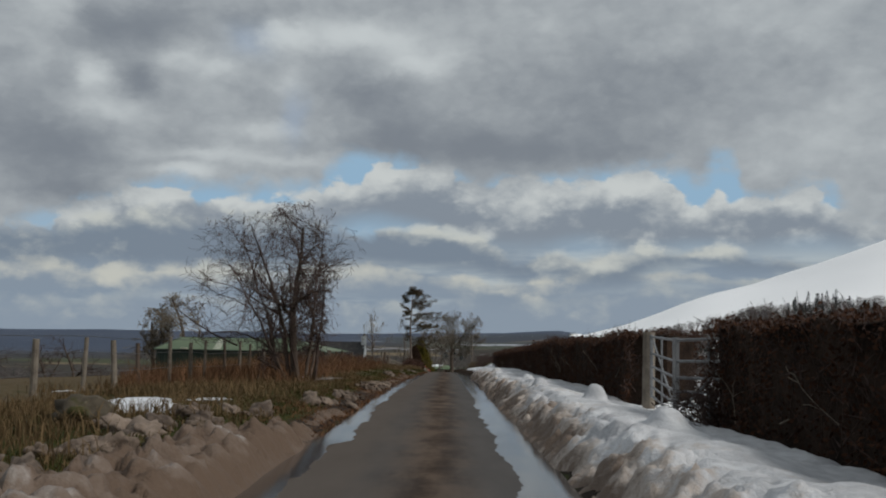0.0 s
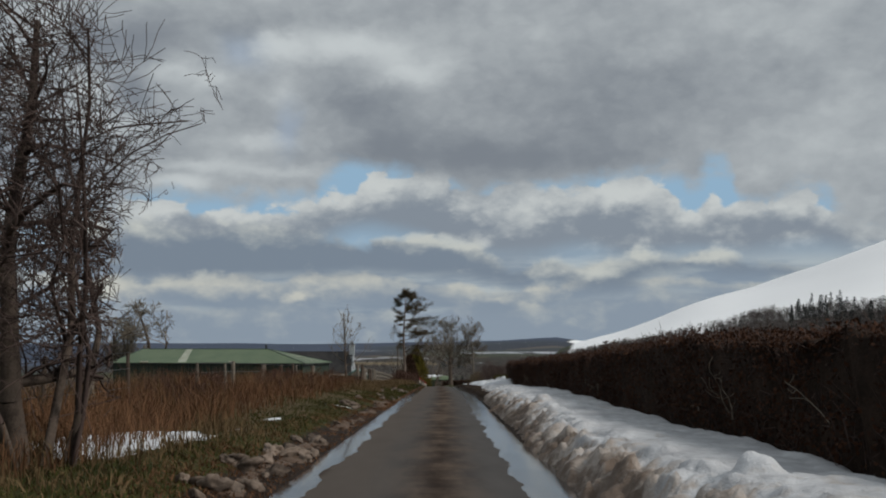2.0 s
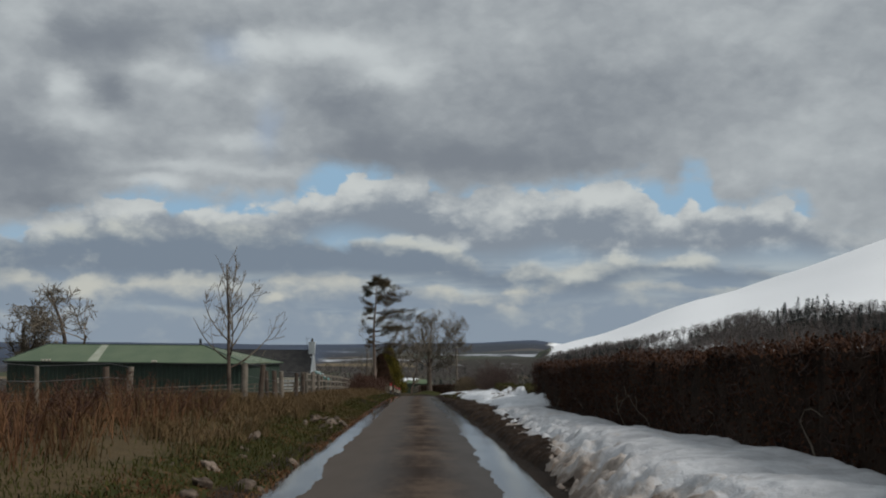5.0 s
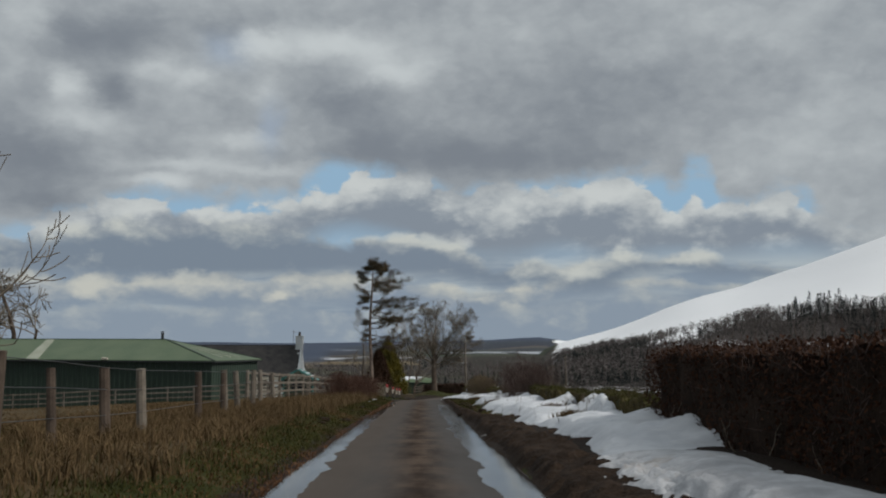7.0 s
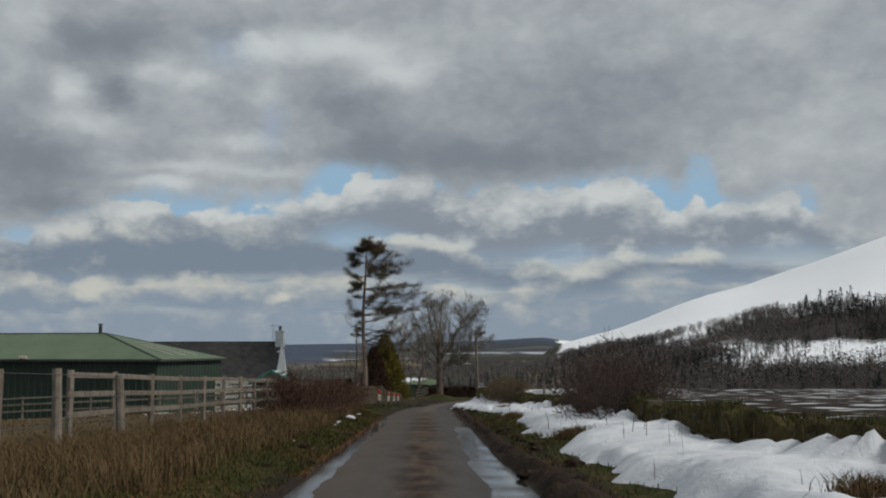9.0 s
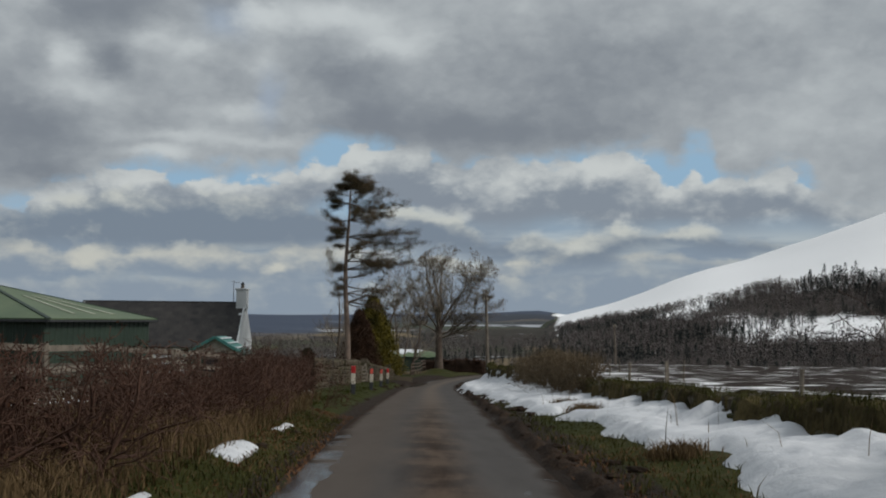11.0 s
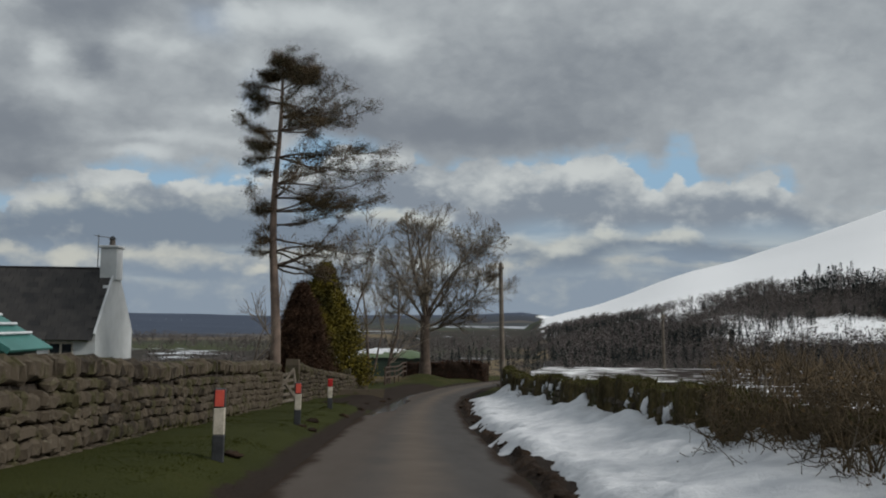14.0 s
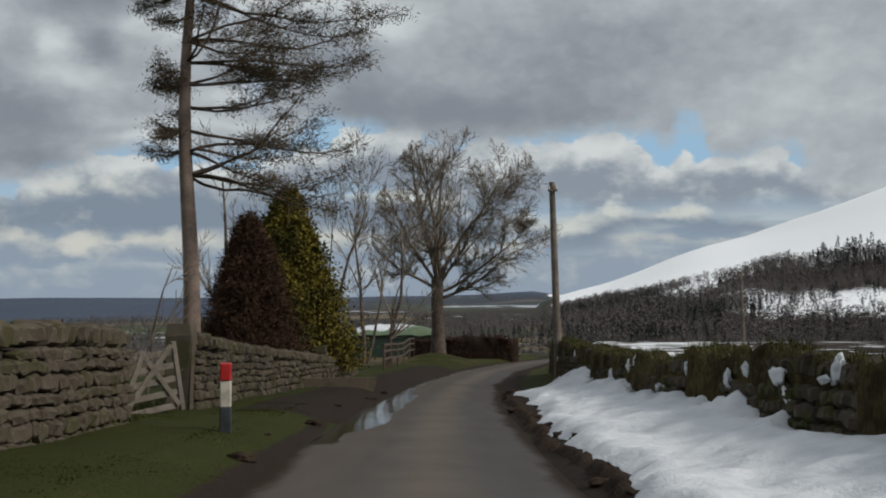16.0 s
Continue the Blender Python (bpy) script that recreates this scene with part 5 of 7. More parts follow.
def thorn_bush(name, line, width, tall, seed, label, mat, density=900, mat2=None, leaf=None):
    """An open tangle of fine twigs along a line, with no solid middle."""
    r = rng_of(seed)
    pts = np.array(line, float)
    total = np.linalg.norm(np.diff(pts, axis=0), axis=1).sum()
    top = thing(name, label, "shrub")
    out = []
    count = int(total * density / 100)
    for k in range(count):
        f = (k + r.random()) / count * (len(pts) - 1)
        i = min(int(f), len(pts) - 2)
        p2 = pts[i] + (pts[i + 1] - pts[i]) * (f - i)
        x, y = p2[0] + r.normal(0, width * 0.22), p2[1] + r.normal(0, 0.2)
        g = height(x, y)
        t = tall * (0.8 + 0.25 * lumps(y, 0, 1.7, seed))
        grow(r, np.array([x, y, g - 0.05]), np.array([r.normal(0, 0.35), r.normal(0, 0.35), 1.0]), float(t) * r.uniform(0.75, 1.15), r.uniform(0.010, 0.026), 2, out,
             0.24, 0.05, 6, 0.55, 0.8, 6, 0.004, 0.05)
    out = np.array(out)
    out = out[out[:, 5] < land(out[:, 3], out[:, 4]) + tall * (0.80 + 0.22 * lumps(out[:, 4], out[:, 3], 1.1, seed + 2))]
    link("twig_tangle", limbs_mesh("twig_tangle", out, 3), mat, top)
    if leaf is not None:
        s = np.array(out)[:, 3:6]
        pos = s[r.integers(0, len(s), int(total * 420))] + r.normal(0, 0.05, (int(total * 420), 3))
        link("leaves", leaves_mesh("leaves", pos, r.uniform(0.012, 0.026, len(pos)), r), leaf, top)
    return top


M_TWIG_RED = plain("red-brown twigs", (0.038, 0.021, 0.016), (0.110, 0.062, 0.045), 1, 12, 0.9, 0.1, 0.0, island=0.5)
M_TWIG_OLIVE = plain("lichened twigs", (0.045, 0.035, 0.023), (0.135, 0.102, 0.064), 1, 12, 0.9, 0.1, 0.0, island=0.5)
thorn_bush("thorn_bush", [(-3.45, 115.6), (-3.0, 118.8)], 1.2, 1.5, 301, "tangled red-brown thorn bush beside the lane", M_TWIG_RED, 1250, leaf=M_HEDGE_LEAF)
thorn_bush("thorn_bush", [(-3.4, 119), (-2.9, 128)], 1.5, 1.4, 302, "low red-brown thorn bush in dead grass", M_TWIG_RED, 1150, leaf=M_HEDGE_LEAF)
thorn_bush("thorn_bush", [(-3.7, 129), (-3.6, 138)], 1.5, 1.45, 303, "low red-brown thorn bush by the garden wall", M_TWIG_RED, 1150, leaf=M_HEDGE_LEAF)
thorn_bush("thorn_bush", [(-5.3, 138.5), (-5.0, 145.5)], 1.0, 1.2, 308, "low red-brown thorn bush behind the garden wall's end", M_TWIG_RED, 900, leaf=M_HEDGE_LEAF)
thorn_bush("thorn_bush", [(4.95, 111.2), (4.75, 117.4)], 1.1, 2.35, 304, "straggly dark thorn bush rooted in the field dyke", M_TWIG, 1800, leaf=M_HEDGE_LEAF)
hedge("thorn_hedge", [(4.40, 137.2), (4.1, 152.6)], 0.85, 1.28, 305, M_DEAD, "cut olive-brown thorn hedge standing in the snow", 40, 95, core=False, leaf_size=0.03, uneven=0.22, mat_twig=M_TWIG_OLIVE, top_shoot=1.2)
for i, (xa, ya, xb, yb) in enumerate(((-4.6, 44, -5.2, 52), (-4.2, 53, -4.8, 62), (-4.4, 63, -4.0, 72), (-6.8, 48, -7.0, 60), (-6.6, 62, -6.4, 75))):
    thorn_bush("bramble_patch", [(xa, ya), (xb, yb)], 2.2, 0.85, 320 + i, "tangled red-brown bramble stems on the bank", M_TWIG_RED, 420)
thorn_bush("thorn_hedge", [(4.42, 137.4), (4.12, 152.4)], 0.6, 1.45, 310, "stout olive-brown stems inside the thorn hedge", M_TWIG_OLIVE, 750)
thorn_bush("thorn_bush", [(4.75, 17.6), (4.95, 19.2)], 0.5, 1.2, 309, "bare dark twigs at the hedge end beside the gate", M_TWIG, 1700)
thorn_bush("thorn_hedge", [(4.6, 93), (4.8, 101)], 0.8, 0.65, 306, "low thorn scrub along the dyke", M_TWIG_OLIVE, 420)
thorn_bush("thorn_hedge", [(4.6, 176), (4.9, 192)], 0.8, 0.9, 307, "low thorn scrub on the mossy bank", M_TWIG_OLIVE, 420)


# ---- grass and stalks ----
def scatter(name, count, x0, x1, y0, y1, weight, h, w, lean, mat, seed, label, follow=True, clump=0.0):
    """Blades sown over a stretch of the verge; x is counted from the road's left edge outwards when follow is set."""
    r = rng_of(seed)
    y = r.uniform(y0, y1, count)
    d = r.uniform(x0, x1, count)
    x = along(LEFT, y) - d if follow else d
    keep = r.random(count) < weight(x, y, d)
    x, y = x[keep], y[keep]
    if clump:
        x, y = x + r.normal(0, clump, len(x)), y + r.normal(0, clump, len(y))
    pos = np.stack([x, y, land(x, y) - 0.02], 1)
    hh = r.uniform(h[0], h[1], len(x)) * (0.8 + 0.3 * lumps(x, y, 1.1, seed))
    me = blades_mesh(name, pos, hh, np.full(len(x), w) * r.uniform(0.6, 1.4, len(x)), lean, r)
    return tagged(link(name, me, mat), label, "grass", kind="stuff")


def clumps(x, y, size, seed, lo, hi):
    return ss(lo, hi, fbm(x, y, size, seed, 3))


bare_of_snow = lambda x, y: patch_depth(x, y) < 0.01
scatter("verge_grass", 70000, 0.65, 5.0, 2, 62, lambda x, y, d: (0.9 - 0.6 * ss(1.5, 4, d)) * bare_of_snow(x, y) * (heap_depth(x, y) < 0.03), (0.04, 0.12), 0.014, 0.9, M_GRASS, 401, "short rough green verge grass")
scatter("verge_grass", 80000, 0.12, 3.2, 62, 130, lambda x, y, d: (0.95 - 0.9 * ss(1.0, 1.7 + 0.4 * lumps(x, y, 2.0, 419), d)) * bare_of_snow(x, y), (0.05, 0.15), 0.014, 0.9, M_GRASS, 402, "rough green verge grass beside the lane")
scatter("tussock_grass", 26000, 1.2, 7.0, 2, 44, lambda x, y, d: clumps(x, y, 1.6, 410, 0.0, 0.35) * bare_of_snow(x, y), (0.15, 0.45), 0.014, 0.9, M_DEAD, 403, "tussocks of pale dead grass")
scatter("tussock_grass", 22000, 0.85, 2.9, 98, 131, lambda x, y, d: 0.35 + 0.65 * clumps(x, y, 1.2, 421, -0.3, 0.2), (0.2, 0.55), 0.010, 0.9, M_DEAD, 422, "tall pale dead grass among the thorn bushes")
scatter("verge_grass", 45000, 0.8, 5.5, 2, 42, lambda x, y, d: (0.35 + 0.6 * clumps(x, y, 1.3, 423, -0.3, 0.3)) * bare_of_snow(x, y) * (heap_depth(x, y) < 0.03), (0.05, 0.20), 0.013, 1.3, M_DEAD, 424, "flattened pale brown grass on the verge")
scatter("tussock_grass", 36000, 0.8, 4.2, 84, 136, lambda x, y, d: clumps(x, y, 1.4, 411, -0.35, 0.25) * ss(0.8, 1.6, d) * (1 - ss(132, 140, y)), (0.12, 0.42), 0.012, 1.3, M_DEAD, 404, "long dead grass leaning over the verge")
scatter("lawn_grass", 150000, 0.2, 3.5, 128, 181, lambda x, y, d: ss(0.15, 0.5, d), (0.015, 0.038), 0.018, 1.0, M_LAWN, 405, "short mown green roadside grass")
scatter("wall_foot_grass", 9000, 2.7, 3.5, 146, 182, lambda x, y, d: clumps(x, y, 1.2, 412, -0.3, 0.2), (0.10, 0.28), 0.016, 0.6, M_GRASS, 406, "longer green grass at the wall's foot")
scatter("dead_stalks", 38000, 1.7, 9.0, 38, 90, lambda x, y, d: ss(1.7, 2.6, d) * (0.35 + 0.65 * clumps(x, y, 1.5, 413, -0.4, 0.2)) * (1 - ss(64, 75, y)), (0.2, 0.95), 0.013, 1.1, M_BRACKEN, 407, "thick stand of red-brown dead stalks")
scatter("pale_stalks", 11000, 1.9, 9.0, 38, 92, lambda x, y, d: ss(1.9, 2.8, d) * clumps(x, y, 2.2, 416, -0.3, 0.3) * (1 - ss(64, 75, y)), (0.5, 1.15), 0.010, 0.7, M_DEAD, 417, "tall pale dead stalks above the red-brown ones")
scatter("verge_litter", 110000, 0.02, 1.5, 18, 132, lambda x, y, d: 0.9 * (1 - ss(0.8, 1.5, d)) * (0.25 + 0.75 * clumps(x, y, 0.8, 431, -0.4, 0.2)), (0.02, 0.09), 0.016, 1.6, M_BRACKEN, 418, "flattened brown dead grass and leaves at the road edge")
scatter("dead_stalks", 9000, 2.0, 6.5, 28, 42, lambda x, y, d: clumps(x, y, 1.5, 414, -0.2, 0.3), (0.2, 0.8), 0.012, 1.0, M_BRACKEN, 408, "brown dead stalks round the thorn's foot")
scatter("right_verge_grass", 22000, 1.6, 3.1, 92, 150, lambda x, y, d: (verge_depth(x, y) < 0.0) * ss(0.25, 0.5, x - along(RIGHT, y)) * (0.15 + 0.45 * ss(97, 104, y) * (1 - 0.6 * ss(125, 140, y))), (0.05, 0.16), 0.014, 0.9, M_GRASS, 409, "green and brown grass at the snow's edge", follow=False)
scatter("tussock_grass", 30000, 0.9, 5.5, 62, 86, lambda x, y, d: clumps(x, y, 0.9, 434, 0.0, 0.3), (0.18, 0.50), 0.013, 1.3, M_DEAD, 435, "leaning tussocks of tan grass on the bank")
scatter("rough_grass", 46000, 1.2, 7.5, 66, 106, lambda x, y, d: 0.45 + 0.5 * clumps(x, y, 1.5, 426, -0.3, 0.3), (0.08, 0.35), 0.014, 1.1, M_DEAD, 427, "rough brown grass inside the wire fence")
scatter("rough_grass", 30000, 1.0, 7.5, 66, 106, lambda x, y, d: 0.9 * clumps(x, y, 1.8, 428, -0.2, 0.3), (0.06, 0.2), 0.014, 1.1, M_GRASS, 429, "rough green grass inside the wire fence")
scatter("right_verge_litter", 30000, 1.5, 3.4, 60, 125, lambda x, y, d: (verge_depth(x, y) < 0.0) * (bank_depth(x, y) < 0.0) * ss(0.08, 0.3, x - along(RIGHT, y)) * clumps(x, y, 0.9, 432, -0.2, 0.3), (0.02, 0.10), 0.014, 1.4, M_BRACKEN, 433, "dead leaves and flattened grass on turned earth", follow=False)
scatter("snow_stalks", 90, 2.7, 4.6, 88, 136, lambda x, y, d: 1.0 + 0 * x, (0.35, 0.95), 0.012, 0.5, M_DEAD, 430, "thin dead stalks standing out of the snow", follow=False)
scatter("paddock_grass", 30000, 5.0, 40.0, 92, 150, lambda x, y, d: 0.8 + 0 * x, (0.05, 0.16), 0.03, 0.9, M_DEAD, 415, "thin pale paddock grass")
for i, (x, y, s) in enumerate(((3.75, 92.0, 0.30), (3.9, 96.8, 0.30), (3.0, 108, 0.32), (2.9, 121, 0.3), (3.2, 130, 0.32), (3.3, 134, 0.3))):
    r = rng_of(430 + i)
    p = np.stack([x + r.normal(0, s * 0.5, 700), y + r.normal(0, s * 0.7, 700), np.zeros(700)], 1)
    p[:, 2] = land(p[:, 0], p[:, 1])
    tagged(link("grass_tussock", blades_mesh("grass_tussock", p, r.uniform(0.12, 0.34, 700) * s / 0.4, np.full(700, 0.012), 1.0, r), M_DEAD),
           "tussock of pale dead grass standing out of the snow", "grass", kind="stuff")


# ---- woods in the valley and on the hill ----
def woods():
    r = rng_of(500)
    spruce, bare = [], []

    def sow(count, u0, u1, r0, r1, share, ok, h0=7, h1=13):
        for _ in range(count):
            u = r.uniform(u0, u1)
            rr = math.sqrt(r.uniform(r0 * r0, r1 * r1))
            x, y = 0.5 + rr * math.sin(u), 80 + rr * math.cos(u)
            z = height(x, y)
            if ok(u, rr, x, y, z):
                (spruce if r.random() < share(u, rr, x, y) else bare).append((x, y, z, r.uniform(h0, h1)))

    def flakes(trees, count, conical, fineness):
        """Crowns of many small sprays, and a stem for each tree."""
        t = np.repeat(np.array(trees), count, 0)
        m = len(t)
        h = t[:, 3:4]
        f = r.random((m, 1)) ** (0.75 if conical else 1.0)
        a = r.uniform(0, 2 * np.pi, (m, 1))
        if conical:
            rad = 0.17 * (1.02 - f) * h * r.uniform(0.35, 1.1, (m, 1))
            zz = h * (0.06 + 0.98 * f)
        else:
            zz = h * (0.22 + 0.78 * f)
            rad = 0.36 * np.sqrt(np.clip(1 - ((f - 0.45) / 0.60) ** 2, 0.02, 1)) * h * np.sqrt(r.uniform(0.1, 1.1, (m, 1)))
        c = t[:, :3] + np.concatenate([np.cos(a) * rad, np.sin(a) * rad, zz], 1)
        out = np.concatenate([np.cos(a), np.sin(a), np.full((m, 1), -0.35 if conical else 0.5)], 1) + r.normal(0, 0.35 if conical else 0.7, (m, 3))
        out /= np.linalg.norm(out, axis=1, keepdims=True)
        side = np.cross(out, r.normal(0, 1, (m, 3)))
        side /= np.linalg.norm(side, axis=1, keepdims=True)
        s = h * r.uniform(0.05, 0.13, (m, 1)) * fineness
        w = s * (0.45 if conical else 0.42)
        V = np.stack([c - side * w, c + side * w, c + out * s * (1.0 if conical else 1.1)], 1).reshape(-1, 3)
        q = np.array(trees)
        k = len(q)
        foot, tip = q[:, :3] - [0, 0, 0.4], q[:, :3] + q[:, 3:4] * [0, 0, 0.85]
        g = q[:, 3:4] * [0.022, 0, 0]
        V = np.concatenate([V, np.stack([foot - g, foot + g, tip], 1).reshape(-1, 3)])
        return V, np.arange(3 * (m + k)).reshape(-1, 3)

    line = lambda u: np.interp(u, TREELINE[:, 0], TREELINE[:, 1])
    # the wood that climbs the hill's foot, with a white clearing in it
    sow(11500, 0.12, 0.62, 420, 1300, lambda u, rr, x, y: 0.12 + 0.6 * (lumps(x, y, 120, 61) > 0.2),
        lambda u, rr, x, y, z: z / rr < line(u) - 0.004 + 0.007 * lumps(x, y, 60, 67) and not (u > 0.262 and -0.016 < z / rr < 0.005 and lumps(x, y, 90, 66) > -0.25 and r.random() < 0.90) , 5, 10)
    # tall spruces on the upper edge
    sow(700, 0.335, 0.60, 700, 1150, lambda u, rr, x, y: 1.0, lambda u, rr, x, y, z: abs(z / rr - line(u) + 0.014) < 0.010 and lumps(x, y, 40, 63) > -0.2, 8, 19)
    # valley bottom
    sow(4200, -0.55, 0.30, 260, 1100, lambda u, rr, x, y: 0.75 if (lumps(x, y, 130, 64) > 0.3 and u > -0.05) else 0.02, lambda u, rr, x, y, z: lumps(x, y, 110, 65) > -0.25 and y > 300, 5, 9)
    # belt behind the ploughed field
    sow(170, 0.10, 0.62, 195, 360, lambda u, rr, x, y: 0.12, lambda u, rr, x, y, z: y > 278 and lumps(x, y, 35, 68) > -0.1, 3.5, 7)
    # scrub in a fold of the snow hill
    sow(90, 0.186, 0.222, 900, 1300, lambda u, rr, x, y: 0.3, lambda u, rr, x, y, z: abs(z / rr - 0.006 - 0.10 * (u - 0.186)) < 0.003, 4, 7)
    near = lambda t: math.hypot(t[0], t[1] - 130) < 480
    for name, trees, conical, mat, label in (("conifer_wood", spruce, True, M_SPRUCE, "dark spruce plantations below the snow hill"),
                                             ("bare_wood", bare, False, M_FARWOOD, "brown leafless woods across the valley")):
        V, F = flakes([t for t in trees if not near(t)], 90 if conical else 46, conical, 0.75 if conical else 1.0)
        W, G = flakes([t for t in trees if near(t)], 190, conical, 0.5)
        tagged(link(name, fast_mesh(name, np.concatenate([V, W]), np.concatenate([F, G + len(V)]), False), mat), label, "woodland", kind="stuff")


M_SPRUCE = plain("spruce", (0.016, 0.021, 0.021), (0.036, 0.044, 0.041), 0.05, 0.8, 0.9, 0.05, 0.0, island=0.2)
M_FARWOOD = plain("far bare wood", (0.075, 0.069, 0.068), (0.150, 0.132, 0.122), 0.03, 0.3, 0.95, 0.05, 0.0, island=0.2)
woods()


# ---- the green barn ----
def panel(name, corners, thick, mat, parent, label=""):
    """A flat sheet with thickness between four corners (in order round)."""
    c = [Vector(p) for p in corners]
    nrm = (c[1] - c[0]).cross(c[2] - c[0]).normalized() * thick
    bm = bmesh.new()
    a, b = [bm.verts.new(p) for p in c], [bm.verts.new(p + nrm) for p in c]
    k = len(c)
    bm.faces.new(a[::-1])
    bm.faces.new(b)
    for i in range(k):
        bm.faces.new((a[i], a[(i + 1) % k], b[(i + 1) % k], b[i]))
    bmesh.ops.recalc_face_normals(bm, faces=bm.faces)
    return part(name, bm, mat, parent, label)


def ribbed(name, p0, p1, z0, z1, pitch, depth, mat, parent):
    """A wall of box-profile sheets from p0 to p1."""
    p0, p1 = np.array(p0), np.array(p1)
    ln = np.linalg.norm(p1 - p0)
    d = (p1 - p0) / ln
    nrm = np.array([d[1], -d[0]])
    k = int(ln / pitch)
    prof = []
    for i in range(k):
        for f, o in ((0.0, 0), (0.55, 0), (0.65, 1), (0.9, 1)):
            prof.append(((i + f) * ln / k, o * depth))
    prof.append((ln, 0))
    V, F = [], []
    for s, o in prof:
        q = p0 + d * s + nrm * o
        V += [(q[0], q[1], z0), (q[0], q[1], z1)]
    for i in range(len(prof) - 1):
        F.append((2 * i, 2 * i + 2, 2 * i + 3, 2 * i + 1))
    return link(name, fast_mesh(name, np.array(V), np.array(F), False), mat, parent)


def barn():
    top = thing("barn", "low green sheet-metal barn with a hipped roof", "barn")
    a = np.array([-17.8, 158.3])                      # near corner on the road side
    ex, ey = np.array([-0.976, 0.219]), np.array([0.219, 0.976])
    L_, D_, ze, zr_ = 27.0, 10.0, -0.52, 1.25
    g = -6.3
    P = lambda u, v, z: (*(a + ex * u + ey * v), z)
    C = [a, a + ex * L_, a + ex * L_ + ey * D_, a + ey * D_]
    for i, nm in enumerate(("front_wall", "end_wall", "back_wall", "road_wall")):
        ribbed(nm, C[(i + 1) % 4], C[i], g, ze, 0.5, 0.04, M_SHED, top)
    ov = 0.35
    e = [P(-ov, -ov, ze - 0.05), P(L_ + ov, -ov, ze - 0.05), P(L_ + ov, D_ + ov, ze - 0.05), P(-ov, D_ + ov, ze - 0.05)]
    r0, r1 = P(6.8, D_ / 2, zr_), P(L_ - 1.6, D_ / 2, zr_)
    panel("front_roof", [e[1], e[0], r0, r1], 0.06, M_SHED_ROOF, top, "pale green roof slope")
    panel("back_roof", [e[3], e[2], r1, r0], 0.06, M_SHED_ROOF, top, "pale green roof slope")
    panel("road_roof", [e[0], e[3], r0], 0.06, M_SHED_ROOF, top, "pale green hip")
    panel("end_roof", [e[2], e[1], r1], 0.06, M_SHED_ROOF, top, "pale green hip")

    def on(corners, u0, u1, v0, v1, lift):
        """A strip lying on a roof slope (bilinear over its corners)."""
        q = [Vector(c) for c in corners]
        w = lambda u, v: (q[0] * (1 - u) + q[1] * u) * (1 - v) + (q[3] * (1 - u) + q[2] * u) * v
        nrm = (q[1] - q[0]).cross(q[3] - q[0]).normalized()
        nrm = nrm if nrm.z > 0 else -nrm
        return [w(u0, v0) + nrm * lift, w(u1, v0) + nrm * lift, w(u1, v1) + nrm * lift, w(u0, v1) + nrm * lift]
    fr = [e[0], e[1], r1, r0]
    panel("rooflight", on(fr, 0.60, 0.645, 0.03, 0.97, 0.075), 0.02, M_SKYLIGHT, top, "pale clear rooflight sheet")
    hp = [e[0], e[3], Vector(r0), Vector(r0)]
    for u in (0.30, 0.50, 0.70):
        panel("rooflight", on(hp, u - 0.022, u + 0.022, 0.12, 0.62, 0.075), 0.02, M_SKYLIGHT, top, "pale clear rooflight sheet")
    for p, q in ((e[0], r0), (e[3], r0), (r0, r1), (e[1], r1)):
        part("ridge_cap", bar(Vector(p) + Vector((0, 0, 0.06)), Vector(q) + Vector((0, 0, 0.06)), 0.22, 0.06), M_SHED, top)
    for p, q in ((e[0], e[1]), (e[0], e[3])):
        part("gutter", bar(Vector(p) - Vector((0, 0, 0.07)), Vector(q) - Vector((0, 0, 0.07)), 0.12, 0.12, 0.02), M_BLACK, top)
    part("flue", tube(Vector(r0) + Vector((-0.4, 0.2, -0.2)), Vector(r0) + Vector((-0.4, 0.2, 0.62)), 0.13), M_BLACK, top, "short black flue")
    part("flue_cap", tube(Vector(r0) + Vector((-0.4, 0.2, 0.66)), Vector(r0) + Vector((-0.4, 0.2, 0.76)), 0.21, 0.12), M_BLACK, top)
    for u in (0.36, 0.372, 0.80, 0.815, 0.83):
        q = Vector(e[0]).lerp(Vector(e[1]), u)
        part("wall_lamp", solid(q.x - 0.13, q.x + 0.13, q.y - 0.15, q.y + 0.05, q.z + 0.06, q.z + 0.28, 0.03), M_WHITE, top, "small white lamp at the eaves")


barn()


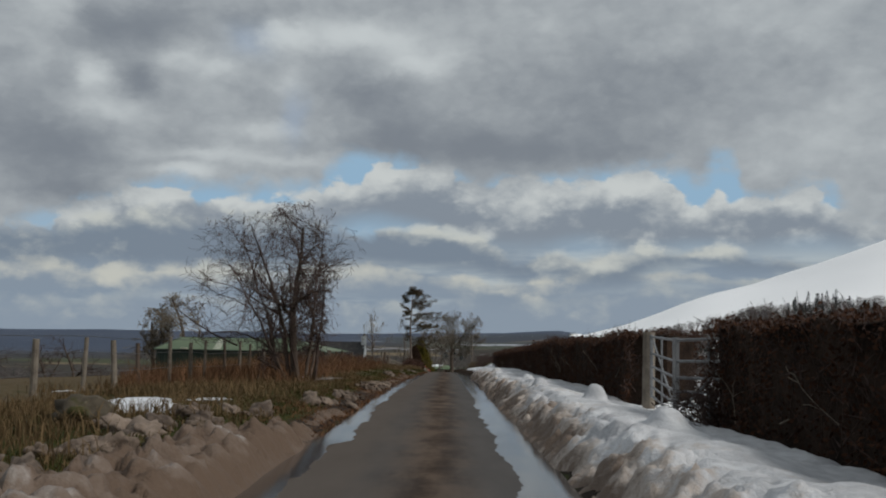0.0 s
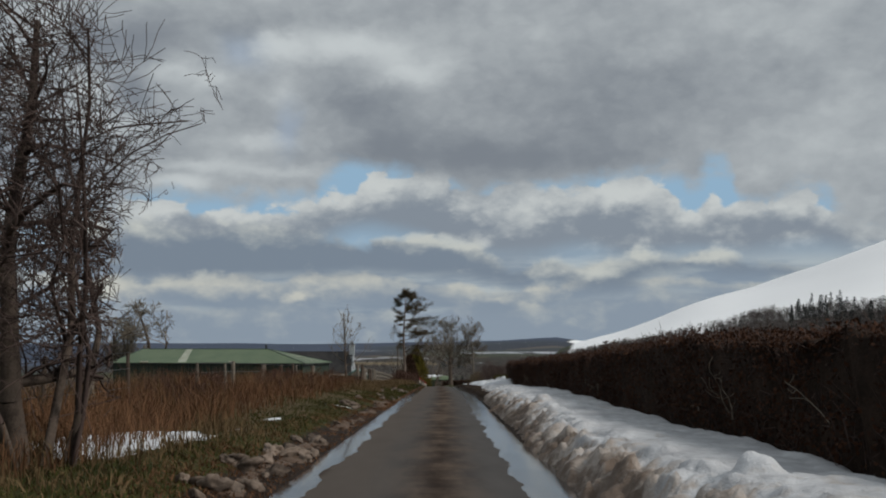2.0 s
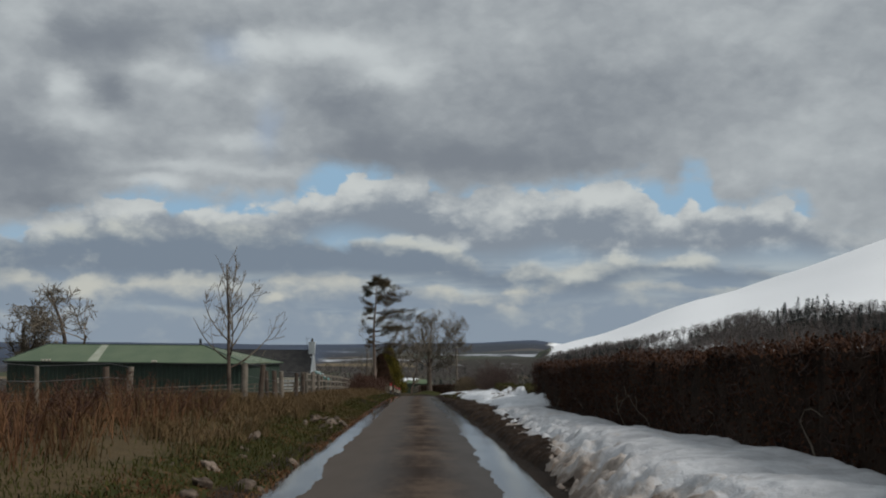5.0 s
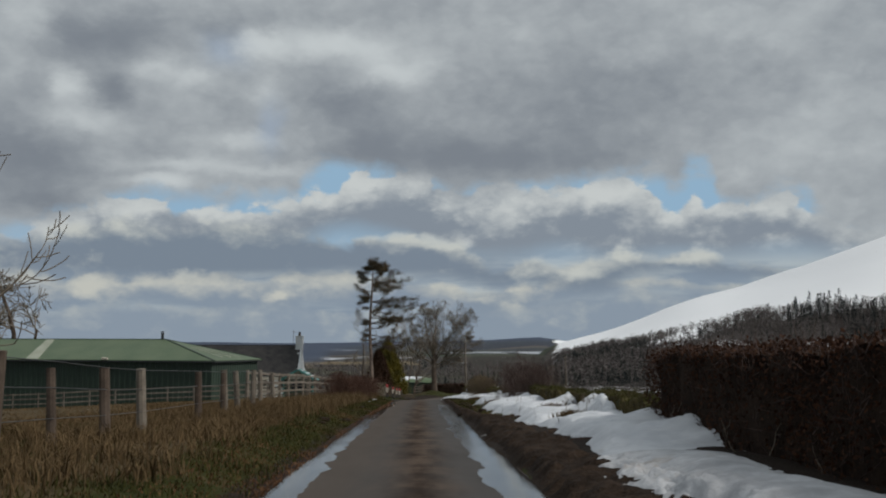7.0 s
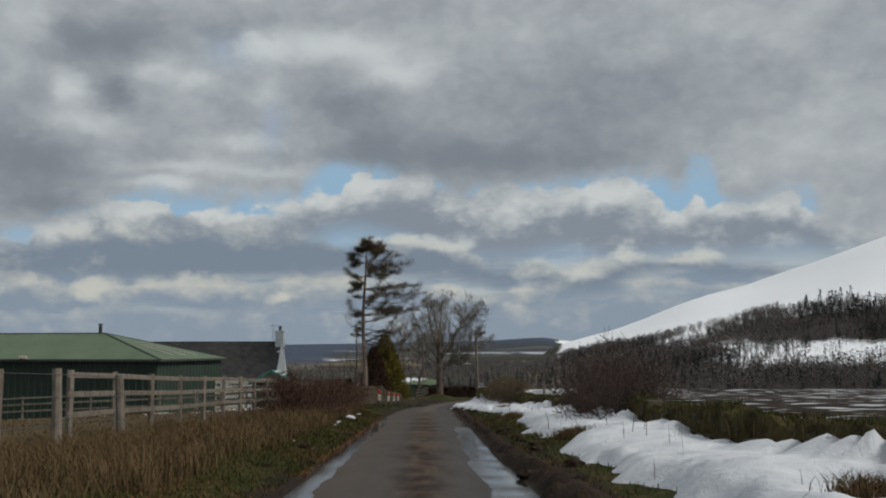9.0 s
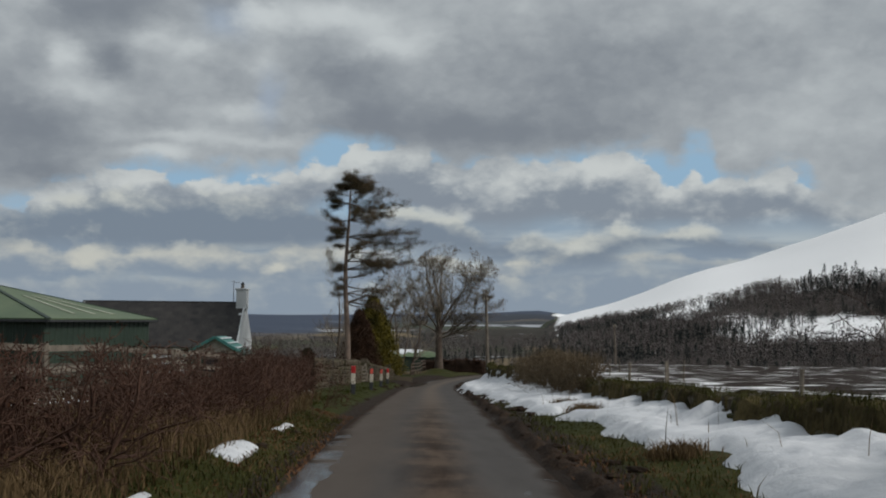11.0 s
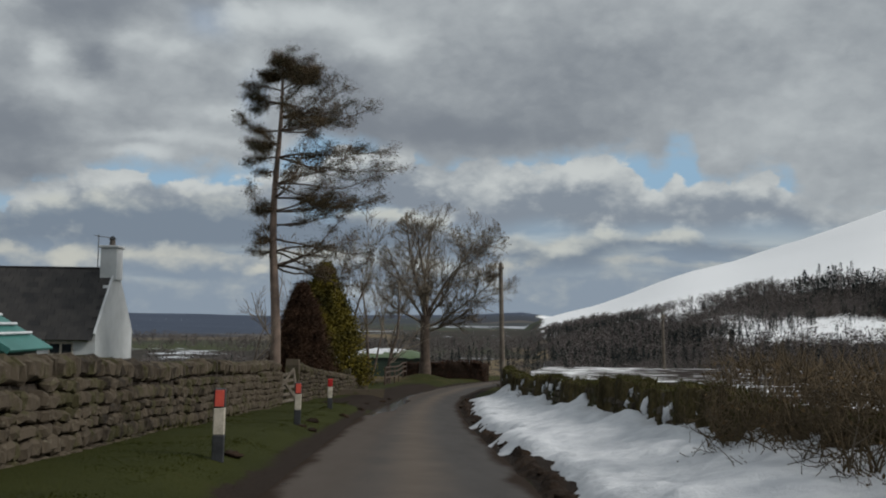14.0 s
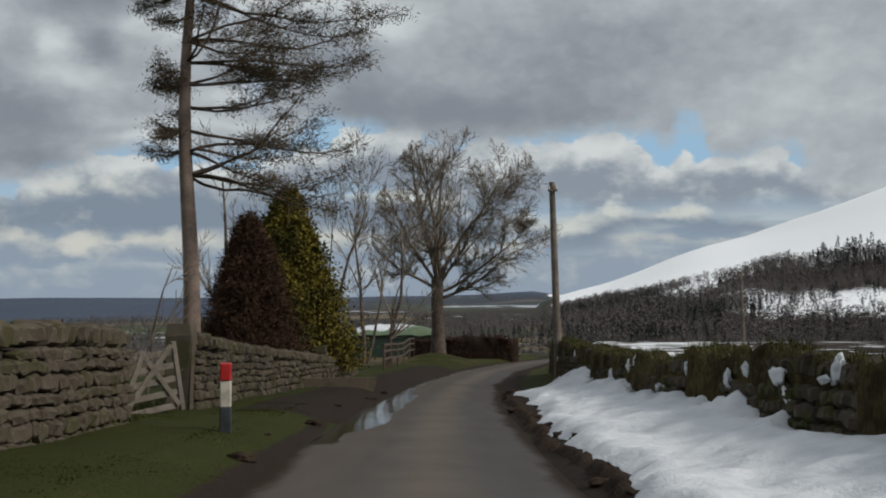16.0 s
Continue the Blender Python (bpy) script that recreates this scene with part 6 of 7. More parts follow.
# ---- the white cottage ----
def cottage():
    top = thing("cottage", "white harled cottage with a grey slate roof", "house")
    x0, x1, y0, y1 = -27.0, -14.35, 188.6, 194.8
    g, ze, zr_ = -7.0, -2.45, 0.72
    ym = (y0 + y1) / 2
    for nm, bm in (("front_wall", solid(x0, x1, y0, y0 + 0.5, g, ze)), ("back_wall", solid(x0, x1, y1 - 0.5, y1, g, ze))):
        part(nm, bm, M_HARL, top)
    for nm, xa, xb in (("gable_wall", x1 - 0.5, x1), ("far_gable_wall", x0, x0 + 0.5)):
        bm = bmesh.new()
        prof = [(y0 - 0.003, g), (y1 + 0.003, g), (y1 + 0.003, ze + 0.02), (ym, zr_ + 0.12), (y0 - 0.003, ze + 0.02)]
        f = bm.faces.new([bm.verts.new((xa, y, z)) for y, z in prof])
        ext = bmesh.ops.extrude_face_region(bm, geom=[f])
        bmesh.ops.translate(bm, vec=(xb - xa + 0.004, 0, 0), verts=[v for v in ext["geom"] if isinstance(v, bmesh.types.BMVert)])
        bmesh.ops.recalc_face_normals(bm, faces=bm.faces)
        part(nm, bm, M_HARL, top, "white harled gable")
    slope = math.hypot(ym - y0, zr_ - ze)
    roof = part("roof", solid(x0 - 0.05, x1 - 0.50, y0 - 0.15, ym, ze - 0.20, ze - 0.12), M_WALL_CORE, top)
    for sgn, nm in ((1, "front_slope"), (-1, "back_slope")):
        ya = y0 - 0.22 if sgn > 0 else y1 + 0.22
        za = ze - 0.22 * (zr_ - ze) / (ym - y0)
        panel(nm, [(x0 - 0.1, ya, za), (x1 - 0.10, ya, za), (x1 - 0.10, ym, zr_), (x0 - 0.1, ym, zr_)], 0.06 * sgn, M_SLATE, top)
    # slates of the front slope
    d = Vector((0, ym - (y0 - 0.22), zr_ - (ze - 0.22 * (zr_ - ze) / (ym - y0))))
    L_ = d.length
    d.normalize()
    nrm = Vector((0, -d.z, d.y))
    rows, w = 13, 0.52
    me = bpy.data.meshes.new("slate")
    bm = bmesh.new()
    bmesh.ops.create_cube(bm, size=1, matrix=Matrix.Diagonal((w - 0.02, L_ / rows * 1.28, 0.022, 1)))
    bm.to_mesh(me)
    bm.free()
    me.materials.append(M_SLATE)
    tilt = Matrix((Vector((1, 0, 0)), d, nrm)).transposed().to_4x4() @ Matrix.Rotation(radians(2.2), 4, "X")
    r = random.Random(3)
    for j in range(rows):
        x = x1 - 0.36 - (w / 2 if j % 2 else 0)
        while x > x0:
            p = Vector((x, y0 - 0.22, ze - 0.22 * (zr_ - ze) / (ym - y0))) + d * (L_ / rows * (j + 0.5)) + nrm * 0.085
            ob = new("slate", me)
            ob.parent = roof
            ob.matrix_local = Matrix.Translation(p) @ tilt @ Matrix.Rotation(r.uniform(-0.012, 0.012), 4, "Z")
            x -= w
    part("ridge_tiles", bar((x0 - 0.1, ym, zr_ + 0.07), (x1 - 0.45, ym, zr_ + 0.07), 0.26, 0.10, 0.03), M_SLATE, top)
    part("skew_stone", bar((x1 - 0.04, y0 - 0.1, ze + 0.05), (x1 - 0.04, ym, zr_ + 0.20), 0.12, 0.12, 0.02), M_HARL, top, "white raised gable edge")
    part("skew_stone", bar((x1 - 0.04, y1 + 0.1, ze + 0.05), (x1 - 0.04, ym, zr_ + 0.20), 0.12, 0.12, 0.02), M_HARL, top, "white raised gable edge")
    ch = part("chimney", solid(x1 - 0.66, x1 + 0.13, ym - 0.55, ym + 0.55, zr_ - 0.5, zr_ + 1.05, 0.02), M_HARL, top, "white chimney stack")
    part("cope", solid(x1 - 0.74, x1 + 0.21, ym - 0.63, ym + 0.63, zr_ + 1.05, zr_ + 1.17, 0.02), M_HARL, ch)
    part("chimney_pot", tube((x1 - 0.26, ym, zr_ + 1.15), (x1 - 0.26, ym, zr_ + 1.50), 0.16, 0.13), M_CLAY, ch, "clay chimney pot")
    part("cowl", tube((x1 - 0.26, ym, zr_ + 1.50), (x1 - 0.26, ym, zr_ + 1.66), 0.20, 0.05), M_BLACK, ch, "dark cowl")
    ae = part("aerial_mast", tube((x1 - 1.0, ym + 0.2, zr_ - 0.2), (x1 - 1.0, ym + 0.2, zr_ + 1.75), 0.025), M_METAL, top, "thin metal mast")
    part("aerial_boom", tube((x1 - 1.2, ym + 0.2, zr_ + 1.70), (x1 - 0.45, ym + 0.2, zr_ + 1.60), 0.018), M_METAL, ae)
    for i in range(5):
        q = x1 - 1.15 + 0.15 * i
        part("aerial_rod", tube((q, ym - 0.1, zr_ + 1.69 - 0.02 * i), (q, ym + 0.5, zr_ + 1.69 - 0.02 * i), 0.010), M_METAL, ae)
    for xw in (-15.9, -18.4, -21.2, -24.4):
        wn = part("window", solid(xw - 0.55, xw + 0.55, y0 - 0.03, y0 + 0.06, -3.9, -2.75, 0.01), M_WHITE, top, "white sash window")
        for a in (-0.27, 0.27):
            for b in (-3.6, -3.06):
                part("pane", solid(xw + a - 0.22, xw + a + 0.22, y0 - 0.045, y0 - 0.025, b - 0.22, b + 0.22), M_GLASS_DARK, wn)
        part("sill", solid(xw - 0.65, xw + 0.65, y0 - 0.12, y0 + 0.02, -4.0, -3.9, 0.01), M_WHITE, wn)


cottage()


def hut():
    """A small timber hut with a teal roof in the cottage garden."""
    top = thing("garden_hut", "small garden hut with a teal sheet roof", "hut")
    x0, x1, y0, y1, g = -13.2, -10.0, 166.8, 169.6, -5.6
    ze, zr_ = -2.35, -1.45
    xm = (x0 + x1) / 2
    part("body", solid(x0 + 0.2, x1 - 0.2, y0 + 0.2, y1 - 0.2, g, ze, 0.02), M_SHED, top, "dark green boarded walls")
    panel("roof_slope", [(x0 - 0.1, y0 - 0.2, ze - 0.1), (xm, y0 - 0.2, zr_), (xm, y1 + 0.2, zr_), (x0 - 0.1, y1 + 0.2, ze - 0.1)], -0.06, M_TEAL, top)
    panel("roof_slope", [(x1 + 0.1, y0 - 0.2, ze - 0.1), (xm, y0 - 0.2, zr_), (xm, y1 + 0.2, zr_), (x1 + 0.1, y1 + 0.2, ze - 0.1)], 0.06, M_TEAL, top)
    panel("gable_board", [(x0 + 0.2, y0 + 0.15, ze), (x1 - 0.2, y0 + 0.15, ze), (xm, y0 + 0.15, zr_ - 0.1)], 0.05, M_WHITE, top)
    for s in (-1, 1):
        part("bargeboard", bar((xm, y0 - 0.22, zr_ - 0.02), (xm + s * (x1 - xm + 0.1), y0 - 0.22, ze - 0.12), 0.04, 0.16), M_TEAL, top, "teal bargeboard")
    part("window", solid(xm - 0.6, xm + 0.6, y0 + 0.15, y0 + 0.22, ze - 1.0, ze - 0.15), M_GLASS_DARK, top, "dark window")
    for xx in (x0 + 0.25, x1 - 0.25):
        part("post", solid(xx - 0.06, xx + 0.06, y0 + 0.1, y0 + 0.22, g, ze), M_TEAL, top, "teal corner post")
    for i in range(3):
        part("snow_strip", bar((xm + 0.3 + 0.42 * i, y0, zr_ - 0.10 - 0.247 * i), (xm + 0.3 + 0.42 * i, y1, zr_ - 0.10 - 0.247 * i), 0.12, 0.08, 0.03), M_SNOW, top, "snow caught on the roof")


hut()


def white_rails():
    top = thing("white_barrier", "white-painted slatted barrier beside the barn", "fence")
    for x in (-15.3, -14.2, -13.1):
        part("post", solid(x - 0.06, x + 0.06, 164.9, 165.02, -5.4, -2.2, 0.01), M_WHITE, top)
    for i in range(6):
        z = -4.6 + 0.45 * i
        part("slat", solid(-15.35, -13.05, 164.84, 164.9, z, z + 0.24, 0.008), M_WHITE, top)


white_rails()


def small_house(name, x, y, w, d, h, rot, roof, label):
    """A far cottage: walls, gabled roof, chimney, door and windows."""
    z = height(x, y)
    top = thing(name, label, "house", at=(x, y, z))
    top.rotation_euler = (0, 0, rot)
    part("wall", solid(-w / 2, w / 2, -d / 2, d / 2, -0.8, h), M_HARL, top)
    rise = d * 0.45
    for s in (-1, 1):
        panel("roof_slope", [(-w / 2 - 0.2, s * (d / 2 + 0.3), h - 0.25), (w / 2 + 0.2, s * (d / 2 + 0.3), h - 0.25), (w / 2 + 0.2, 0, h + rise), (-w / 2 - 0.2, 0, h + rise)], 0.12 * -s, roof, top)
    for s in (-1, 1):
        panel("gable", [(s * w / 2, -d / 2, h), (s * w / 2, d / 2, h), (s * w / 2, 0, h + rise - 0.05)], 0.1 * -s, M_HARL, top)
    part("chimney", solid(w / 2 - 0.9, w / 2 - 0.1, -0.4, 0.4, h + rise - 0.5, h + rise + 1.0, 0.03), M_HARL, top)
    for xx in (-w * 0.3, w * 0.3):
        wn = part("window", solid(xx - 0.5, xx + 0.5, -d / 2 - 0.05, -d / 2 + 0.02, 0.9, 2.0), M_WHITE, top)
        part("pane", solid(xx - 0.4, xx + 0.4, -d / 2 - 0.07, -d / 2 - 0.04, 1.0, 1.9), M_GLASS_DARK, wn)
    part("door", solid(-0.45, 0.45, -d / 2 - 0.05, -d / 2 + 0.02, 0, 2.0), M_WOOD_DARK, top)
    return top


small_house("far_cottage", -31.0, 421, 9, 6, 2.6, 0.4, M_SLATE, "small white cottage down in the valley")
small_house("far_cottage", -62.0, 520, 12, 7, 3.0, -0.3, M_SLATE, "distant white farm cottage among trees")
small_house("far_cottage", 70.0, 640, 12, 7, 3.2, 0.2, M_SLATE, "distant white farmhouse beyond the woods")


def store():
    """A low green store with snow on its roof, beyond the bend."""
    x, y = -1.6, 262
    z = height(x, y)
    top = thing("green_store", "low dark-green store with snow on its roof", "shed", at=(x, y, z))
    part("body", solid(-5.0, 3.4, -2.5, 2.5, -0.8, 2.3, 0.03), M_SHED, top)
    bm = bmesh.new()
    bmesh.ops.create_grid(bm, x_segments=28, y_segments=14, size=1)
    for v in bm.verts:
        a, b = v.co.x, v.co.y
        v.co = Vector((-0.8 + 4.4 * a, 2.75 * b, 2.28 + 0.9 * (1 - b * b) * (1 - a ** 6) + 0.10 * float(lumps(a * 4, b * 3, 0.9, 5))))
    part("roof", bm, M_SHED_ROOF, top, "rounded green roof")
    bm = bmesh.new()
    bmesh.ops.create_grid(bm, x_segments=28, y_segments=14, size=1)
    for v in bm.verts:
        a, b = v.co.x, v.co.y
        v.co = Vector((-1.3 + 3.2 * a, 2.4 * b, 2.30 + 0.9 * (1 - b * b) * (1 - (a * 0.8) ** 6) + 0.16 * (1 - a * a) - 0.05 + 0.09 * float(lumps(a * 4, b * 3, 0.7, 6))))
    part("snow_cover", bm, M_SNOW, top, "melting snow cover")


store()


# ---- dry-stone walls ----
def stone_mesh(seed, w, d, h, round_=0.25):
    """A rough squared stone."""
    r = random.Random(seed)
    bm = bmesh.new()
    bmesh.ops.create_cube(bm, size=1)
    bmesh.ops.bevel(bm, geom=bm.edges[:], offset=round_ * 0.5, segments=1, affect="EDGES")
    for v in bm.verts:
        v.co = Vector((v.co.x * w, v.co.y * d, v.co.z * h)) + Vector([r.uniform(-0.08, 0.08) * s for s in (w, d, h)])
    bmesh.ops.recalc_face_normals(bm, faces=bm.faces)
    me = bpy.data.meshes.new("stone")
    bm.to_mesh(me)
    bm.free()
    return me


def dyke(name, line, tall, thick, seed, mat, label, parts_span, cope=0.26, face=-1, snow=0.0):
    """A dry-stone dyke along (x, y) points: hearting, faced stones in courses and an upright cope.
    Stones within parts_span (metres along) are parts of their own, the rest is one joined mesh."""
    r = random.Random(seed)
    rn = rng_of(seed)
    top = tagged(new(name), label, "wall", kind="structure")
    pts = [Vector((*p, 0)) for p in line]
    seg = [(a, b, (b - a).length) for a, b in zip(pts, pts[1:])]
    total = sum(s[2] for s in seg)

    def at(s):
        for a, b, l in seg:
            if s <= l or (a, b, l) == seg[-1]:
                t = (b - a).normalized()
                return a + t * min(s, l), t
            s -= l

    def base(p):
        return height(p.x, p.y)
    kinds = [stone_mesh(seed * 7 + i, 1, 1, 1, 0.42) for i in range(8)]
    for k in kinds:
        k.materials.append(mat)
    arrays = [(np.array([v.co[:] for v in k.vertices]), [tuple(p.vertices) for p in k.polygons]) for k in kinds]
    V, F, count, parts_made = [], [], 0, 0
    # hearting
    n_ = int(total / 0.5) + 2
    sec = []
    for i in range(n_):
        p, t = at(total * i / (n_ - 1))
        nr = Vector((t.y, -t.x, 0))
        g = min(base(p + nr * thick / 2), base(p - nr * thick / 2))
        h = tall(p.y) - 0.05
        zt = road_h(p.y) + h
        sec.append([p + nr * (thick / 2 - 0.09) + Vector((0, 0, g - 0.3)), p + nr * (thick / 2 - 0.14) + Vector((0, 0, zt)),
                    p - nr * (thick / 2 - 0.14) + Vector((0, 0, zt)), p - nr * (thick / 2 - 0.09) + Vector((0, 0, g - 0.3))])
    hv = np.array([tuple(v) for s in sec for v in s])
    hf = [(4 * i + k, 4 * i + (k + 1) % 4, 4 * i + 4 + (k + 1) % 4, 4 * i + 4 + k) for i in range(n_ - 1) for k in range(4)]
    hf += [(0, 1, 2, 3), (4 * n_ - 1, 4 * n_ - 2, 4 * n_ - 3, 4 * n_ - 4)]
    link("hearting", fast_mesh("hearting", hv, np.array(hf), False), M_WALL_CORE, top)
    jobs = []
    for side in (-1, 1):
        z_rel = 0.0
        course = 0
        while z_rel < 1.7:
            ch = r.uniform(0.10, 0.23)
            s = r.uniform(-0.2, 0.0)
            while s < total:
                w = r.uniform(0.12, 0.34)
                p, t = at(max(0, min(total, s + w / 2)))
                nr = Vector((t.y, -t.x, 0)) * side
                q = p + nr * (thick / 2 - 0.04 - 0.02 * z_rel)
                g = base(p + nr * (thick / 2 + 0.1)) - 0.08
                z = g + z_rel + ch / 2
                if z + ch / 2 < road_h(p.y) + tall(p.y):
                    hh = ch * r.uniform(0.85, 1.12)
                    m = Matrix.Translation((q.x, q.y, z + r.uniform(-0.025, 0.025))) @ Matrix((t, Vector((-t.y, t.x, 0)), Vector((0, 0, 1)))).transposed().to_4x4() @ \
                        Euler((r.uniform(-0.16, 0.16), r.uniform(-0.22, 0.22), r.uniform(-0.12, 0.12))).to_matrix().to_4x4() @ Matrix.Diagonal((w * 0.93, r.uniform(0.18, 0.30), hh * 0.95, 1))
                    jobs.append((side, s, m))
                s += w
            z_rel += ch
            course += 1
    s = 0.0
    while s < total:
        w = r.uniform(0.14, 0.30)
        p, t = at(s + w / 2)
        z = road_h(p.y) + tall(p.y) + cope * 0.38
        m = Matrix.Translation((p.x, p.y, z)) @ Matrix((t, Vector((-t.y, t.x, 0)), Vector((0, 0, 1)))).transposed().to_4x4() @ \
            Euler((r.uniform(-0.1, 0.1), r.uniform(-0.2, 0.2), r.uniform(-0.15, 0.15))).to_matrix().to_4x4() @ Matrix.Diagonal((w, thick * r.uniform(0.85, 1.05), cope * r.uniform(0.8, 1.2), 1))
        jobs.append((0, s, m))
        s += w
    jobs.sort(key=lambda j: (j[0] not in (face, 0), j[1]))
    for side, s, m in jobs:
        k = r.randrange(8)
        if parts_made < 300 and side in (face, 0) and parts_span[0] <= s <= parts_span[1]:
            ob = new("stone", kinds[k])
            ob.parent = top
            ob.matrix_local = m
            parts_made += 1
        else:
            co, fs = arrays[k]
            mm = np.array(m)
            V.append(co @ mm[:3, :3].T + mm[:3, 3])
            F += [tuple(i + count for i in f) for f in fs]
            count += len(co)
    if V:
        me = bpy.data.meshes.new("stones")
        me.from_pydata(np.concatenate(V).tolist(), [], F)
        me.materials.append(mat)
        ob = new("stones", me)
        ob.parent = top
        ob["kind"] = "stuff"
    return top


dyke("wall_garden", [(-4.35, 147.2), (-4.55, 160), (-4.35, 174.5)], lambda y: 1.19 + 0.16 * float(ss(156, 172, y)) + 0.04 * math.sin(y * 0.7), 0.5, 601, M_STONE,
     "grey-brown dry-stone garden wall with an upright cope", (7.0, 28.0), 0.30, face=1)
dyke("wall_garden_far", [(-4.1, 178.0), (-4.0, 184), (-3.2, 192), (-2.6, 200.5)], lambda y: 1.42 - 0.035 * (y - 178), 0.5, 602, M_STONE,
     "grey-brown dry-stone wall running on to the bend", (0.0, 9.0), 0.28, face=1)
dyke_tall = lambda y: 0.50 + 0.46 * float(ss(142, 162, y)) + 0.28 * float(ss(176, 196, y)) + 0.10 * float(lumps(y, 0, 2.0, 9))
field_dyke = dyke("dyke_field", [(4.95, 84), (4.95, 90), (5.0, 115), (4.75, 135), (4.45, 160), (4.6, 175), (4.9, 190), (6.0, 203)], dyke_tall, 0.55, 603, M_STONE_MOSS,
     "low mossy field dyke half buried in snow", (74.0, 98.0), 0.26, face=-1)


def turf():
    """Turf and moss that have grown over the dyke: thick where it is low, in patches on its higher face."""
    ys, a = np.arange(84, 203, 0.12), np.sin(np.linspace(-1, 1, 41) * np.pi / 2)
    Y, A = np.meshgrid(ys, a, indexing="ij")
    cx = np.interp(Y, DYKE[:, 1], DYKE[:, 0])
    tall = np.array([dyke_tall(v) for v in ys])[:, None] + 0.22
    base = np.minimum(road_z(Y) + 0.2, land(cx, Y))
    prof = np.minimum(1.0, 1.9 * (1 - np.abs(A) ** 3))
    thick = 0.07 - 0.01 * ss(150, 162, Y) * (1 - ss(0.7, 1.0, prof)) + 0.16 * fbm(Y, A * 0.9, 0.9, 91, 4)
    X = cx + A * (0.30 + thick) + 0.05 * fbm(Y, A, 0.4, 92, 2)
    Z = base + (road_z(Y) + tall - base) * prof + 0.17 * fbm(Y, A * 0.8, 0.8, 93, 3) * prof + 0.02
    Z = np.where(np.abs(A) > 0.99, base - 0.3, Z)
    link("turf", grid_mesh("turf", X, Y, Z), M_TURF, field_dyke, "mossy brown turf")
    r = rng_of(94)
    i, j = r.integers(0, X.shape[0], 26000), r.integers(7, 28, 26000)
    p = np.stack([X[i, j], Y[i, j], Z[i, j] - 0.01], 1) + r.normal(0, 0.03, (26000, 3)) * [1, 1, 0.2]
    tagged(link("dyke_grass", blades_mesh("dyke_grass", p, r.uniform(0.04, 0.17, 26000), np.full(26000, 0.013), 1.5, r), M_GRASS), "dead grass hanging on the field dyke", "grass", kind="stuff")
    # snow still sticking to the stones
    V, F, o = [], [], 0
    for k in range(40):
        y = r.uniform(148, 196)
        f = r.uniform(0.45, 1.0) ** 0.7
        x = float(np.interp(y, DYKE[:, 1], DYKE[:, 0])) - 0.33 + 0.22 * max(0.0, f - 0.85) / 0.15
        z = road_h(y) + (dyke_tall(y) + 0.20) * f
        bm = bmesh.new()
        bmesh.ops.create_icosphere(bm, subdivisions=3, radius=1)
        s = r.uniform(0.05, 0.11)
        m = np.array([s * 0.5, s * r.uniform(0.8, 1.6), s * r.uniform(0.7, 1.5)])
        c = np.array([v.co[:] for v in bm.verts])
        c = c * (1 + 0.70 * lumps(c[:, 1] + c[:, 0], c[:, 2], 0.6, k) + 0.45 * lumps(c[:, 1], c[:, 2] + c[:, 0], 0.3, k + 3))[:, None] * m
        c[:, 1] += c[:, 2] * r.normal(0, 0.6)
        V.append(c + [x, y, z])
        F += [tuple(v.index + o for v in f_.verts) for f_ in bm.faces]
        o += len(c)
        bm.free()
    tagged(link("wall_snow", fast_mesh("wall_snow", np.concatenate(V), np.array(F)), M_SNOW), "clots of white snow clinging to the mossy dyke", "snow", kind="stuff")


turf()


def pillar(x, y, w, h, seed, label):
    z = height(x, y)
    me = stone_mesh(seed, w, w, h, 0.16)
    ob = link("stone_pillar", me, M_STONE)
    ob.location = (x, y, z + h / 2 - 0.1)
    tagged(ob, label, "gate pillar", "stone pillars by the wall")


pillar(-4.1, 177.9, 0.5, 1.6, 22, "rough stone gate pillar at the garden gateway")
pillar(-3.1, 193.8, 0.4, 1.25, 23, "upright stone slab standing in the wall")
kerb = link("stone_kerb", stone_mesh(31, 3.4, 0.28, 0.42, 0.1), M_STONE)
kerb.location = (-3.0, 189.3, height(-3.0, 189.3) + 0.05)
kerb.rotation_euler = (0, 0, 0.15)
tagged(kerb, "low mossy stone kerb edging the driveway", "kerb")


# ---- marker posts ----
def marker(x, y, mat, lean, label):
    z = height(x, y)
    top = thing("marker_post", label, "marker post", "marker posts on the grass", at=(x, y, z))
    top.rotation_euler = (lean * 0.5, lean, 0.1)
    h = 0.92
    part("foot", solid(-0.075, 0.075, -0.075, 0.075, -0.2, h * 0.36, 0.012), M_BLACK, top, "black lower third")
    part("band", solid(-0.072, 0.072, -0.072, 0.072, h * 0.36, h * 0.74, 0.012), M_WHITE, top, "cream white band")
    part("cap", solid(-0.075, 0.075, -0.075, 0.075, h * 0.74, h, 0.014), M_RED if mat is M_RED else M_BLACK, top, "red top" if mat is M_RED else "dark top")
    part("reflector", solid(-0.058, 0.058, -0.086, -0.074, h * 0.755, h * 0.985, 0.004), mat, top, "red reflector")


marker(-2.38, 143.8, M_RED, 0.0, "square marker post banded red, white and black")
marker(-2.32, 153.7, M_ORANGE, 0.015, "square marker post with a faded orange-red reflector")
marker(-2.34, 163.3, M_ORANGE, 0.02, "square marker post with a faded orange-red reflector")
marker(-2.37, 173.0, M_RED, 0.0, "square marker post banded red, white and black")


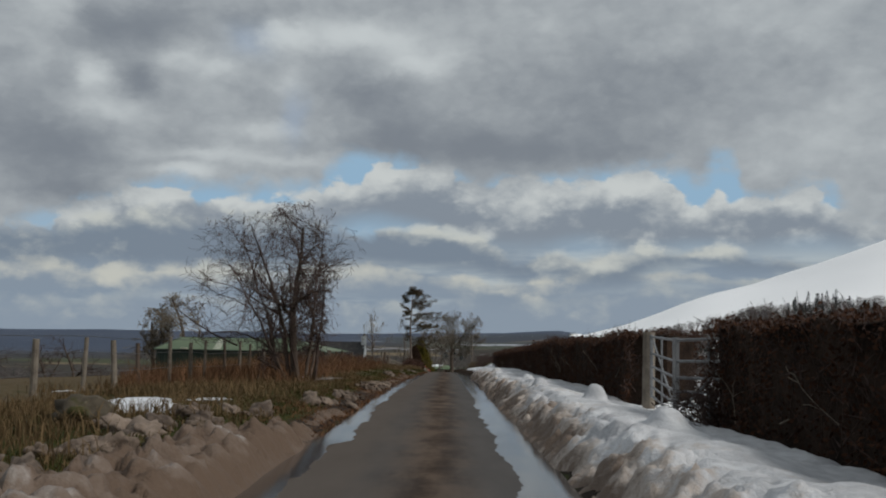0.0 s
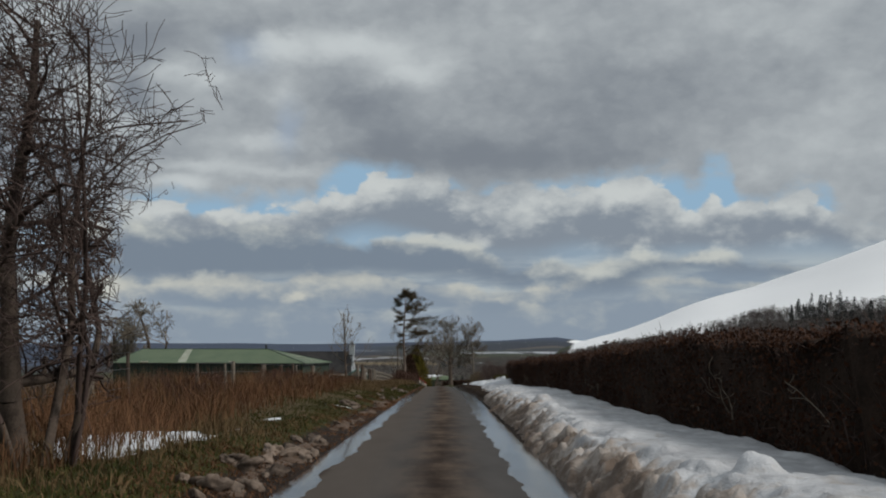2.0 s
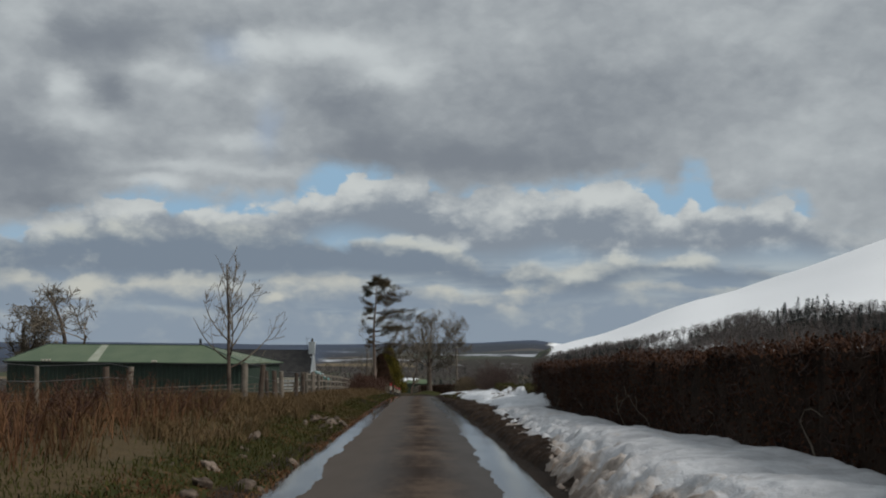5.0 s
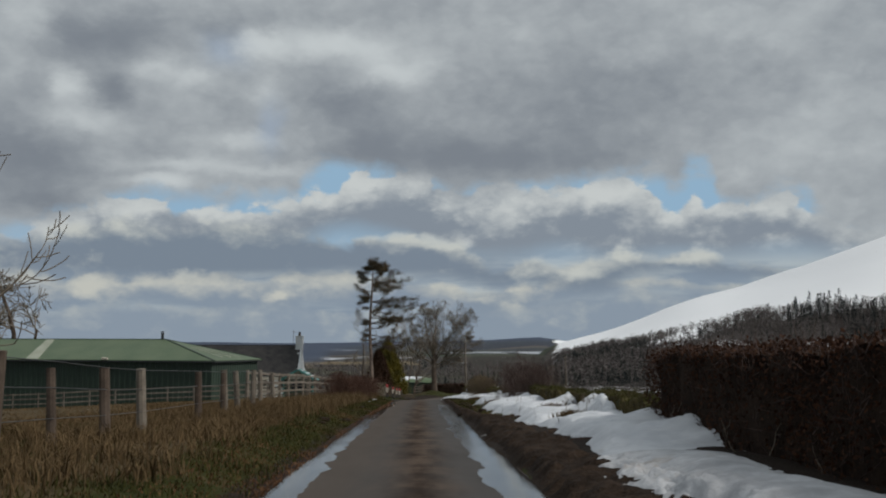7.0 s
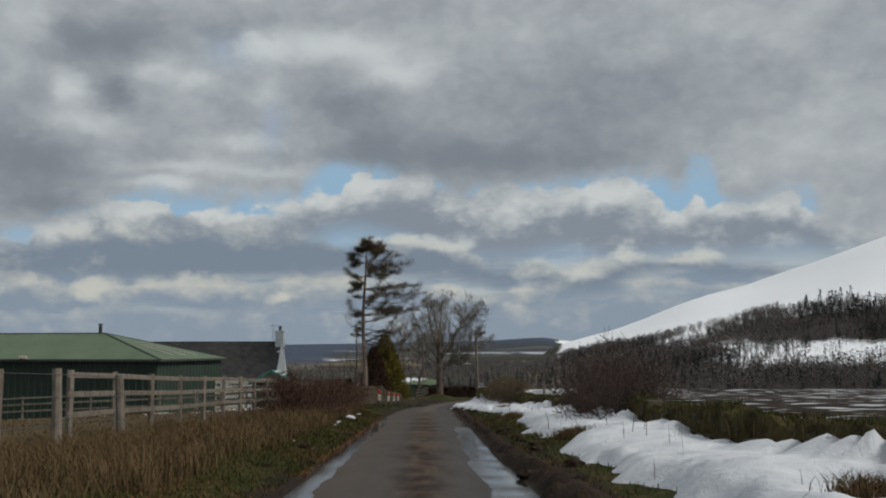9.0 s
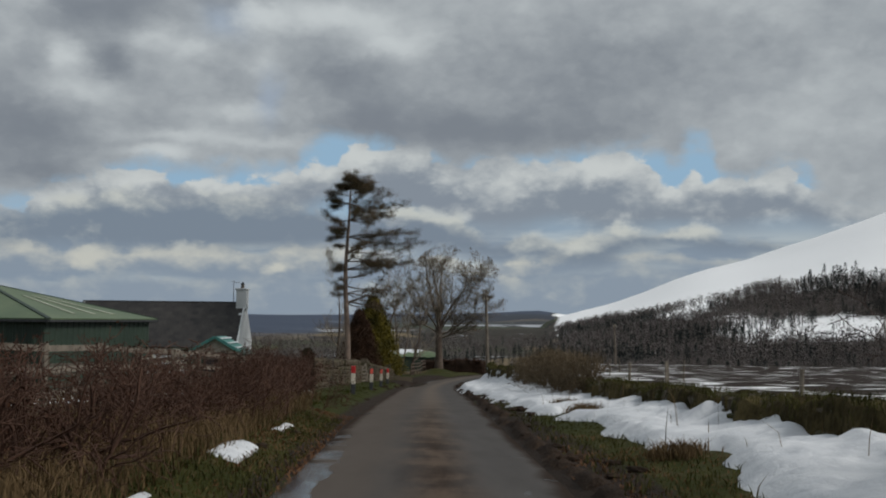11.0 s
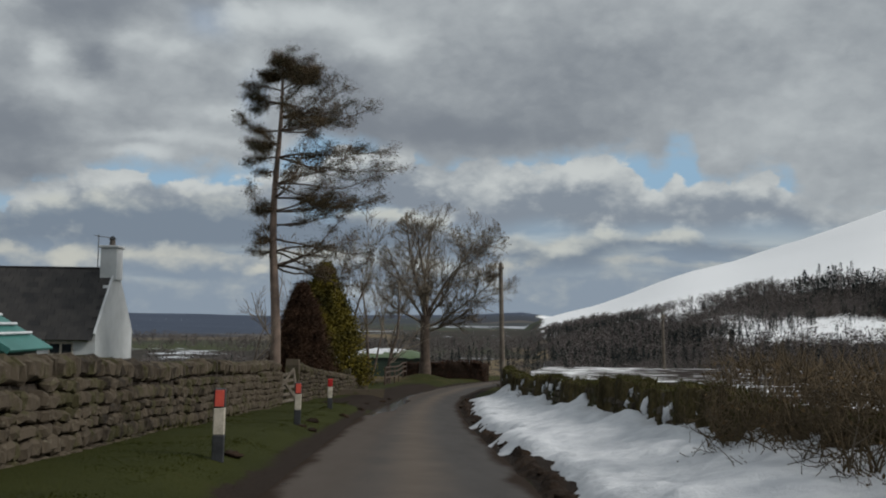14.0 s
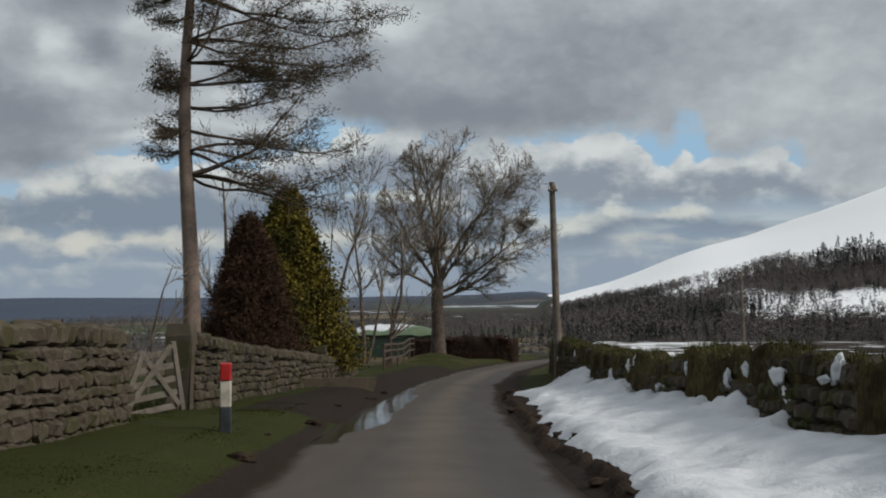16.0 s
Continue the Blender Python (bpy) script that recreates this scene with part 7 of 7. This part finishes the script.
# ---- fences and gates ----
def post(x, y, h, w, seed, parent=None, mat=None, lean=0.06, round_=True):
    r = random.Random(seed)
    z = height(x, y)
    tip = (x + r.uniform(-lean, lean), y + r.uniform(-lean, lean), z + h)
    bm = tube((x, y, z - 0.3), tip, w, w * 0.88, 9) if round_ else bar((x, y, z - 0.3), tip, w * 1.8, w * 1.8, 0.012)
    return part("post", bm, mat or M_WOOD, parent)


def wire_fence(name, pts, h, seed, label, wires=(0.35, 0.7, 1.0), w=0.05):
    r = random.Random(seed)
    top = thing(name, label, "fence")
    for i, (x, y) in enumerate(pts):
        post(x, y, h * r.uniform(0.92, 1.08), w * r.uniform(0.8, 1.5), seed + i, top, r.choice((M_WOOD, M_WOOD, M_WOOD_DARK)), 0.10)
    for k in wires:
        segs = []
        for (xa, ya), (xb, yb) in zip(pts, pts[1:]):
            segs.append((xa, ya, height(xa, ya) + h * k, xb, yb, height(xb, yb) + h * k, 0.006, 0.006))
        link("wire", limbs_mesh("wire", segs, 4), M_WIRE, top)
    return top


line1 = [(-6.9 + 0.03 * (y - 20) + 0.1 * math.sin(y), y) for y in np.arange(13.5, 47, 2.05)]
wire_fence("wire_fence", line1, 1.15, 700, "old wooden posts and wire along the field edge")
line2 = [(-5.4 + 0.2 * math.sin(y), y) for y in np.arange(50, 75, 2.6)]
wire_fence("wire_fence", line2, 0.85, 740, "old post and wire fence behind the dead stalks")
line3 = [(-4.31 - 0.04 * (y - 91.7) + 0.05 * math.sin(y * 2), y) for y in (77.0, 80.0, 82.0, 84.6, 87.0, 91.7, 95.0, 95.5, 97.8, 100.8, 103.4, 106.8)]
wire_fence("wire_fence", line3, 1.06, 770, "weathered wooden posts and wire beside the paddock", w=0.062)


def rail_fence(name, p, q, bays, h, rails, label, mat):
    top = thing(name, label, "fence")
    for i in range(bays + 1):
        f = i / bays
        x, y = p[0] + (q[0] - p[0]) * f, p[1] + (q[1] - p[1]) * f
        post(x, y, h, 0.055, 800 + i, top, mat, 0.02, False)
    for k in rails:
        for i in range(bays):
            a, b = i / bays, (i + 1) / bays
            xa, ya, xb, yb = p[0] + (q[0] - p[0]) * a, p[1] + (q[1] - p[1]) * a, p[0] + (q[0] - p[0]) * b, p[1] + (q[1] - p[1]) * b
            part("rail", bar((xa, ya - 0.08, height(xa, ya) + h * k), (xb, yb - 0.08, height(xb, yb) + h * k), 0.04, 0.10), mat, top)
    return top


rail_fence("rail_fence", (-42, 152.5), (-13.2, 149.0), 14, 1.3, (0.35, 0.65, 0.93), "grey wooden rail fence round the barn yard", M_WOOD)
rail_fence("rail_fence", (-13.0, 148.6), (-5.2, 144.6), 5, 1.25, (0.25, 0.48, 0.71, 0.94), "grey four-railed wooden fence across the yard", M_WOOD)
rail_fence("rail_fence", (-5.9, 107), (-5.6, 146), 15, 1.2, (0.35, 0.65, 0.93), "grey wooden rail fence behind the thorn bushes", M_WOOD)
rail_fence("rail_fence", (-1.5, 207.5), (-0.2, 222), 5, 1.2, (0.4, 0.7, 0.95), "brown wooden rail fence beside the driveway", M_WOOD_DARK)


def gate_leaf(a, b, label, group):
    """One leaf of a tubular metal field gate from hinge a to free end b."""
    top = thing("field_gate", label, "gate", group)
    a, b = Vector(a), Vector(b)
    for k in (0.03, 0.20, 0.38, 0.58, 0.82, 1.13):
        part("bar", tube(a + Vector((0, 0, k)), b + Vector((0, 0, k)), 0.021, None, 8), M_METAL, top)
    for f in (0.0, 0.5, 1.0):
        p = a.lerp(b, f)
        w = 0.055 if f != 0.5 else 0.03
        part("upright", bar(p, p + Vector((0, 0, 1.17)), w, w), M_METAL, top)
    part("brace", tube(a + Vector((0.02, 0, 1.1)), b + Vector((0.02, 0, 0.06)), 0.017), M_METAL, top)


gate_leaf((4.86, 23.42, 0.80), (4.42, 19.32, 0.74), "galvanised steel field gate leaf hung from the tall post", "pair of field gates")
gate_leaf((4.96, 17.55, 0.78), (4.43, 19.20, 0.74), "galvanised steel field gate leaf partly behind the hedge end", "pair of field gates")
x, y = 4.84, 23.66
z = height(x, y)
ob = part("gate_post", tube((x, y, z - 0.3), (x + 0.02, y, 2.02), 0.125, 0.115, 12), M_WOOD, None)
tagged(ob, "stout weathered round gate post at the hedge end", "gate post")


def wicket():
    """The leaning wooden garden gate in the wall."""
    top = thing("garden_gate", "weathered wooden garden gate hanging open", "gate", at=(-3.78, 176.7, height(-3.78, 176.7) + 0.05))
    top.rotation_euler = (0, radians(-9), radians(32))
    w, h = 1.05, 1.05
    part("hanging_stile", solid(-0.04, 0.04, -0.05, 0.05, 0, h + 0.12, 0.01), M_WOOD, top)
    part("slam_stile", solid(-w - 0.04, -w + 0.03, -0.04, 0.04, 0.02, h - 0.1, 0.01), M_WOOD, top)
    for i in range(5):
        z = 0.05 + i * 0.225
        part("rail", solid(-w, 0, -0.022, 0.022, z, z + 0.10, 0.006), M_WOOD, top)
    part("brace", bar((-w, -0.045, 0.08), (-0.05, -0.045, 1.12), 0.03, 0.09), M_WOOD, top)
    part("brace", bar((-w * 0.5, -0.045, 1.1), (-w, -0.045, 0.1), 0.03, 0.08), M_WOOD, top)
    part("brace", bar((-w * 0.55, -0.045, 1.1), (-0.05, -0.045, 0.1), 0.03, 0.08), M_WOOD, top)


wicket()


def pole(x, y, h, label):
    z = height(x, y)
    top = thing("telegraph_pole", label, "pole", at=(x, y, z))
    top.rotation_euler = (0, radians(-1.6), 0)
    part("shaft", tube((0, 0, -0.3), (0, 0, h), 0.15, 0.10, 12), M_POLE, top)
    part("arm", solid(-0.16, 0.16, -0.17, -0.09, h - 0.34, h - 0.25, 0.01), M_POLE, top)
    for s in (-0.12, 0.12):
        part("insulator", tube((s, -0.13, h - 0.25), (s, -0.13, h - 0.13), 0.035, 0.03), M_WHITE, top, "small pale insulator")
    part("stay", tube((0.10, 0.1, 1.2), (0.75, 0.6, -0.1), 0.012), M_WIRE, top)


pole(4.98, 195.0, 1.55 - height(4.98, 195.0), "weathered wooden telegraph pole beside the dyke")
pole(21.0, 226.0, 4.6, "weathered wooden pole out in the ploughed field")
for i, (x, y) in enumerate(((5.6, 138), (7.0, 139.5), (6.8, 128), (9.5, 150), (8.0, 160), (11, 172), (14, 185), (12.5, 160))):
    ob = post(x, y, 1.0, 0.045, 900 + i)
    ob.name = "field_post"
    tagged(ob, "thin weathered fence post in the snowy field", "fence post", "field posts")


# ---- lumps of dirty snow, mole hills, boulders ----
def rough_lump(seed, squash=0.7):
    r = random.Random(seed)
    bm = bmesh.new()
    bmesh.ops.create_icosphere(bm, subdivisions=3, radius=1)
    noise_at = [r.uniform(0, 50) for _ in range(3)]
    for v in bm.verts:
        k = 1 + 0.6 * noise.noise(v.co * 1.5 + Vector(noise_at)) + 0.35 * noise.noise(v.co * 3.3 + Vector(noise_at)) - 0.25 * abs(noise.noise(v.co * 2.3 - Vector(noise_at)))
        v.co = v.co * k
        v.co.z *= squash
    for f in bm.faces:
        f.smooth = True
    me = bpy.data.meshes.new("lump")
    bm.to_mesh(me)
    bm.free()
    return me


clod_meshes = [rough_lump(i) for i in range(7)]
for m_ in clod_meshes:
    m_.materials.append(M_CLOD)
r = random.Random(12)
# clusters thrown up by the plough: y, distance from the road's edge, spread, number, largest size
HEAPS = [(8.5, 1.3, 0.7, 9, 0.20), (10.5, 1.5, 0.7, 9, 0.22), (13.0, 1.4, 0.7, 10, 0.22), (15.2, 1.5, 0.7, 10, 0.22), (17.3, 1.5, 0.6, 11, 0.22), (18.8, 1.3, 0.5, 9, 0.20),
         (23.2, 0.80, 0.5, 9, 0.17), (24.6, 0.65, 0.5, 10, 0.20), (27.0, 0.60, 0.5, 11, 0.19), (28.2, 0.45, 0.4, 6, 0.13), (33.5, 0.42, 0.5, 8, 0.15), (35.2, 0.42, 0.6, 10, 0.19),
         (37.5, 0.40, 0.7, 11, 0.18), (39.5, 0.38, 0.6, 6, 0.13), (44.5, 0.6, 0.6, 4, 0.10), (51.2, 0.80, 0.4, 5, 0.20), (57, 0.5, 1.0, 5, 0.11), (62, 0.5, 1.4, 6, 0.13), (66, 0.45, 1.2, 6, 0.14), (73.5, 0.6, 0.8, 8, 0.17), (75.6, 0.55, 0.8, 9, 0.19), (77.6, 0.5, 0.7, 5, 0.12)]
for hy, hd, spread, count, big in HEAPS:
    for i in range(count):
        y = hy + r.gauss(0, spread * 0.6)
        x = float(along(LEFT, y)) - max(0.12, hd + r.gauss(0, spread * 0.36))
        s = big * 0.8 * r.uniform(0.25, 1.0)
        ob = new("snow_lump", r.choice(clod_meshes))
        z = height(x, y) + max(0.0, float(heap_depth(np.array(x), np.array(y))))
        ob.matrix_basis = Matrix.Translation((x, y, z + s * 0.20)) @ Euler((r.uniform(-0.7, 0.7), r.uniform(-0.7, 0.7), r.uniform(0, 6))).to_matrix().to_4x4() @ Matrix.Diagonal((s * r.uniform(0.8, 1.6), s * r.uniform(0.8, 1.6), s * r.uniform(0.7, 1.1), 1))
        tagged(ob, "lump of frozen brown-stained snow on the verge", "snow lump", "snow lumps on the verge")
mud_meshes = [rough_lump(40 + i, 0.5) for i in range(5)]
for m_ in mud_meshes:
    m_.materials.append(M_MUD)
for i in range(110):
    y = r.uniform(83, 190)
    side = r.random() < 0.8
    x = float(along(RIGHT, y)) + r.uniform(0.15, 0.85) if side else float(along(LEFT, y)) - r.uniform(0.2, 0.8)
    s = r.uniform(0.04, 0.15)
    ob = new("earth_clod", r.choice(mud_meshes))
    ob.matrix_basis = Matrix.Translation((x, y, height(x, y) + s * 0.15)) @ Euler((0, 0, r.uniform(0, 6))).to_matrix().to_4x4() @ Matrix.Diagonal((s * 1.3, s, s, 1))
    tagged(ob, "dark clod of earth turned up beside the lane", "earth clod", "earth clods beside the lane")
ob = new("boulder", rough_lump(77, 0.62))
ob.data.materials.append(M_STONE_MOSS)
ob.matrix_basis = Matrix.Translation((-3.2, 15.9, height(-3.2, 15.9) + 0.10)) @ Matrix.Diagonal((0.36, 0.34, 0.34, 1))
tagged(ob, "dark mossy stump or boulder in the grass", "boulder")
